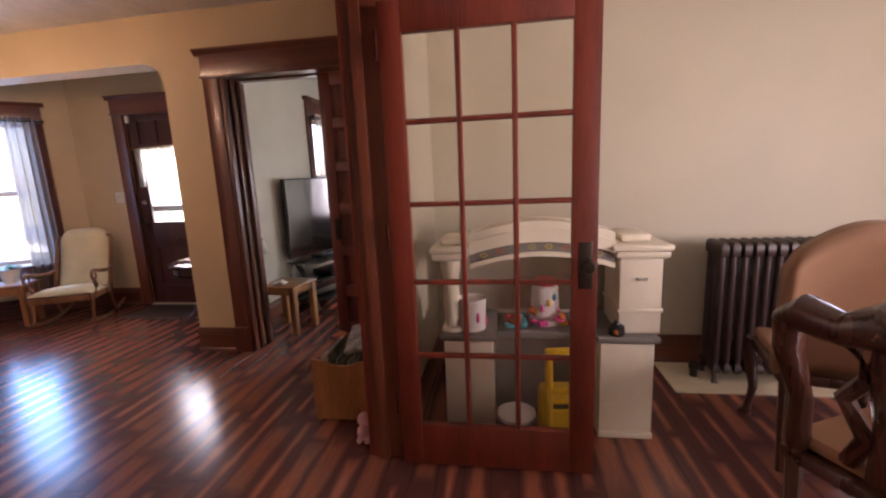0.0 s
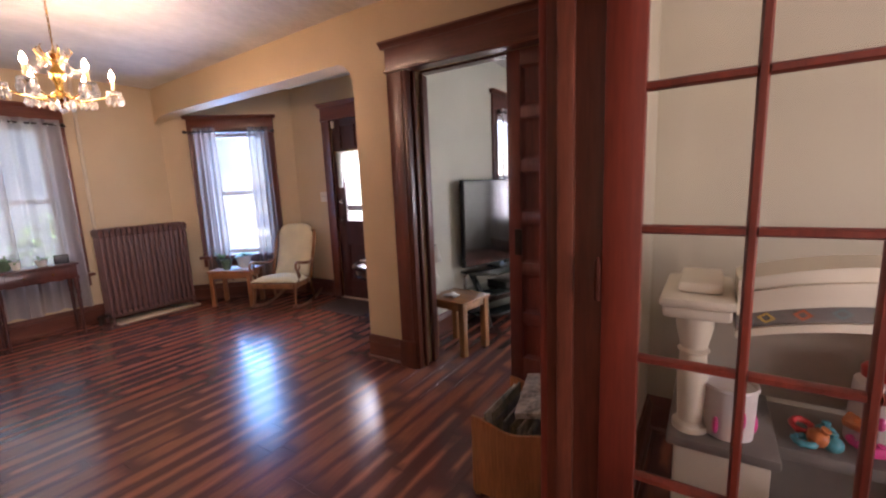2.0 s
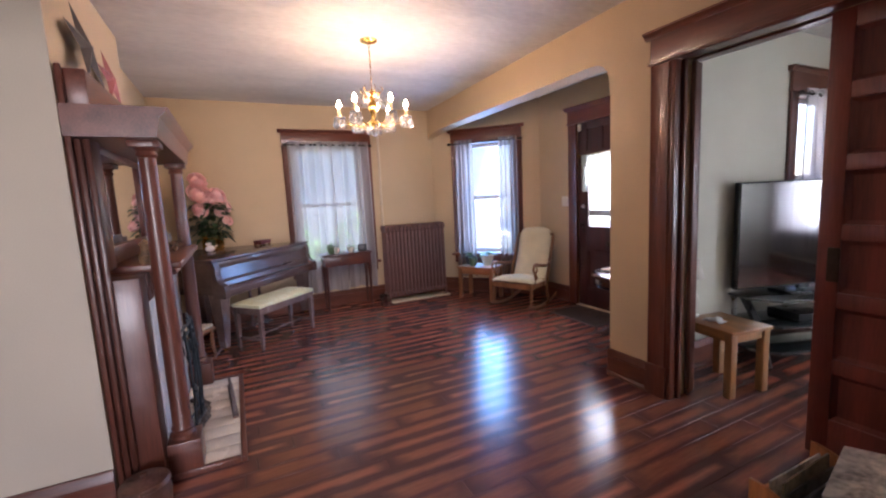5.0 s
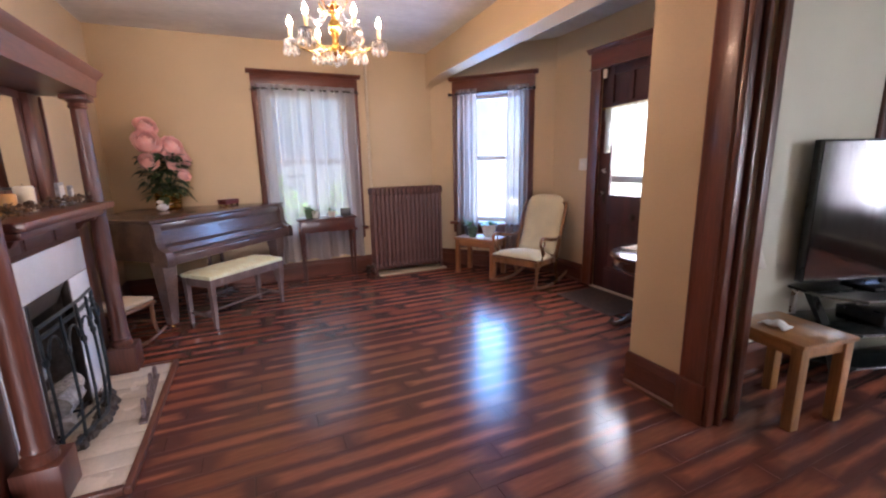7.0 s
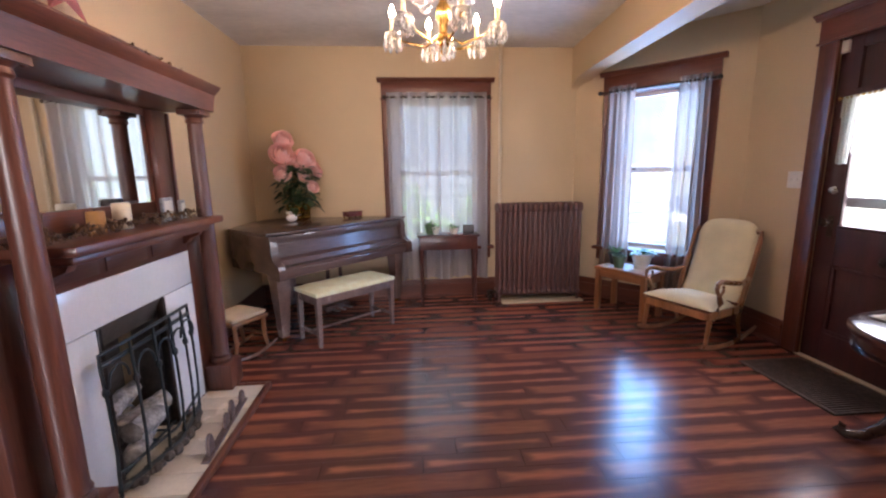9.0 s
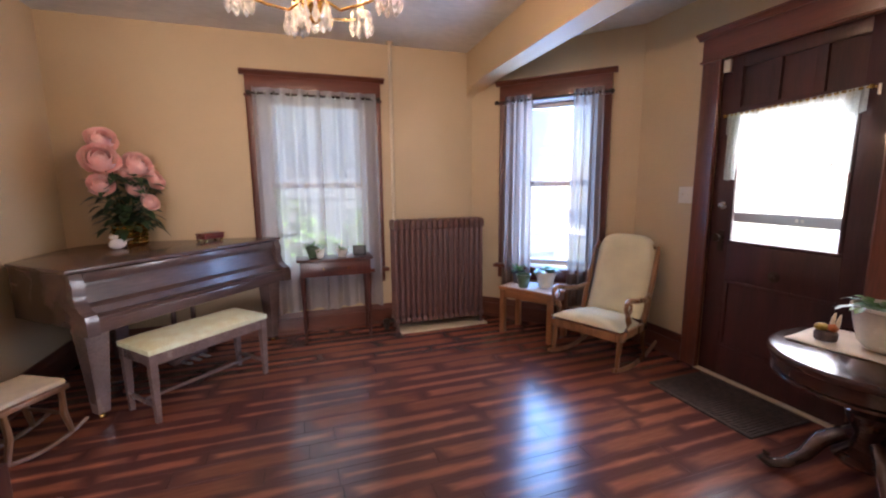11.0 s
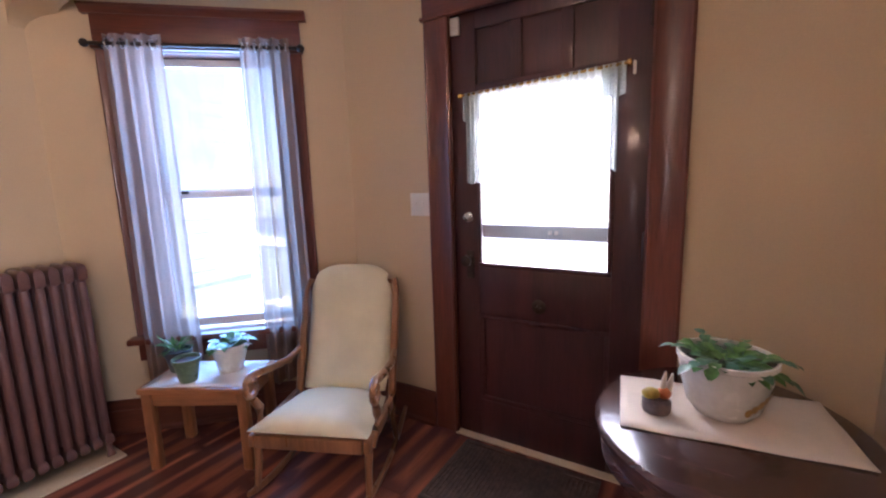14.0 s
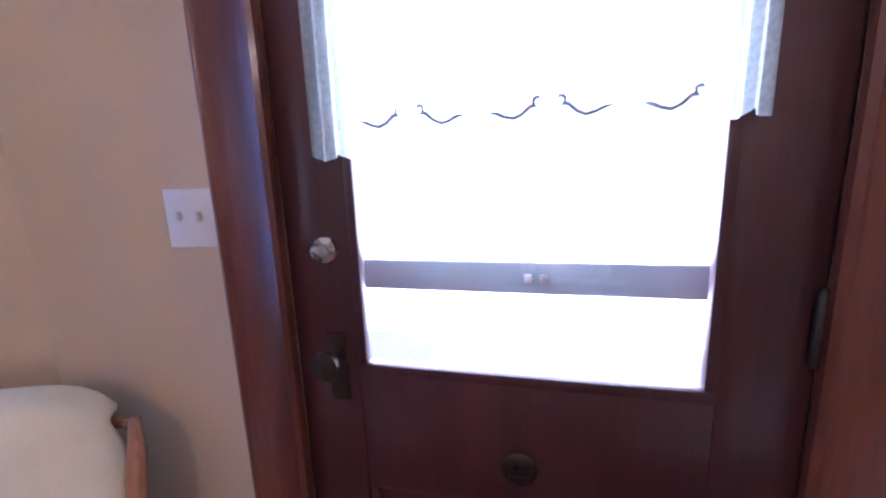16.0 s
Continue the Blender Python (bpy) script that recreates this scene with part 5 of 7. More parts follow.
# low child's chair beside the mantel
M_MAPLE = wood("worn_maple", (0.26, 0.125, 0.06), 0.35, "z")
M_LINEN = mat("cream_linen", (0.66, 0.57, 0.42), 0.85, 0, 0.10, 10, 220, 0.2)
sc = thing("rocking_footstool", "low maple rocking footstool with a cream cushion beside the fireplace", "footstool", -4.42, 0.27, 0, 60)
for x in (-0.13, 0.13):
    b = B()
    pts = [(x, -0.22 + 0.44 * k / 8, 0.012 + 0.05 * ((k - 4) / 4) ** 2) for k in range(9)]
    tube(b, pts, 0.011, 6)
    part("rocker", b, M_MAPLE, sc)
    for y in (-0.13, 0.12):
        b = B()
        tube(b, [(x, y * 1.15, 0.03), (x * 0.97, y * 0.95, 0.15), (x * 0.95, y, 0.27)], [0.012, 0.017, 0.014], 8)
        part("leg", b, M_MAPLE, sc)
b = B()
box(b, -0.15, 0.15, -0.16, 0.15, 0.272, 0.30, 0.010)
part("seat_frame", b, M_MAPLE, sc)
b = B()
box(b, -0.14, 0.14, -0.15, 0.14, 0.3005, 0.332, 0.014)
part("seat_cushion", b, M_LINEN, sc, "cream linen seat")
for y in (-0.13, 0.12):
    b = B()
    tube(b, [(-0.125, y, 0.14), (0, y, 0.145), (0.125, y, 0.14)], [0.008, 0.011, 0.008], 8)
    part("stretcher", b, M_MAPLE, sc)

# ---- console table under the west window ----
M_CONS = wood("dark_console_wood", (0.085, 0.022, 0.014), 0.36, "z", coat=0.15)
ct = thing("console_table", "narrow dark wooden console table before the window", "table", -5.53, 1.92, 0, 90)
b = B()
extrude_poly(b, [(-0.31, 0.12), (-0.31, -0.10), (-0.27, -0.135), (0.27, -0.135), (0.31, -0.10), (0.31, 0.12)], 0.684, 0.706, 0.004)
part("tabletop", b, M_CONS, ct)
b = B()
box(b, -0.285, 0.285, -0.115, -0.095, 0.56, 0.6835, 0.003)
box(b, -0.285, -0.265, -0.0945, 0.11, 0.56, 0.6835, 0.003)
box(b, 0.265, 0.285, -0.0945, 0.11, 0.56, 0.6835, 0.003)
part("apron", b, M_CONS, ct)
b = B()
box(b, -0.22, 0.22, -0.121, -0.1155, 0.585, 0.665, 0.003)
dr = part("drawer_front", b, M_CONS, ct)
for x in (-0.10, 0.10):
    b = B()
    ball(b, (x, -0.13, 0.625), 0.010, 8, 6)
    part("knob", b, M_BRASS, dr)
for x in (-0.268, 0.268):
    for y in (-0.10, 0.09):
        b = B()
        lathe(b, [(0.010, 0), (0.014, 0.04), (0.011, 0.10), (0.017, 0.33), (0.014, 0.40), (0.021, 0.42), (0.016, 0.44), (0.021, 0.46), (0.021, 0.5595)], 12, (x, y, 0))
        part("leg", b, M_CONS, ct)
M_GREENPOT = mat("green_glazed_pot", (0.12, 0.19, 0.11), 0.3, 0, 0.2, 15, 60, 0.05)
M_WHITEPOT = mat("white_glazed_pot", (0.74, 0.70, 0.62), 0.25, 0, 0.06, 15, 60, 0.03)
M_TERRA = mat("terracotta", (0.36, 0.13, 0.07), 0.7, 0, 0.2, 15, 60, 0.1)
M_DARKPOT = mat("charcoal_pot", (0.09, 0.09, 0.10), 0.5, 0, 0.2, 15, 60, 0.1)
M_SOIL = mat("potting_soil", (0.05, 0.035, 0.025), 0.9, 0, 0.4, 60, 160, 0.5)
M_LEAF2 = mat("fresh_green_leaves", (0.11, 0.25, 0.055), 0.4, 0, 0.35, 15, 70, 0.1)
M_LEAF3 = mat("blue_green_leaves", (0.085, 0.20, 0.11), 0.38, 0, 0.35, 15, 70, 0.1)


def potted(name, label, x, y, z, r, h, mt, leaves, mleaf, ln, w, seed, rise=(0.1, 1.0), saucer=False):
    """A flared pot with a rim, soil and a clump of leaves."""
    th = thing(name, label, "plant", x, y, z)
    b = B()
    z0 = 0.012 if saucer else 0.0
    lathe(b, [(r * 0.62, z0), (r * 0.66, z0 + 0.004), (r * 0.94, h * 0.8), (r * 1.04, h * 0.82), (r * 1.06, h), (r * 0.96, h), (r * 0.9, h * 0.86), (0, h * 0.86)], 24)
    part("pot", b, mt, th)
    if saucer:
        b = B()
        lathe(b, [(r * 0.7, 0), (r * 0.95, 0.010), (r * 0.9, 0.0115), (0, 0.0115)], 20)
        part("saucer", b, mt, th)
    b = B()
    lathe(b, [(r * 0.89, h * 0.862), (r * 0.6, h * 0.88), (0, h * 0.885)], 16)
    part("soil", b, M_SOIL, th)
    if leaves:
        rn = random.Random(seed)
        t = B()
        for i in range(leaves):
            a = rn.uniform(0, 2 * math.pi)
            q = rn.uniform(0.1, 0.75) * r
            leaf(t, (q * math.cos(a), q * math.sin(a), h * 0.88 + rn.uniform(0, 0.4) * ln), (math.cos(a), math.sin(a), rn.uniform(*rise)), ln * rn.uniform(0.6, 1.1), w * rn.uniform(0.7, 1.1), rn.uniform(0.1, 0.6))
        part("leaves", t, mleaf, th, angle=80)
    return th


potted("potted_plant", "green glazed pot with a small trailing plant on the console", -5.53, 1.74, 0.707, 0.052, 0.09, M_GREENPOT, 22, M_LEAF2, 0.08, 0.02, 1)
potted("potted_plant", "small white cup with a seedling on the console", -5.48, 1.80, 0.707, 0.038, 0.075, M_WHITEPOT, 8, M_LEAF2, 0.05, 0.02, 2)
potted("potted_plant", "white bowl with terracotta rim and a small succulent", -5.50, 1.98, 0.707, 0.05, 0.06, M_WHITEPOT, 16, M_LEAF2, 0.06, 0.022, 3)
pf = thing("photo_frame", "small dark picture frame standing on the console", "picture frame", -5.52, 2.13, 0.707, 80)
b = B()
box(b, -0.055, 0.055, -0.006, 0.006, 0, 0.085, 0.002)
part("frame", b, M_BLACK, pf)
b = B()
box(b, -0.045, 0.045, -0.0085, -0.0062, 0.01, 0.075, 0.0005)
part("picture", b, M_DARKPOT, pf)

# ---- plant table by the slanted window ----
M_PINE = wood("orange_pine", (0.40, 0.16, 0.06), 0.35, "z")
M_PINE_H = wood("orange_pine_flat", (0.40, 0.16, 0.06), 0.35, "x")
M_CLOTH = mat("white_table_cloth", (0.74, 0.72, 0.70), 0.85, 0, 0.08, 9, 200, 0.25)
pt = thing("plant_table", "small orange pine side table holding potted plants", "table", -5.125, 3.285, 0, 29)
TWD, TDP, TH = 0.50, 0.30, 0.42
b = B()
box(b, -0.01, TWD + 0.01, -0.01, TDP + 0.01, TH - 0.028, TH, 0.005)
part("tabletop", b, M_PINE_H, pt)
b = B()
box(b, 0.045, TWD - 0.045, 0.012, 0.030, TH - 0.095, TH - 0.0285, 0.003)
box(b, 0.045, TWD - 0.045, TDP - 0.030, TDP - 0.012, TH - 0.095, TH - 0.0285, 0.003)
box(b, 0.012, 0.030, 0.045, TDP - 0.045, TH - 0.095, TH - 0.0285, 0.003)
box(b, TWD - 0.030, TWD - 0.012, 0.045, TDP - 0.045, TH - 0.095, TH - 0.0285, 0.003)
part("apron", b, M_PINE_H, pt)
for x in (0.022, TWD - 0.022):
    for y in (0.022, TDP - 0.022):
        b = B()
        box(b, x - 0.022, x + 0.022, y - 0.022, y + 0.022, 0, TH - 0.0285, 0.004)
        part("leg", b, M_PINE, pt)
b = B()
rows = [[(0.01 + (TWD - 0.02) * i / 12, 0.005 + (TDP - 0.015) * k / 8, TH + 0.002 + 0.0012 * math.sin(i * 1.7) * math.cos(k * 2.1)) for k in range(9)] for i in range(13)]
loft(b, rows, closed=False, cap=False)
o = part("table_cloth", b, M_CLOTH)
o.matrix_world = pt.matrix_world.copy()
md = o.modifiers.new("thick", "SOLIDIFY")
md.thickness, md.offset = 0.0016, 1
tagged(o, "thin white cloth lying on the plant table", "cloth")
tx = lambda u, v: tuple(pt.matrix_world @ Vector((u, v, TH + 0.0055)))
potted("potted_plant", "charcoal pot with a feathery green plant by the window", *tx(0.075, 0.185), 0.062, 0.11, M_DARKPOT, 46, M_LEAF2, 0.10, 0.014, 5, (0.3, 1.6))
potted("potted_plant", "green plastic pot with bare soil on the plant table", *tx(0.195, 0.07), 0.060, 0.115, M_GREENPOT, 0, M_LEAF2, 0.05, 0.02, 6)
potted("potted_plant", "large cream pot with bright green leaves by the window", *tx(0.34, 0.19), 0.088, 0.14, M_WHITEPOT, 60, M_LEAF2, 0.075, 0.045, 7, (0.05, 0.8))

# ---- rocking chair ----
M_RWOOD = wood("honey_maple", (0.30, 0.135, 0.055), 0.3, "z", coat=0.4)
M_UPH = mat("cream_upholstery", (0.70, 0.635, 0.435), 0.9, 0, 0.07, 6, 260, 0.2)
rc = thing("rocking_chair", "maple rocking chair with cream upholstered seat and back", "chair", -4.27, 3.52, 0, 22.5)


def cushion(b, pts_w, thick, n=12):
    """A padded strip: rows of (centre y, z, half width, normal) swept along a curve."""
    rows_f, rows_b = [], []
    for y, z, hw, ny, nz in pts_w:
        f, k = [], []
        for i in range(n + 1):
            u = i / n * 2 - 1
            pad = thick * (1 - abs(u) ** 4)
            f.append((u * hw, y + ny * pad, z + nz * pad))
            k.append((u * hw, y - ny * 0.012, z - nz * 0.012))
        rows_f.append(f), rows_b.append(k)
    loft(b, [f + list(reversed(k)) for f, k in zip(rows_f, rows_b)])
    return b


seat = []
for k in range(11):
    s = k / 10
    e = 0.25 + 0.75 * min(1, min(s, 1 - s) / 0.16) ** 0.6
    seat.append((-0.015 + 0.415 * s, 0.325 - 0.045 * s, 0.262 - 0.045 * s, 0, e))
b = cushion(B(), seat, 0.068)
part("seat", b, M_UPH, rc, "cream upholstered seat", angle=70)
back = []
for k in range(19):
    s = min(1, k / 15)
    roll = max(0, k - 15) / 3 * 1.9        # the pad rolls over the top to the back
    y = 0.40 + 0.20 * s + 0.035 * math.sin(s * math.pi * 1.1) + 0.030 * (1 - math.cos(roll))
    z = 0.31 + 0.527 * s + 0.020 * math.sin(roll)
    e = 0.4 + 0.6 * min(1, s / 0.08)
    hw = 0.213 + 0.012 * math.sin(s * 3.1) - 0.05 * max(0, s - 0.90) ** 1.5 * 12
    back.append((y, z, hw, e * -0.93 * math.cos(roll), e * (0.30 + 0.7 * math.sin(roll))))
b = cushion(B(), back, 0.05)
part("backrest", b, M_UPH, rc, "cream upholstered curved back", angle=70)
for s in (-1, 1):
    b = B()
    tube(b, [(s * 0.245, 0.40, 0.26), (s * 0.246, 0.45, 0.42), (s * 0.248, 0.515, 0.60), (s * 0.246, 0.575, 0.78), (s * 0.232, 0.610, 0.832)], [0.016, 0.020, 0.019, 0.017, 0.010], 10, 1.3)
    part("back_post", b, M_RWOOD, rc)
    b = B()
    tube(b, [(s * 0.25, 0.49, 0.50), (s * 0.265, 0.36, 0.475), (s * 0.275, 0.20, 0.50), (s * 0.278, 0.09, 0.525)] +
         [(s * 0.278, 0.075 + 0.052 * math.cos(a) * (1 - 0.035 * k), 0.475 + 0.052 * math.sin(a) * (1 - 0.035 * k)) for k, a in enumerate([1.4 + j * 0.5 for j in range(12)])], [0.015, 0.018, 0.019, 0.019] + [0.018 - 0.0008 * k for k in range(12)], 10)
    part("arm", b, M_RWOOD, rc, "scrolled maple arm")
    b = B()
    tube(b, [(s * 0.276, 0.065, 0.425), (s * 0.27, 0.10, 0.37), (s * 0.262, 0.085, 0.30), (s * 0.256, 0.04, 0.25)], [0.016, 0.021, 0.018, 0.02], 10)
    part("arm_support", b, M_RWOOD, rc)
    b = B()
    box(b, s * 0.252 - 0.014, s * 0.252 + 0.014, -0.01, 0.42, 0.245, 0.30, 0.008)
    part("side_rail", b, M_RWOOD, rc)
    for y0, y1 in ((0.03, 0.0), (0.38, 0.43)):
        b = B()
        tube(b, [(s * 0.25, y0, 0.25), (s * 0.246, y0 + (y1 - y0) * 0.3, 0.16), (s * 0.25, y1, 0.045)], [0.018, 0.016, 0.013], 8)
        part("leg", b, M_RWOOD, rc)
    b = B()
    pts = [(s * 0.25, -0.06 + 0.70 * k / 12, 0.014 + 0.075 * ((k - 5.5) / 6.5) ** 2) for k in range(13)]
    tube(b, pts, [0.010] + [0.013] * 11 + [0.010], 8, 1.3)
    part("rocker", b, M_RWOOD, rc)
b = B()
box(b, -0.236, 0.236, -0.014, 0.014, 0.245, 0.305, 0.008)
part("front_rail", b, M_RWOOD, rc)
b = B()
tube(b, [(-0.230, 0.612, 0.815), (-0.12, 0.645, 0.822), (0, 0.650, 0.825), (0.12, 0.645, 0.822), (0.230, 0.612, 0.815)], 0.011, 8)
part("crest_rail", b, M_RWOOD, rc)

# ---- round table in the foyer ----
M_RT = wood("dark_walnut_table", (0.070, 0.030, 0.022), 0.22, "x", coat=0.6)
rt = thing("round_table", "dark walnut oval pedestal table with scrolled feet", "table", -2.84, 3.855, 0)
ov = lambda a, r: (r * 0.36 * math.cos(a), r * 0.405 * math.sin(a))
b = B()
rings = []
for rr, z in ((0.93, 0.562), (0.985, 0.566), (1.0, 0.576), (0.995, 0.59), (0.965, 0.598), (0.95, 0.60)):
    rings.append([(*ov(2 * math.pi * k / 48, rr), z) for k in range(48)])
loft(b, rings)
part("tabletop", b, M_RT, rt, angle=45)
b = B()
rings = [[(*ov(2 * math.pi * k / 48, rr), z) for k in range(48)] for rr, z in ((0.88, 0.50), (0.91, 0.505), (0.90, 0.5615))]
loft(b, rings)
part("apron", b, M_RT, rt)
b = B()
rings = [[(*ov(2 * math.pi * k / 48, rr), z) for k in range(48)] for rr, z in ((0.92, 0.486), (0.95, 0.49), (0.95, 0.498), (0.92, 0.4998))]
loft(b, rings)
part("apron_bead", b, M_RT, rt)
b = B()
lathe(b, [(0.10, 0.12), (0.115, 0.14), (0.06, 0.19), (0.05, 0.25), (0.085, 0.32), (0.09, 0.35), (0.05, 0.41), (0.06, 0.45), (0.11, 0.47), (0.12, 0.4855)], 24)
part("pedestal", b, M_RT, rt)
for k in range(4):
    a = radians(45 + 90 * k)
    d = Vector((math.cos(a), math.sin(a), 0))
    pts = [d * 0.08 + Vector((0, 0, 0.24)), d * 0.15 + Vector((0, 0, 0.19)), d * 0.20 + Vector((0, 0, 0.10)), d * 0.26 + Vector((0, 0, 0.04)), d * 0.32 + Vector((0, 0, 0.024)), d * 0.355 + Vector((0, 0, 0.045)), d * 0.345 + Vector((0, 0, 0.07)), d * 0.325 + Vector((0, 0, 0.06))]
    b = B()
    tube(b, pts, [0.03, 0.034, 0.030, 0.026, 0.022, 0.018, 0.013, 0.008], 10)
    part("foot", b, M_RT, rt, "scrolled wooden foot")
RZ = 0.6002
run = B()
ca, sa = math.cos(radians(8)), math.sin(radians(8))
rows = []
for i in range(17):
    u = (i / 16 - 0.5) * 0.575
    rows.append([(-2.845 + u * ca - v * sa, 3.90 + u * sa + v * ca, RZ + 0.0035 + 0.0015 * math.sin(i * 0.9 + v * 30)) for v in [(k / 8 - 0.5) * 0.345 for k in range(9)]])
loft(run, rows, closed=False, cap=False)
o = part("table_runner", run, mat("cream_linen_runner", (0.72, 0.62, 0.50), 0.9, 0, 0.07, 8, 240, 0.2))
md = o.modifiers.new("thick", "SOLIDIFY")
md.thickness, md.offset = 0.002, 1
tagged(o, "cream linen runner lying on the oval table", "cloth")
# big white bowl planter with a christmas cactus
pp = thing("potted_plant", "cream bowl planter with a spilling blue-green succulent", "plant", -2.849, 3.908, RZ + 0.0075)
b = B()
lathe(b, [(0.066, 0), (0.074, 0.004), (0.098, 0.035), (0.118, 0.115), (0.126, 0.168), (0.131, 0.172), (0.130, 0.186), (0.122, 0.186), (0.114, 0.15), (0, 0.15)], 32)
pot = part("pot", b, M_WHITEPOT, pp, "cream ceramic bowl with painted leaves")
M_DECAL = mat("painted_leaf_decoration", (0.45, 0.24, 0.05), 0.3, 0, 0.3, 20, 60, 0.0)
for k in range(5):
    b = B()
    a = radians(-60 + 8 * k)
    rr = 0.1185
    cz = 0.055 + 0.012 * k
    ring = [((rr + 0.30 * 0.02 * math.sin(q) * 0 + (cz + 0.014 * math.sin(q) - 0.09) * 0.22) * math.cos(a + 0.10 * math.cos(q)), (rr + (cz + 0.014 * math.sin(q) - 0.09) * 0.22) * math.sin(a + 0.10 * math.cos(q)), cz + 0.014 * math.sin(q)) for q in [j * math.pi / 4 for j in range(8)]]
    b.faces.new([b.verts.new(p) for p in ring])
    part("painted_leaf", b, M_DECAL, pot, smooth=False)
b = B()
lathe(b, [(0.113, 0.151), (0.06, 0.158), (0, 0.16)], 20)
part("soil", b, M_SOIL, pp)
rn = random.Random(21)
for grp in range(2):
    t = B()
    for i in range(30):
        a = rn.uniform(0, 2 * math.pi)
        q = rn.uniform(0.01, 0.075)
        p = Vector((q * math.cos(a), q * math.sin(a), 0.158))
        el = rn.uniform(0.35, 0.9)
        for seg in range(rn.choice((2, 2, 3, 3, 4))):
            d = Vector((math.cos(a), math.sin(a), el))
            leaf(t, p, d, 0.046, 0.034, 0.2)
            p = p + d.normalized() * 0.034
            el -= rn.uniform(0.2, 0.45)
            a += rn.uniform(-0.35, 0.35)
    part("leaves", t, (M_LEAF3, M_LEAF2)[grp], pp, angle=80)
# little ornament candle
oc = thing("animal_ornament", "small painted orange and brown woodland ornament on the runner", "ornament", -3.022, 3.825, RZ + 0.0075, 20)
oc.scale = (1.3, 1.3, 1.3)
M_ORANGE = mat("orange_glaze", (0.60, 0.17, 0.04), 0.4, 0, 0.2, 40, 90, 0.05)
M_YEL = mat("mustard_glaze", (0.50, 0.34, 0.05), 0.4, 0, 0.2, 40, 90, 0.05)
b = B()
lathe(b, [(0.030, 0), (0.032, 0.006), (0.032, 0.026), (0.026, 0.032), (0, 0.033)], 14)
part("base", b, M_FIG, oc)
b = B()
ball(b, (-0.012, 0, 0.042), 0.017, 10, 7, (1.3, 1, 0.8))
part("animal_body", b, M_YEL, oc)
b = B()
ball(b, (0.016, 0, 0.044), 0.016, 10, 7)
part("pumpkin", b, M_ORANGE, oc)
for dx, dz in ((0.012, 0.0), (0.026, -0.004)):
    b = B()
    tube(b, [(dx, 0, 0.05), (dx + 0.003, 0, 0.08 + dz), (dx + 0.006, 0, 0.098 + dz)], [0.007, 0.006, 0.002], 8)
    part("ear", b, M_WAX, oc)
# doormat
dm = thing("doormat", "dark charcoal ribbed doormat in front of the front door", "doormat", -3.57, 3.99, 0)
M_MATT = mat("charcoal_ribbed_mat", (0.085, 0.057, 0.047), 0.9, 0, 0.3, 40, 240, 0.6)
b = B()
box(b, -0.33, 0.33, -0.23, 0.23, 0.0005, 0.006, 0.002)
part("backing", b, M_MATT, dm)
b = B()
for k in range(30):
    x = -0.30 + 0.60 * k / 29
    box(b, x - 0.006, x + 0.006, -0.20, 0.20, 0.0061, 0.0095)
part("ribs", b, M_MATT, dm, smooth=False)
b = B()
for q in ((-0.33, 0.33, -0.23, -0.205), (-0.33, 0.33, 0.205, 0.23), (-0.33, -0.31, -0.2045, 0.2045), (0.31, 0.33, -0.2045, 0.2045)):
    box(b, *q, 0.0061, 0.010, 0.001)
part("border", b, M_MATT, dm)
# dark wooden stand post at the wall's end
sp = thing("wooden_stand", "tall narrow dark wooden stand beside the wall end", "stand", -2.464, 3.335, 0)
b = B()
box(b, 0.004, 0.026, -0.010, 0.02, 0.05, 1.27, 0.006)
part("post", b, M_CONS, sp)
b = B()
box(b, -0.06, 0.035, -0.045, 0.045, 0, 0.0495, 0.010)
part("foot", b, M_CONS, sp)
b = B()
ball(b, (0.008, 0, 1.285), 0.02, 10, 7)
part("finial", b, M_CONS, sp)

# ---- chandelier ----
M_GILT = mat("antique_gilt", (0.62, 0.38, 0.10), 0.25, 1.0, 0.25, 25, 90, 0.05)
M_CANDLE = mat("candle_sleeve", (0.80, 0.62, 0.34), 0.4, 0, 0.05, 20, 60, 0.03)
M_BULB = lamp_mat("lit_bulb", (1.0, 0.68, 0.40), 60)
M_DROP = bpy.data.materials.new("cut_crystal")
M_DROP.use_nodes = True
_p = M_DROP.node_tree.nodes["Principled BSDF"]
_p.inputs["Base Color"].default_value = (0.95, 0.93, 0.90, 1)
_p.inputs["Transmission Weight"].default_value = 0.75
_p.inputs["Roughness"].default_value = 0.06
_p.inputs["IOR"].default_value = 1.5
CX, CY = -3.48, 1.735
ch = thing("chandelier", "lit gilt candle chandelier with hanging crystal drops", "chandelier", CX, CY, 0)
b = B()
lathe(b, [(0.065, Z_C - 0.001), (0.062, Z_C - 0.012), (0.035, Z_C - 0.022), (0.012, Z_C - 0.03), (0.0, Z_C - 0.031)], 24)
part("canopy", b, M_GILT, ch)
b = B()
for k in range(16):
    z = Z_C - 0.032 - 0.0205 * k
    pts = [(0.006 * math.cos(a) * (1 if k % 2 else 0), 0.006 * math.cos(a) * (0 if k % 2 else 1), z - 0.012 + 0.013 * math.sin(a)) for a in [j * math.pi / 4 for j in range(9)]]
    tube(b, pts, 0.0018, 5)
tube(b, [(0.004, 0, Z_C - 0.03), (0.007, 0.003, Z_C - 0.18), (0.003, 0, Z_C - 0.36)], 0.0022, 5)
part("chain", b, M_GILT, ch)
b = B()
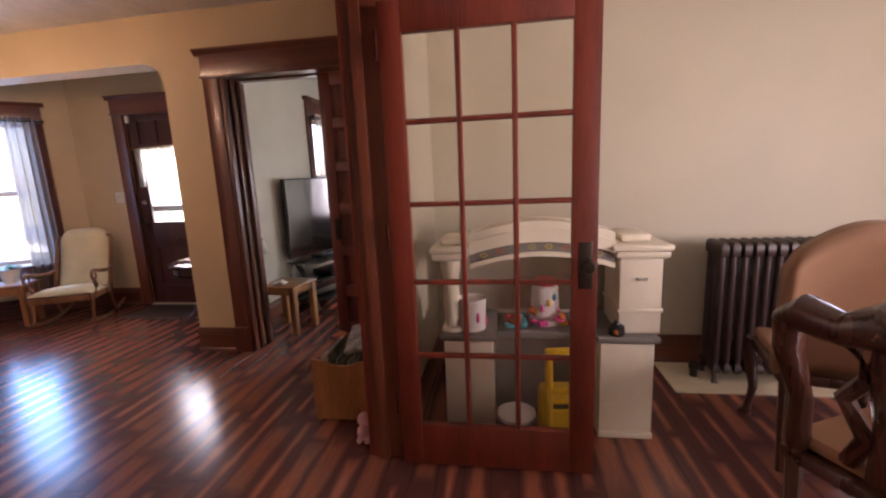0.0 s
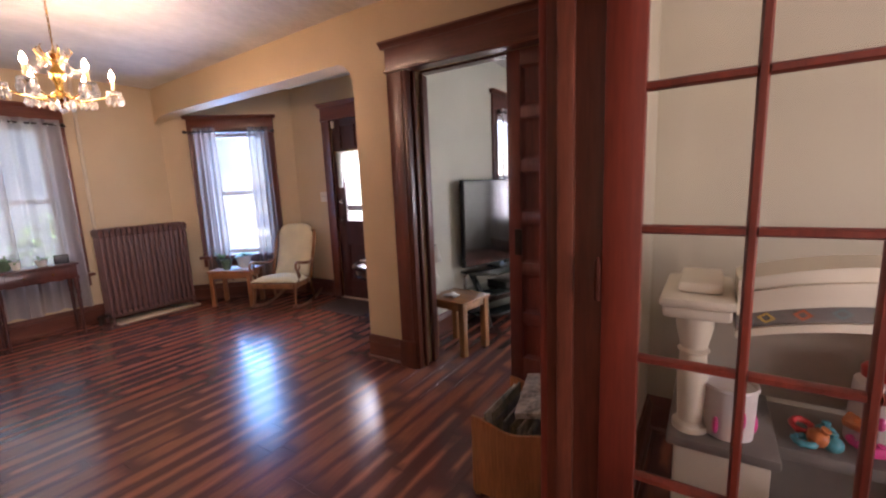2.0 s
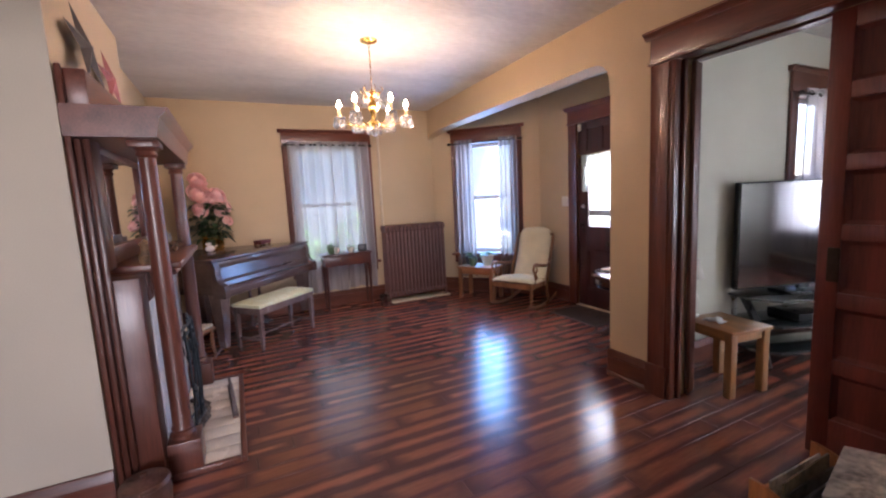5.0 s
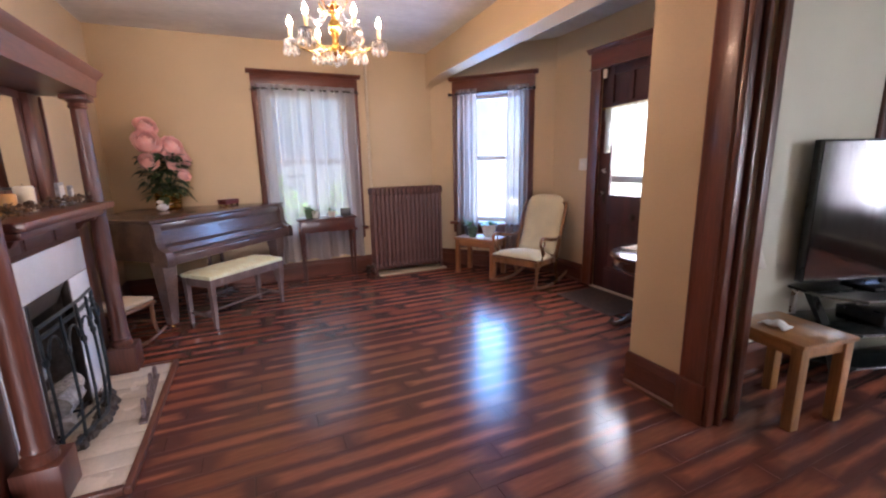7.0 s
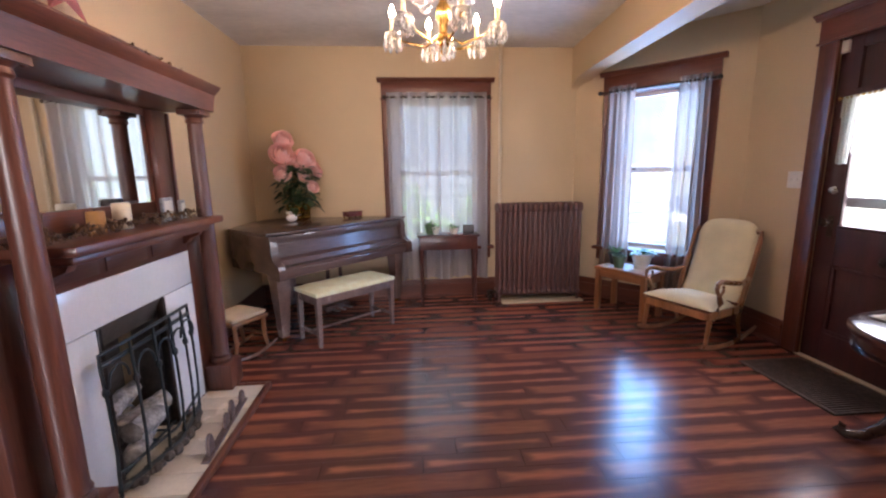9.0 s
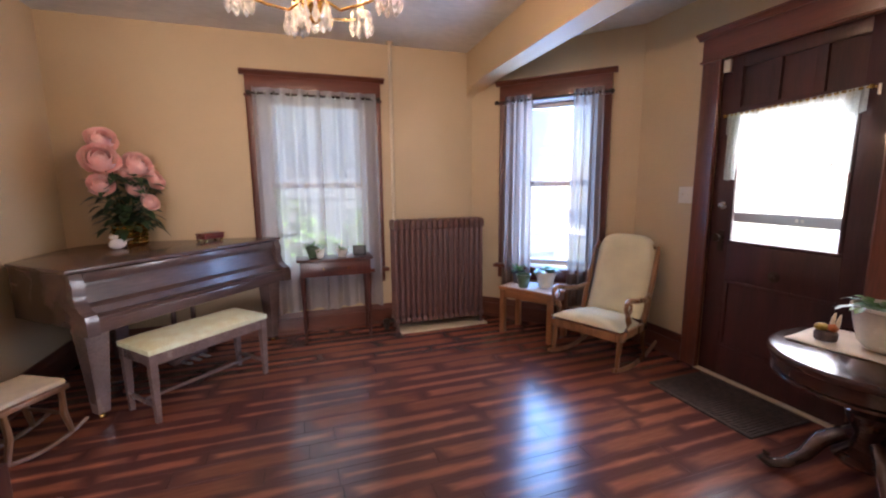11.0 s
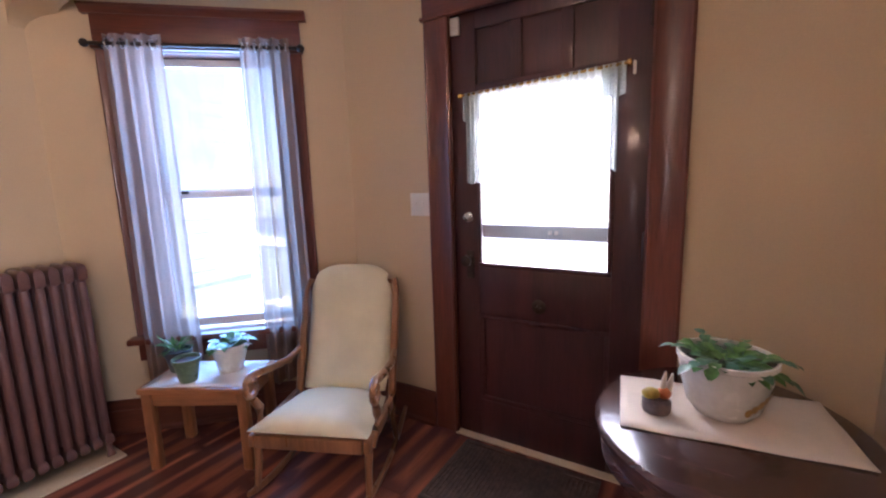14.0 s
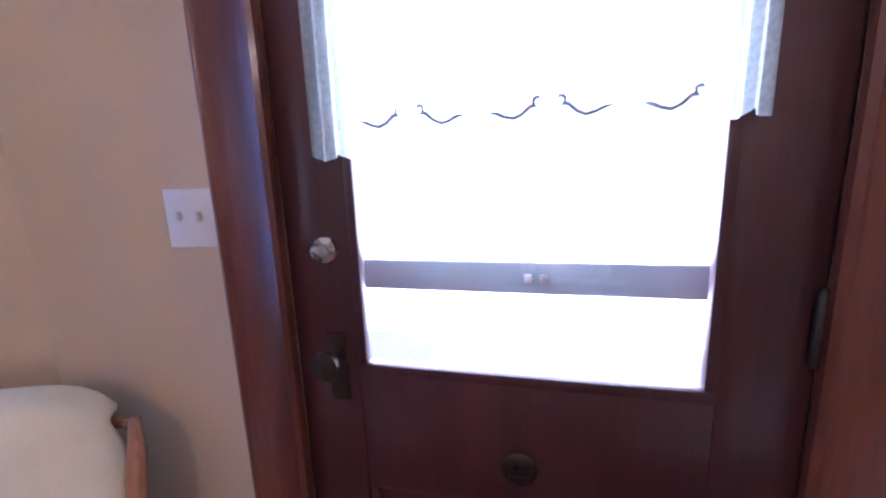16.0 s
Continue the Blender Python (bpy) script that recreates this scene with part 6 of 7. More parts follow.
lathe(b, [(0.0, 1.845), (0.012, 1.85), (0.02, 1.862), (0.012, 1.875), (0.035, 1.89), (0.05, 1.91), (0.04, 1.93), (0.018, 1.945), (0.022, 1.99), (0.034, 2.01), (0.036, 2.05), (0.018, 2.08), (0.014, 2.12), (0.04, 2.145), (0.02, 2.155), (0.006, 2.175), (0, 2.18)], 20)
part("stem", b, M_GILT, ch)


for k in range(6):
    a = radians(60 * k)
    b = B()
    tube(b, [(0.012 * math.cos(a), 0.012 * math.sin(a), 2.10), (0.055 * math.cos(a), 0.055 * math.sin(a), 2.125), (0.085 * math.cos(a), 0.085 * math.sin(a), 2.165), (0.070 * math.cos(a), 0.070 * math.sin(a), 2.185)], [0.005, 0.006, 0.005, 0.003], 6)
    part("crown_leaf", b, M_GILT, ch)


def drop(t, p, s):
    rings = [[(p[0] + r * s * math.cos(a), p[1] + r * s * math.sin(a), p[2] + z * s) for a in [j * math.pi / 3 for j in range(6)]] for r, z in ((0.001, 0.0), (0.006, -0.008), (0.003, -0.014), (0.011, -0.034), (0.007, -0.048), (0.001, -0.056))]
    loft(t, rings)


ARMS = [(radians(13 + 60 * k), 0.25, 1.965) for k in range(6)]
for a, R, z in ARMS:
    d = Vector((math.cos(a), math.sin(a), 0))
    b = B()
    pts = [d * 0.03 + Vector((0, 0, z - 0.04)), d * R * 0.35 + Vector((0, 0, z - 0.075)), d * R * 0.65 + Vector((0, 0, z - 0.055)), d * R * 0.88 + Vector((0, 0, z - 0.035)), d * R + Vector((0, 0, z - 0.012))]
    tube(b, pts, 0.0055, 8)
    arm = part("arm", b, M_GILT, ch)
    c = d * R
    b = B()
    lathe(b, [(0.008, z - 0.014), (0.036, z - 0.006), (0.040, z), (0.034, z - 0.002), (0.0, z - 0.003)], 16, (c.x, c.y, 0))
    part("bobeche", b, M_DROP, arm, "glass drip pan")
    b = B()
    lathe(b, [(0.0105, z - 0.002), (0.0105, z + 0.066), (0.008, z + 0.07)], 12, (c.x, c.y, 0))
    part("candle_sleeve", b, M_CANDLE, arm)
    b = B()
    lathe(b, [(0.007, z + 0.0705), (0.0125, z + 0.082), (0.0140, z + 0.093), (0.008, z + 0.110), (0.001, z + 0.126)], 12, (c.x, c.y, 0))
    part("bulb", b, M_BULB, arm, "glowing flame-shaped bulb")
    for k in range(7):
        q = 2 * math.pi * k / 7 + a
        b = B()
        drop(b, (c.x + 0.037 * math.cos(q), c.y + 0.037 * math.sin(q), z - 0.004), 1.45)
        part("crystal_drop", b, M_DROP, arm, smooth=False)
for k in range(10):
    q = 2 * math.pi * k / 10
    b = B()
    drop(b, (0.05 * math.cos(q), 0.05 * math.sin(q), 1.905), 1.3)
    part("crystal_drop", b, M_DROP, ch, smooth=False)
for k in range(8):
    q = 2 * math.pi * k / 8
    d = Vector((math.cos(q), math.sin(q), 0))
    b = B()
    for j in range(7):
        s = j / 6
        p = d * (0.04 + 0.10 * s) + Vector((0, 0, 2.14 - 0.06 * s - 0.05 * math.sin(math.pi * s)))
        ball(b, p, 0.008, 6, 4)
    part("bead_swag", b, M_DROP, ch, "string of crystal beads", smooth=False)
b = B()
ball(b, (0, 0, 1.832), 0.014, 10, 7)
part("crystal_finial", b, M_DROP, ch)

# ---- television room ----
M_OAK = wood("light_oak", (0.50, 0.235, 0.08), 0.32, "x", coat=0.35)
M_OAKV = wood("light_oak_upright", (0.50, 0.235, 0.08), 0.32, "z", coat=0.35)
et = thing("end_table", "light oak end table with square legs", "table", -1.765, 3.36, 0, -9)
b = B()
box(b, -0.36, 0.012, -0.012, 0.335, 0.412, 0.434, 0.005)
part("tabletop", b, M_OAK, et)
for x in (-0.325, -0.025):
    for y in (0.025, 0.30):
        b = B()
        box(b, x - 0.025, x + 0.025, y - 0.025, y + 0.025, 0, 0.4115, 0.005)
        part("leg", b, M_OAKV, et)
for q in ((-0.30, -0.05, 0.012, 0.030), (-0.30, -0.05, 0.295, 0.313), (-0.338, -0.320, 0.05, 0.275), (-0.030, -0.012, 0.05, 0.275)):
    b = B()
    box(b, *q, 0.355, 0.4115, 0.004)
    part("apron", b, M_OAK, et)
tl = thing("table_lamp", "small table lamp with a white cone shade", "lamp", -2.115, 3.50, 0.435)
b = B()
lathe(b, [(0.05, 0), (0.052, 0.012), (0.03, 0.03), (0.045, 0.08), (0.05, 0.13), (0.03, 0.19), (0.01, 0.22), (0.01, 0.30)], 18)
part("base", b, M_WHITEPOT, tl)
b = B()
lathe(b, [(0.078, 0.27), (0.04, 0.40)], 24, cap=False)
o = part("shade", b, mat("white_lamp_shade", (0.75, 0.72, 0.66), 0.8, 0, 0.05, 9, 120, 0.1), tl)
md = o.modifiers.new("thick", "SOLIDIFY")
md.thickness = 0.002
b = B()
rows = [[(-2.0 + 0.022 * i, 3.44 + 0.03 * k, 0.4355 + (0.018 + 0.010 * math.sin(i * 2 + k)) * (0.3 + 0.7 * math.sin(math.pi * min(1, i / 5)))) for k in range(4)] for i in range(6)]
loft(b, rows, closed=False, cap=False)
o = part("folded_cloth", b, M_CLOTH)
md = o.modifiers.new("thick", "SOLIDIFY")
md.thickness, md.offset = 0.004, 1
o.matrix_world = Matrix.Identity(4)
tagged(o, "crumpled white cloth lying on the end table", "cloth")
tv = thing("television", "large flat television with a glossy dark screen", "television", -1.915, 4.57, 0.50, 72)
b = B()
box(b, -0.60, 0.60, 0.0, 0.045, 0.045, 0.84, 0.006)
part("case", b, M_BLACK, tv)
b = B()
box(b, -0.588, 0.588, -0.004, -0.0005, 0.058, 0.828)
part("screen", b, M_SCREEN, tv, "glossy dark screen", smooth=False)
b = B()
box(b, -0.05, 0.05, 0.012, 0.035, 0.0155, 0.052)
box(b, -0.22, 0.22, -0.09, 0.11, 0.001, 0.015, 0.004)
part("foot", b, M_BLACK, tv)
M_TGLASS = mat("tinted_shelf_glass", (0.03, 0.035, 0.036), 0.05, 0, 0.1, 5, 60, 0.0, coat=1.0, rvar=0.02)
ts = thing("television_stand", "black television stand with three glass shelves", "stand", -1.915, 4.57, 0, 72)
for z in (0.10, 0.29, 0.48):
    b = B()
    extrude_poly(b, [(-0.55, 0.17), (-0.55, -0.08), (-0.42, -0.22), (0.42, -0.22), (0.55, -0.08), (0.55, 0.17)], z, z + 0.018, 0.004)
    part("shelf", b, M_TGLASS, ts, "dark glass shelf")
for s in (-1, 1):
    b = B()
    tube(b, [(s * 0.50, -0.20, 0.012), (s * 0.44, -0.05, 0.27), (s * 0.48, 0.05, 0.479)], [0.028, 0.030, 0.028], 4)
    part("leg", b, M_BLACK, ts)
    b = B()
    tube(b, [(s * 0.48, 0.14, 0.0), (s * 0.48, 0.14, 0.479)], 0.022, 8)
    part("rear_post", b, M_STEEL, ts)
b = B()
box(b, -0.20, 0.20, -0.14, 0.12, 0.309, 0.36, 0.004)
o = part("media_box", b, M_BLACK)
o.matrix_world = ts.matrix_world.copy()
tagged(o, "black media player box on the stand shelf", "electronics")
curtain_set("sheer_curtains", "white sheer curtains on the television room window", pose((TN0 + TN1) / 2, Y_TN, 0, 0, 0, 0), 0.75, 2.16, ((-0.70, 0.0, 6, 0.03, 1.0, M_CURT), (0.0, 0.70, 6, 0.03, 1.0, M_CURT)), 1.95, M_CURT, 15)
curtain_set("sheer_curtains", "white sheer curtain on the narrow television room window", pose(X_T, (TW0 + TW1) / 2, 0, 0, 0, 90), 0.50, 2.02, ((-0.42, 0.42, 6, 0.03, 1.0, M_CURT),), 1.5, M_CURT, 16)

# ---- magazine crate by the wall end ----
M_CRATE = wood("orange_maple_crate", (0.55, 0.22, 0.075), 0.35, "z", coat=0.3)
mc = thing("magazine_crate", "orange maple magazine rack with a wavy top edge", "rack", -0.86, 2.17, 0, 0)
CW, CD2, CHH = 0.19, 0.42, 0.36
def wavy_board(x0, x1, ht, horizontal):
    t = B()
    n = 16
    top = [(x0 + (x1 - x0) * i / n, ht - 0.018 + 0.018 * math.cos(2 * math.pi * i / n)) for i in range(n + 1)]
    poly = [(x0, 0.012)] + [(x1, 0.012)] + list(reversed(top))
    extrude_poly(t, poly, 0, 0.014, 0.002)
    t.transform(pose(0, 0, 0, 90, 0, 0))
    return t
for y in (0.014, CD2):
    t = wavy_board(-CW, CW - 0.05, CHH, True)
    t.transform(Matrix.Translation((0, y, 0)))
    part("end_board", t, M_CRATE, mc)
for x in (-CW + 0.001, CW - 0.064):
    b = B()
    for k in range(5):
        box(b, x, x + 0.012, 0.0145 + 0.078 * k, 0.0145 + 0.078 * k + 0.074, 0.012, CHH - 0.06, 0.002)
    part("side_slats", b, M_CRATE, mc)
b = B()
box(b, -CW + 0.014, CW - 0.066, 0.015, CD2 - 0.015, 0.012, 0.026)
part("bottom", b, M_CRATE, mc)
for x in (-CW + 0.02, CW - 0.07):
    b = B()
    box(b, x - 0.012, x + 0.012, 0.0, CD2, 0, 0.0118, 0.002)
    part("runner", b, M_CRATE, mc)
rn = random.Random(8)
M_MAG = [mat("magazine_%s" % n, c, 0.4, 0, 0.4, 14, 60, 0.05) for n, c in (("slate", (0.24, 0.23, 0.21)), ("cream", (0.66, 0.58, 0.46)), ("olive", (0.26, 0.22, 0.14)))]
for i in range(9):
    b = B()
    box(b, -0.003, 0.004, 0.05, 0.36, 0.03, 0.30 + rn.uniform(0, 0.05), 0.001)
    o = part("magazine", b, M_MAG[i % 3])
    o.matrix_world = pose(-0.86 - 0.15 + 0.03 * i, 2.17, 0.02, 0, rn.uniform(-7, 7), rn.uniform(-3, 3))
    tagged(o, "worn magazine standing in the wooden rack", "magazine", "magazines in the rack")
b = B()
box(b, -0.11, 0.13, -0.15, 0.16, 0, 0.028, 0.004)
o = part("paper_folder", b, M_MAG[1])
o.matrix_world = pose(-0.80, 2.40, 0.392, 6, -9, 10)
tagged(o, "pale paper folder lying across the rack", "papers")
# plush toy by the wall end
M_PINK = mat("pink_plush", (0.72, 0.36, 0.36), 0.9, 0, 0.15, 30, 160, 0.4)
b = B()
ball(b, (0, 0, 0.045), 0.042, 12, 8, (1, 0.9, 1.05))
ball(b, (0.0, 0.0, 0.115), 0.036, 12, 8)
ball(b, (-0.02, -0.03, 0.02), 0.02, 10, 7, (0.8, 1.4, 0.8))
ball(b, (0.02, -0.03, 0.02), 0.02, 10, 7, (0.8, 1.4, 0.8))
o = part("plush_toy", b, M_PINK)
o.location = (-0.715, 2.02, 0.003)
tagged(o, "small pink and white plush toy on the floor", "toy")

# ---- play kitchen and toys behind the french door ----
M_PLAY = mat("cream_moulded_plastic", (0.74, 0.66, 0.52), 0.45, 0, 0.05, 5, 70, 0.05)
M_PLAYG = mat("grey_moulded_plastic", (0.20, 0.18, 0.16), 0.5, 0, 0.15, 8, 90, 0.1)
M_PLAYB = mat("beige_backdrop_plastic", (0.42, 0.36, 0.29), 0.5, 0, 0.08, 5, 70, 0.05)
pk2 = thing("play_kitchen", "cream toy kitchen with an arched tiled canopy", "toy kitchen", 0.19, 2.14, 0)
def pkb(name, q, m=M_PLAY, bev=0.008, label=""):
    b = B()
    box(b, *q, bev)
    return part(name, b, m, pk2, label)
for s in (-1, 1):
    x0, x1 = (0.255, 0.50) if s > 0 else (-0.50, -0.255)
    pkb("base_cabinet", (x0, x1, 0, 0.42, 0.035, 0.495))
    pkb("foot_moulding", (x0 - 0.006, x1 + 0.006, -0.008, 0.425, 0, 0.0345), M_PLAY, 0.01)
    pkb("worktop", (x0 - 0.02, x1 + 0.02, -0.02, 0.43, 0.496, 0.53), M_PLAYG, 0.01, "grey speckled worktop")
    if s > 0:
        pkb("tower", (0.34, 0.53, 0.03, 0.33, 0.5305, 0.90))
        pkb("tower_band", (0.332, 0.538, 0.022, 0.338, 0.635, 0.655), M_PLAY, 0.006)
        pkb("tower_cap", (0.315, 0.555, 0.005, 0.345, 0.9005, 0.935), M_PLAY, 0.012)
        pkb("tower_cap", (0.300, 0.565, -0.008, 0.352, 0.9355, 0.965), M_PLAY, 0.012)
        pkb("tower_top", (0.36, 0.49, 0.08, 0.30, 0.9655, 1.005), M_PLAY, 0.012)
        b = B()
        tube(b, [(0.415, 0.028, 0.80), (0.42, 0.012, 0.80), (0.455, 0.012, 0.80), (0.46, 0.028, 0.80)], 0.006, 8)
        part("tower_handle", b, M_STEEL, pk2)
    else:
        b = B()
        lathe(b, [(0.05, 0.5305), (0.05, 0.55), (0.035, 0.56), (0.042, 0.70), (0.036, 0.78), (0.045, 0.79), (0.036, 0.80), (0.05, 0.86), (0.05, 0.8995)], 18, (-0.46, 0.06, 0))
        part("column", b, M_PLAY, pk2, "moulded plastic column")
        pkb("column_cap", (-0.545, -0.37, -0.008, 0.345, 0.9005, 0.935), M_PLAY, 0.012)
        pkb("column_cap", (-0.555, -0.36, -0.018, 0.352, 0.9355, 0.965), M_PLAY, 0.012)
        pkb("column_top", (-0.51, -0.39, 0.06, 0.30, 0.9655, 1.0), M_PLAY, 0.012)
pkb("middle_counter", (-0.234, 0.234, 0.12, 0.43, 0.46, 0.50), M_PLAYG, 0.008)
pkb("back_panel", (-0.49, 0.52, 0.39, 0.42, 0.5305, 0.93), M_PLAYB, 0.006)
pkb("oven_front", (-0.25, 0.25, 0.20, 0.40, 0.02, 0.4595), M_PLAYG, 0.008)
def arch_band(z0, z1, rise, y0, y1, m, name, x0=-0.36, x1=0.315):
    t = B()
    n = 20
    lo, hi = [], []
    for i in range(n + 1):
        u = i / n
        a = rise * math.sin(math.pi * u) ** 0.9
        x = x0 + (x1 - x0) * u
        lo.append((x, z0 + a)), hi.append((x, z1 + a))
    rings = [[(x, y0, zl), (x, y1, zl), (x, y1, zh), (x, y0, zh)] for (x, zl), (_, zh) in zip(lo, hi)]
    loft(t, rings)
    return part(name, t, m, pk2, angle=30)
arch_band(0.855, 0.877, 0.060, 0.02, 0.20, M_PLAY, "arch_lip")
arch_band(0.877, 0.925, 0.060, 0.035, 0.19, M_PLAYG, "arch_tiles")
arch_band(0.925, 0.985, 0.060, 0.015, 0.22, M_PLAY, "arch_moulding")
arch_band(0.985, 1.022, 0.060, 0.03, 0.22, M_PLAY, "arch_top")
cols = [(0.55, 0.36, 0.08), (0.45, 0.12, 0.05), (0.16, 0.22, 0.22), (0.40, 0.34, 0.14)]
M_DIA = [mat("tile_motif_%d" % i, c, 0.4, 0, 0.1, 20, 60, 0.0) for i, c in enumerate(cols)]
for i in range(8):
    u = 0.10 + 0.8 * i / 7
    x = -0.36 + 0.675 * u
    z = 0.901 + 0.060 * math.sin(math.pi * u) ** 0.9
    b = B()
    ring = [(0.022, 0), (0, 0.016), (-0.022, 0), (0, -0.016)]
    loft(b, [[(x + p * k, 0.0335 - 0.001, z + q * k) for p, q in ring] for k in (1.0, 0.55)], cap=False)
    part("tile_motif", b, M_DIA[i % 4], pk2, smooth=False)

M_PINKP = mat("hot_pink_plastic", (0.70, 0.06, 0.26), 0.35, 0, 0.1, 12, 60, 0.02)
M_REDP = mat("red_plastic", (0.50, 0.03, 0.03), 0.35, 0, 0.1, 12, 60, 0.02)
M_YELP = mat("yellow_plastic", (0.72, 0.44, 0.015), 0.35, 0, 0.08, 12, 60, 0.02)
M_TEAL = mat("teal_plastic", (0.05, 0.28, 0.33), 0.35, 0, 0.1, 12, 60, 0.02)
M_WPL = mat("white_toy_plastic", (0.72, 0.66, 0.62), 0.4, 0, 0.06, 12, 60, 0.02)
M_PURP = mat("lilac_plastic", (0.36, 0.26, 0.42), 0.4, 0, 0.1, 12, 60, 0.02)
tc1 = thing("toy_basket", "white and pink patterned toy bucket on the play kitchen", "toy", -0.17, 2.22, 0.531)
b = B()
lathe(b, [(0.060, 0), (0.066, 0.004), (0.07, 0.15), (0.075, 0.155), (0.072, 0.165), (0.066, 0.15), (0, 0.14)], 24)
part("bucket", b, M_WPL, tc1)
for k in range(6):
    b = B()
    a = 2 * math.pi * k / 6
    ball(b, (0.066 * math.cos(a), 0.066 * math.sin(a), 0.045 + 0.03 * (k % 2)), 0.018, 8, 6, (0.5, 0.9, 1.6))
    part("pink_spot", b, M_PINKP, tc1)
tc2 = thing("toy_jar", "tall white toy jar with a red lid and coloured prints", "toy", 0.21, 2.40, 0.501)
b = B()
lathe(b, [(0.075, 0), (0.08, 0.01), (0.07, 0.20), (0.05, 0.215)], 20)
part("jar", b, M_WPL, tc2)
b = B()
lathe(b, [(0.056, 0.2155), (0.058, 0.24), (0.05, 0.248), (0, 0.25)], 20)
part("lid", b, M_REDP, tc2)
for k in range(5):
    b = B()
    a = radians(-130 + 25 * k)
    ball(b, (0.074 * math.cos(a), 0.074 * math.sin(a), 0.05 + 0.03 * k % 0.11 + 0.02), 0.016, 8, 6, (0.7, 0.7, 1.3))
    part("print", b, (M_TEAL, M_PINKP, M_YELP)[k % 3], tc2)
rn = random.Random(31)
mats = [M_TEAL, M_ORANGE, M_PINKP, M_REDP, M_TEAL, M_ORANGE, M_YELP, M_PINKP, M_WPL, M_PINKP]
for i in range(14):
    x, y = 0.02 + 0.32 * rn.random(), 2.275 + 0.09 * rn.random()
    t = B()
    r = rn.uniform(0.018, 0.034)
    if i % 3 == 0:
        pts = [(r * math.cos(a), r * math.sin(a), 0) for a in [j * math.pi / 7 for j in range(15)]]
        tube(t, pts, r * 0.38, 7)
        for k in range(5):
            a = 2 * math.pi * k / 5
            ball(t, (r * math.cos(a), r * math.sin(a), 0), r * 0.45, 7, 5)
        nm, lab = "toy_ring", "coloured plastic toy ring in the toy pile"
    elif i % 3 == 1:
        ball(t, (0, 0, 0), r, 10, 7, (1, 1, 0.9))
        lathe(t, [(r * 0.3, r * 0.7), (r * 0.45, r * 1.25), (0, r * 1.4)], 8)
        nm, lab = "toy_bottle", "coloured plastic toy bottle in the toy pile"
    else:
        box(t, -r, r, -r * 0.7, r * 0.7, -r * 0.6, r * 0.6, r * 0.2)
        lathe(t, [(r * 0.35, r * 0.6), (r * 0.35, r * 0.85), (0, r * 0.9)], 8)
        nm, lab = "toy_brick", "coloured plastic toy brick in the toy pile"
    o = part(nm, t, mats[i % 10])
    o.matrix_world = pose(x, y, 0.501 + r + rn.uniform(0, 0.05) * (i % 2), rn.uniform(-50, 50) if i % 2 else 0, rn.uniform(-40, 40) if i % 2 else 0, rn.uniform(0, 180))
    tagged(o, lab, "toy", "toys on the play kitchen")
# yellow toy frame chair
yc = thing("toy_chair", "bright yellow plastic toddler chair", "chair", 0.265, 2.11, 0, 6)
YX, YZ = 0.085, 0.50
for x in (-YX, YX):
    b = B()
    tube(b, [(x, -0.12, 0.0), (x, -0.10, 0.25), (x, -0.10, YZ)], 0.019, 8)
    part("back_post", b, M_YELP, yc)
    b = B()
    tube(b, [(x, 0.09, 0.0), (x, 0.07, 0.24)], 0.019, 8)
    part("front_leg", b, M_YELP, yc)
for z0, z1 in ((YZ - 0.02, YZ + 0.022), (0.30, 0.335)):
    b = B()
    box(b, -YX - 0.018, YX + 0.018, -0.118, -0.084, z0, z1, 0.010)
    part("back_rail", b, M_YELP, yc)
b = B()
box(b, -YX - 0.01, YX + 0.01, -0.09, 0.09, 0.235, 0.262, 0.010)
part("seat", b, M_YELP, yc)
b = B()
box(b, -YX + 0.005, YX - 0.005, -0.106, -0.094, 0.0, 0.22, 0.008)
part("lower_panel", b, M_YELP, yc)
ws = thing("toy_stool", "round white plastic toy drum on the floor", "toy", 0.045, 2.10, 0)
b = B()
lathe(b, [(0.085, 0.0), (0.092, 0.01), (0.088, 0.12), (0.095, 0.128), (0.095, 0.142), (0.08, 0.148), (0, 0.148)], 28)
part("drum", b, M_WPL, ws)
b = B()
lathe(b, [(0.09, 0.1), (0.0975, 0.104), (0.0975, 0.116), (0.09, 0.12)], 28)
part("band", b, M_PURP, ws)
kb = thing("toy_kettle", "black toy kettle with an orange spot on the worktop", "toy", 0.52, 2.16, 0.531)
b = B()
lathe(b, [(0.035, 0), (0.04, 0.01), (0.034, 0.045), (0.016, 0.055), (0.012, 0.065), (0, 0.07)], 16)
part("body", b, M_BLACK, kb)
b = B()
ball(b, (-0.012, -0.036, 0.022), 0.012, 8, 6)
part("spot", b, M_ORANGE, kb)

# ---- dining chairs and table ----
M_CHW = wood("carved_dark_mahogany", (0.075, 0.026, 0.016), 0.28, "z", coat=0.4)
M_CAMEL = mat("camel_leather", (0.31, 0.160, 0.088), 0.42, 0, 0.10, 5, 130, 0.15)


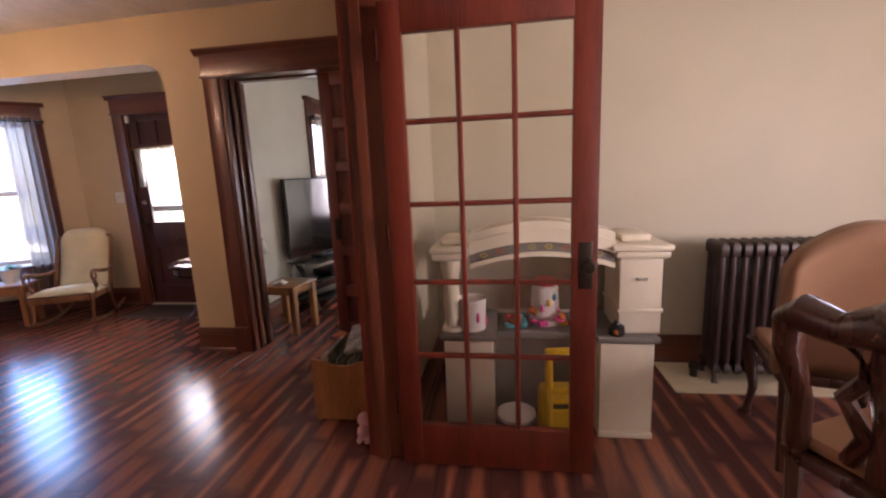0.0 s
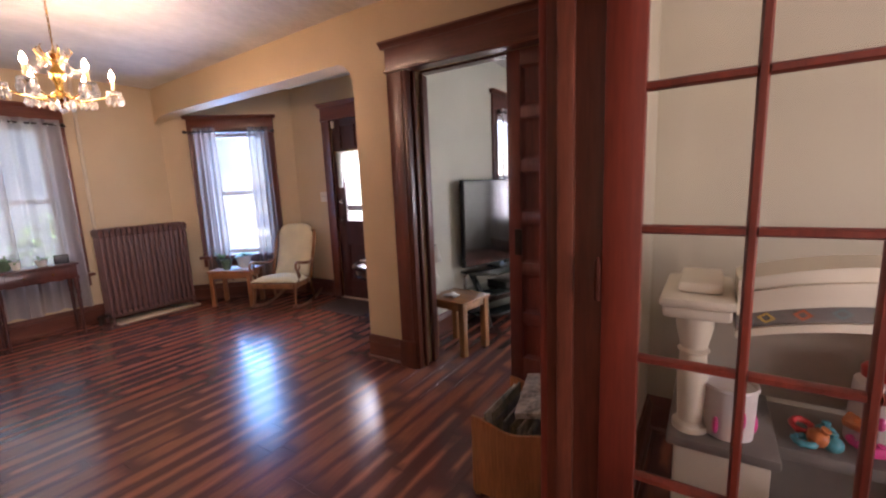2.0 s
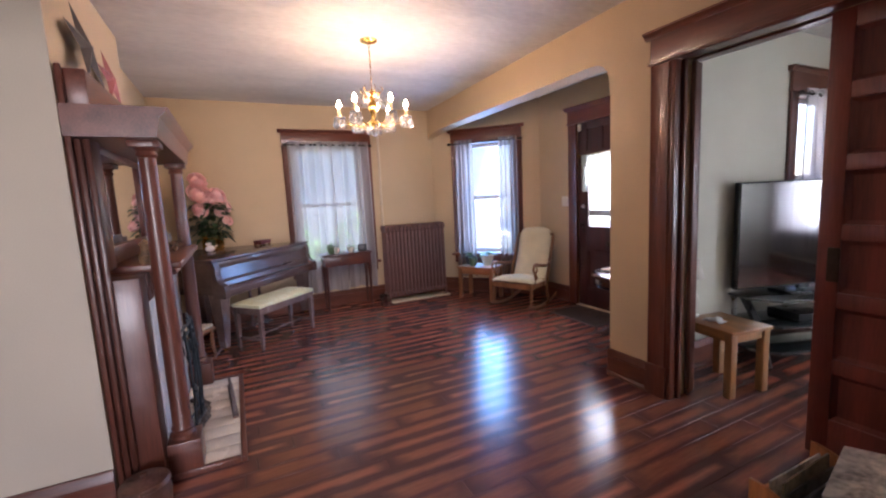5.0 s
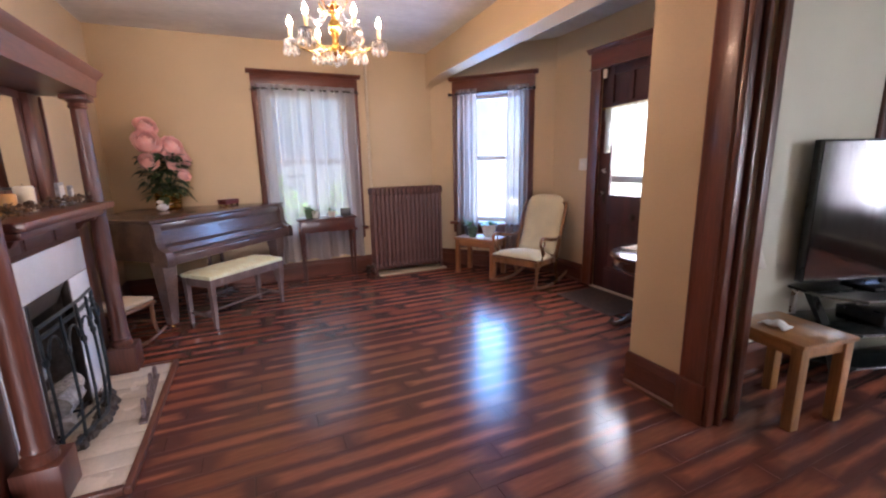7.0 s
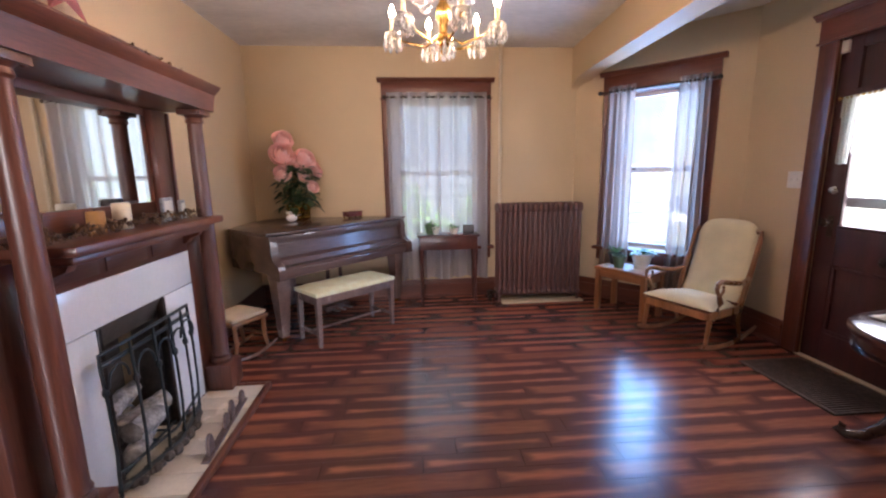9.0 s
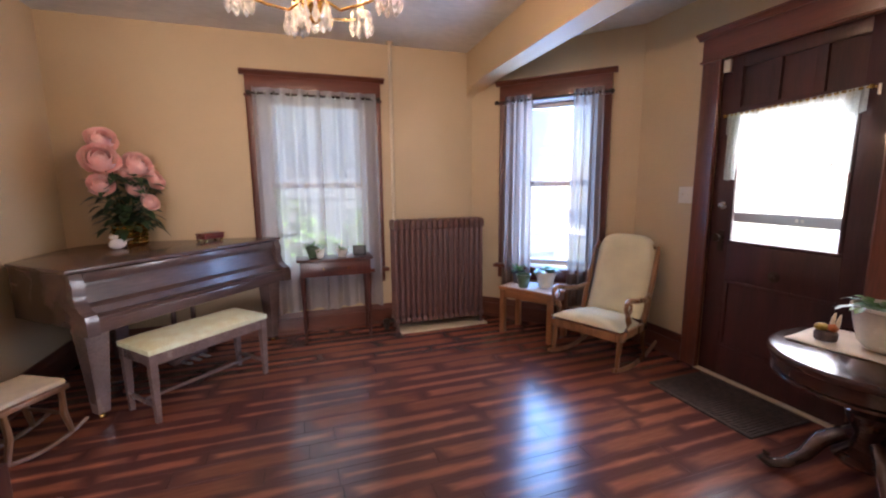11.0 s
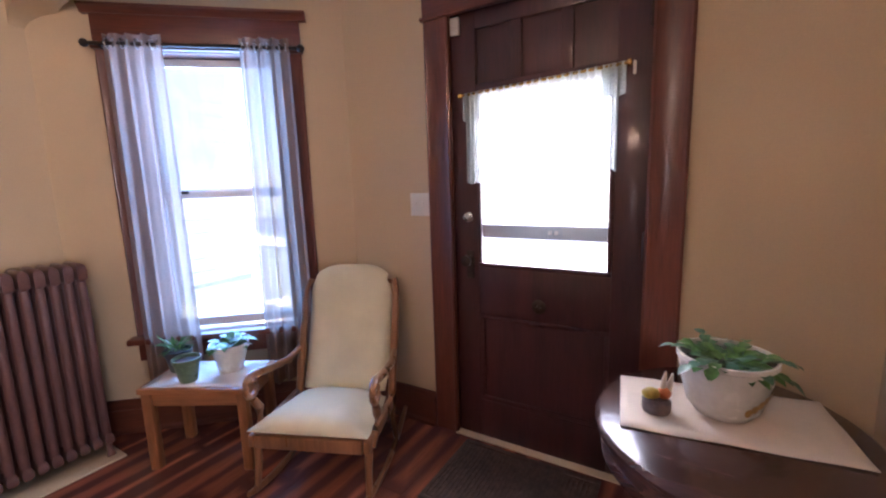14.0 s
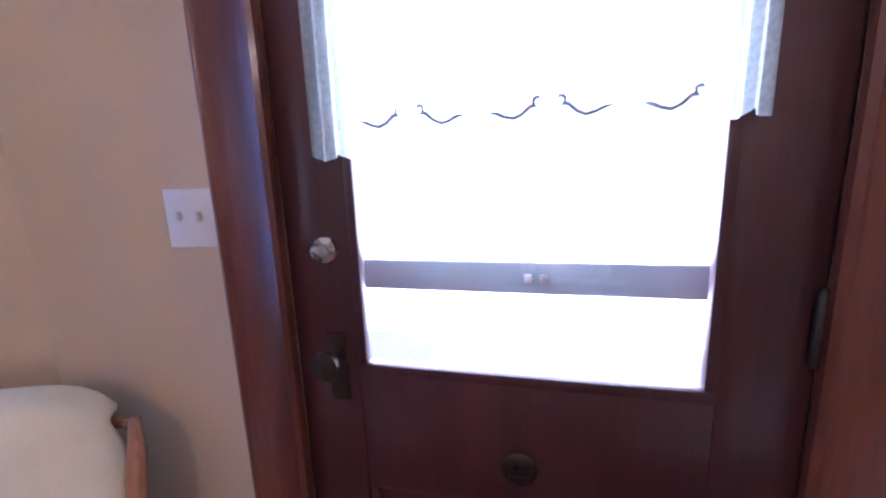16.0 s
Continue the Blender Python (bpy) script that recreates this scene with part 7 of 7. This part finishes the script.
def dining_chair(label, x, y, rz, padded):
    th = thing("dining_chair", label, "chair", x, y, 0, rz, "chairs round the dining table")
    for s in (-1, 1):
        b = B()
        tube(b, [(s * 0.20, 0.20, 0.0), (s * 0.20, 0.17, 0.25), (s * 0.205, 0.175, 0.46)], [0.018, 0.022, 0.026], 8)
        part("back_leg", b, M_CHW, th)
        b = B()
        tube(b, [(s * 0.23, -0.25, 0.015), (s * 0.225, -0.235, 0.05), (s * 0.215, -0.21, 0.18), (s * 0.235, -0.235, 0.36), (s * 0.225, -0.22, 0.44)], [0.03, 0.017, 0.02, 0.032, 0.034], 10)
        part("front_leg", b, M_CHW, th, "cabriole leg")
    b = B()
    box(b, -0.24, 0.24, -0.25, 0.20, 0.40, 0.445, 0.012)
    part("seat_frame", b, M_CHW, th)
    b = B()
    box(b, -0.225, 0.225, -0.24, 0.17, 0.4455, 0.50, 0.022)
    part("seat", b, M_CAMEL, th, "camel leather seat")
    if padded:
        b = B()
        n = 16
        front, rear = [], []
        for i in range(n + 1):
            u = i / n * 2 - 1
            front.append((u * 0.255, 0.62 + 0 * u))
        rows = []
        for k in range(10):
            s = k / 9
            row = []
            for i in range(n + 1):
                u = i / n * 2 - 1
                ztop = 0.93 + 0.155 * max(0, math.cos(u * math.pi / 2)) ** 0.8 - (0.03 if abs(u) > 0.9 else 0)
                row.append((u * (0.255 + 0.01 * s), 0.165 + 0.10 * s - 0.02 * (1 - u * u), 0.44 + (ztop - 0.44) * s))
            rows.append(row)
        loft(b, rows, closed=False, cap=False)
        o = part("backrest", b, M_CAMEL, th, "camel leather humped back")
        md = o.modifiers.new("thick", "SOLIDIFY")
        md.thickness, md.offset = 0.055, 0
    else:
        for s in (-1, 1):
            b = B()
            tube(b, [(s * 0.205, 0.175, 0.46), (s * 0.20, 0.19, 0.62), (s * 0.225, 0.225, 0.78), (s * 0.215, 0.245, 0.87)], [0.036, 0.034, 0.04, 0.042], 10)
            part("back_post", b, M_CHW, th)
            b = B()
            tube(b, [(s * 0.07, 0.18, 0.49), (s * 0.035, 0.19, 0.58), (s * 0.085, 0.205, 0.68), (s * 0.03, 0.22, 0.76), (s * 0.07, 0.235, 0.85)], 0.024, 8)
            part("splat_scroll", b, M_CHW, th)
        b = B()
        tube(b, [(-0.235, 0.245, 0.86), (-0.17, 0.25, 0.895), (-0.08, 0.25, 0.88), (0, 0.25, 0.915), (0.08, 0.25, 0.88), (0.17, 0.25, 0.895), (0.235, 0.245, 0.86)], [0.03, 0.055, 0.045, 0.065, 0.045, 0.055, 0.03], 12)
        part("crest_rail", b, M_CHW, th, "carved serpentine crest rail")
        b = B()
        tube(b, [(0, 0.185, 0.48), (0, 0.195, 0.62), (0, 0.225, 0.80), (0, 0.245, 0.89)], [0.03, 0.022, 0.034, 0.02], 8)
        part("splat", b, M_CHW, th)
    return th


dining_chair("camel leather dining chair with a humped back near the radiator", 1.40, 2.10, 165, True)
dining_chair("carved dark mahogany dining chair with an open scrolled back", 1.12, 1.36, 115, False)
M_DT = wood("polished_dining_top", (0.10, 0.036, 0.020), 0.12, "x", coat=0.9)
dt = thing("dining_table", "polished dark dining table with a thick top", "table", 2.05, 1.1, 0, 0)
b = B()
box(b, -0.60, 0.60, -0.75, 0.75, 0.715, 0.75, 0.012)
part("tabletop", b, M_DT, dt)
b = B()
box(b, -0.52, 0.52, -0.66, 0.66, 0.63, 0.7145, 0.006)
part("apron", b, M_CHW, dt)
for x in (-0.47, 0.47):
    for y in (-0.60, 0.60):
        b = B()
        lathe(b, [(0.03, 0), (0.045, 0.03), (0.03, 0.08), (0.045, 0.3), (0.06, 0.5), (0.045, 0.55), (0.05, 0.6295)], 16, (x, y, 0))
        part("leg", b, M_CHW, dt)

# ---- outdoors ----
M_GRASS = mat("sunlit_lawn", (0.26, 0.28, 0.17), 0.9, 0, 0.4, 2, 90, 0.5)
M_CONC = mat("pale_concrete", (0.68, 0.66, 0.62), 0.8, 0, 0.12, 3, 60, 0.2)
M_ASPH = mat("asphalt", (0.06, 0.06, 0.06), 0.85, 0, 0.2, 4, 120, 0.3)
M_SIDING = mat("white_clapboard", (0.72, 0.72, 0.70), 0.6, 0, 0.06, 3, 60, 0.1)
b = B()
box(b, -300, 300, -300, 300, -0.75, -0.56)
tagged(part("ground", b, M_GRASS, smooth=False), "sunlit lawn around the house", "ground", kind="structure")
b = B()
box(b, -120, 120, 14.0, 20.5, -0.559, -0.545)
tagged(part("road", b, M_ASPH, smooth=False), "grey asphalt street", "road", kind="structure")
b = B()
box(b, -120, 120, 11.0, 12.6, -0.559, -0.50)
tagged(part("pavement", b, M_CONC, smooth=False), "pale concrete pavement", "pavement", kind="structure")
b = B()
box(b, -6.4, -2.45, Y_N + 0.22, 6.6, -0.555, -0.03)
tagged(part("porch_floor", b, M_CONC, smooth=False), "pale painted porch floor", "porch", kind="structure")
# Unseen roof slab, added so that no sun enters by the front door.
b = B()
box(b, -4.7, -2.42, Y_N + 0.205, 5.35, 2.44, 2.56)
tagged(part("added_sun_screen", b, M_SIDING, smooth=False), "unseen white roof added to keep sun off the front door", "roof", kind="structure")
b = B()
box(b, -9, 3, 6.61, 10.99, -0.559, -0.535)
tagged(part("front_walk", b, M_CONC, smooth=False), "wide pale concrete forecourt", "pavement", kind="structure")

# hedge and neighbouring house west of the lot
M_SLATE = mat("grey_blue_siding", (0.24, 0.28, 0.29), 0.6, 0, 0.08, 3, 60, 0.1)
nh = thing("neighbour_house", "grey-blue clapboard house beside the lot", "house", -10.2, 0.9, -0.56)
b = B()
box(b, -6, 0, -4.2, 6.4, 0, 5.8)
part("wall", b, M_SLATE, nh, smooth=False)
for k in range(24):
    b = B()
    z = 0.30 + 0.22 * k
    loft(b, [[(0.002, yy, z), (0.010, yy, z), (0.006, yy, z + 0.215), (0.002, yy, z + 0.215)] for yy in (-4.2, 6.4)])
    part("clapboard", b, M_SLATE, nh, smooth=False)
b = B()
loft(b, [[(-6.4, yy, 5.8), (0.4, yy, 5.8), (-3, yy, 8.4)] for yy in (-4.6, 6.8)])
part("roof", b, M_ASPH, nh, smooth=False)
rn = random.Random(77)
t = B()
for i in range(4200):
    y = rn.uniform(-2.6, 4.6)
    z = rn.uniform(-0.5, 1.05 + 0.35 * math.sin(y * 2.1) + 0.2 * math.sin(y * 5.3))
    x = -8.1 + rn.uniform(-0.35, 0.35) * (1.1 - 0.4 * max(z, 0))
    a = rn.uniform(0, 2 * math.pi)
    leaf(t, (x, y, z), (math.cos(a), math.sin(a), rn.uniform(-0.2, 0.9)), rn.uniform(0.10, 0.20), rn.uniform(0.06, 0.11), 0.3)
tagged(part("hedge", t, M_LEAF2, angle=80), "leafy green hedge along the lot line", "hedge", kind="stuff")

# ---- floor planks, last: each a board with eased edges ----
PW = 0.118
plank_meshes = {}


def plank_data(length):
    if length not in plank_meshes:
        t = B()
        e = 0.0012
        lo = [(-PW / 2 + 0.0002, 0.0002), (PW / 2 - 0.0002, 0.0002), (PW / 2 - 0.0002, length - 0.0002), (-PW / 2 + 0.0002, length - 0.0002)]
        hi = [(-PW / 2 + e, e), (PW / 2 - e, e), (PW / 2 - e, length - e), (-PW / 2 + e, length - e)]
        r0 = [t.verts.new((x, y, -0.010)) for x, y in lo]
        r1 = [t.verts.new((x, y, -0.0016)) for x, y in lo]
        r2 = [t.verts.new((x, y, 0.0)) for x, y in hi]
        for a, b2 in ((r0, r1), (r1, r2)):
            for i in range(4):
                j = (i + 1) % 4
                t.faces.new((a[i], a[j], b2[j], b2[i]))
        t.faces.new(r2)
        me = bpy.data.meshes.new("plank")
        t.to_mesh(me)
        t.free()
        me.materials.append(M_PLANK)
        plank_meshes[length] = me
    return plank_meshes[length]


rnd = random.Random(7)
near, far = [], []
x = X_W + PW / 2
row = 0
while x < X_DE:
    y0 = (Y_S - 0.02) if x < X_CH else (Y_DS - 0.02)
    y = y0 - rnd.uniform(0, 0.4)
    top = (Y_N + 0.02) if x < X_F else (Y_TN if x < X_TE else Y_D)
    while y < top:
        ln = rnd.choice((0.46, 0.60, 0.78, 0.96, 1.18))
        if y < y0:
            ln = round(ln - (y0 - y), 2)
            y = y0
        if y + ln > top:
            ln = max(0.06, round(top - y, 2))
        ch_y = CH_A[1] + (x - CH_A[0]) * (CH_B[1] - CH_A[1]) / (CH_B[0] - CH_A[0])
        if y < ch_y + 0.1:
            inner = -5.0 < x < -1.2 and y > 0.4 and y < 3.4
            (near if inner else far).append((x, y, ln))
        y += ln
    x += PW
near_keep = near[:300]
far += near[300:]
for x, y, ln in near_keep:
    ob = new("plank", plank_data(ln))
    ob.location = (x, y, 0)
    ob.parent = floor
# the farther boards in one sheet
t = bmesh.new()
vs, fs = [], []
for x, y, ln in far:
    src = plank_data(ln)
    o = len(vs)
    vs += [(v.co.x + x, v.co.y + y, v.co.z) for v in src.vertices]
    fs += [[o + i for i in p.vertices] for p in src.polygons]
t.free()
me = bpy.data.meshes.new("far_planks")
me.from_pydata(vs, [], fs)
uv = me.uv_layers.new(name="board")
loop = 0
for i, (x, y, ln) in enumerate(far):
    src = plank_data(ln)
    for p in src.polygons:
        for v in p.vertices:
            co = src.vertices[v].co
            uv.data[loop].uv = (co.x / PW + 0.5, co.y / ln)
            loop += 1
M_PLANK_FAR = M_PLANK.copy()
M_PLANK_FAR.name = "plank_laminate_far"
nt = M_PLANK_FAR.node_tree
for n in list(nt.nodes):
    if n.type == "SEPXYZ":
        u = nt.nodes.new("ShaderNodeUVMap")
        u.uv_map = "board"
        nt.links.new(u.outputs[0], n.inputs[0])
    if n.type == "OBJECT_INFO":
        g = nt.nodes.new("ShaderNodeNewGeometry")
        for lk in list(n.outputs["Random"].links):
            nt.links.new(g.outputs["Random Per Island"], lk.to_socket)
me.materials.append(M_PLANK_FAR)
ob = new("plank", me)
ob.parent = floor
ob["kind"] = "stuff"
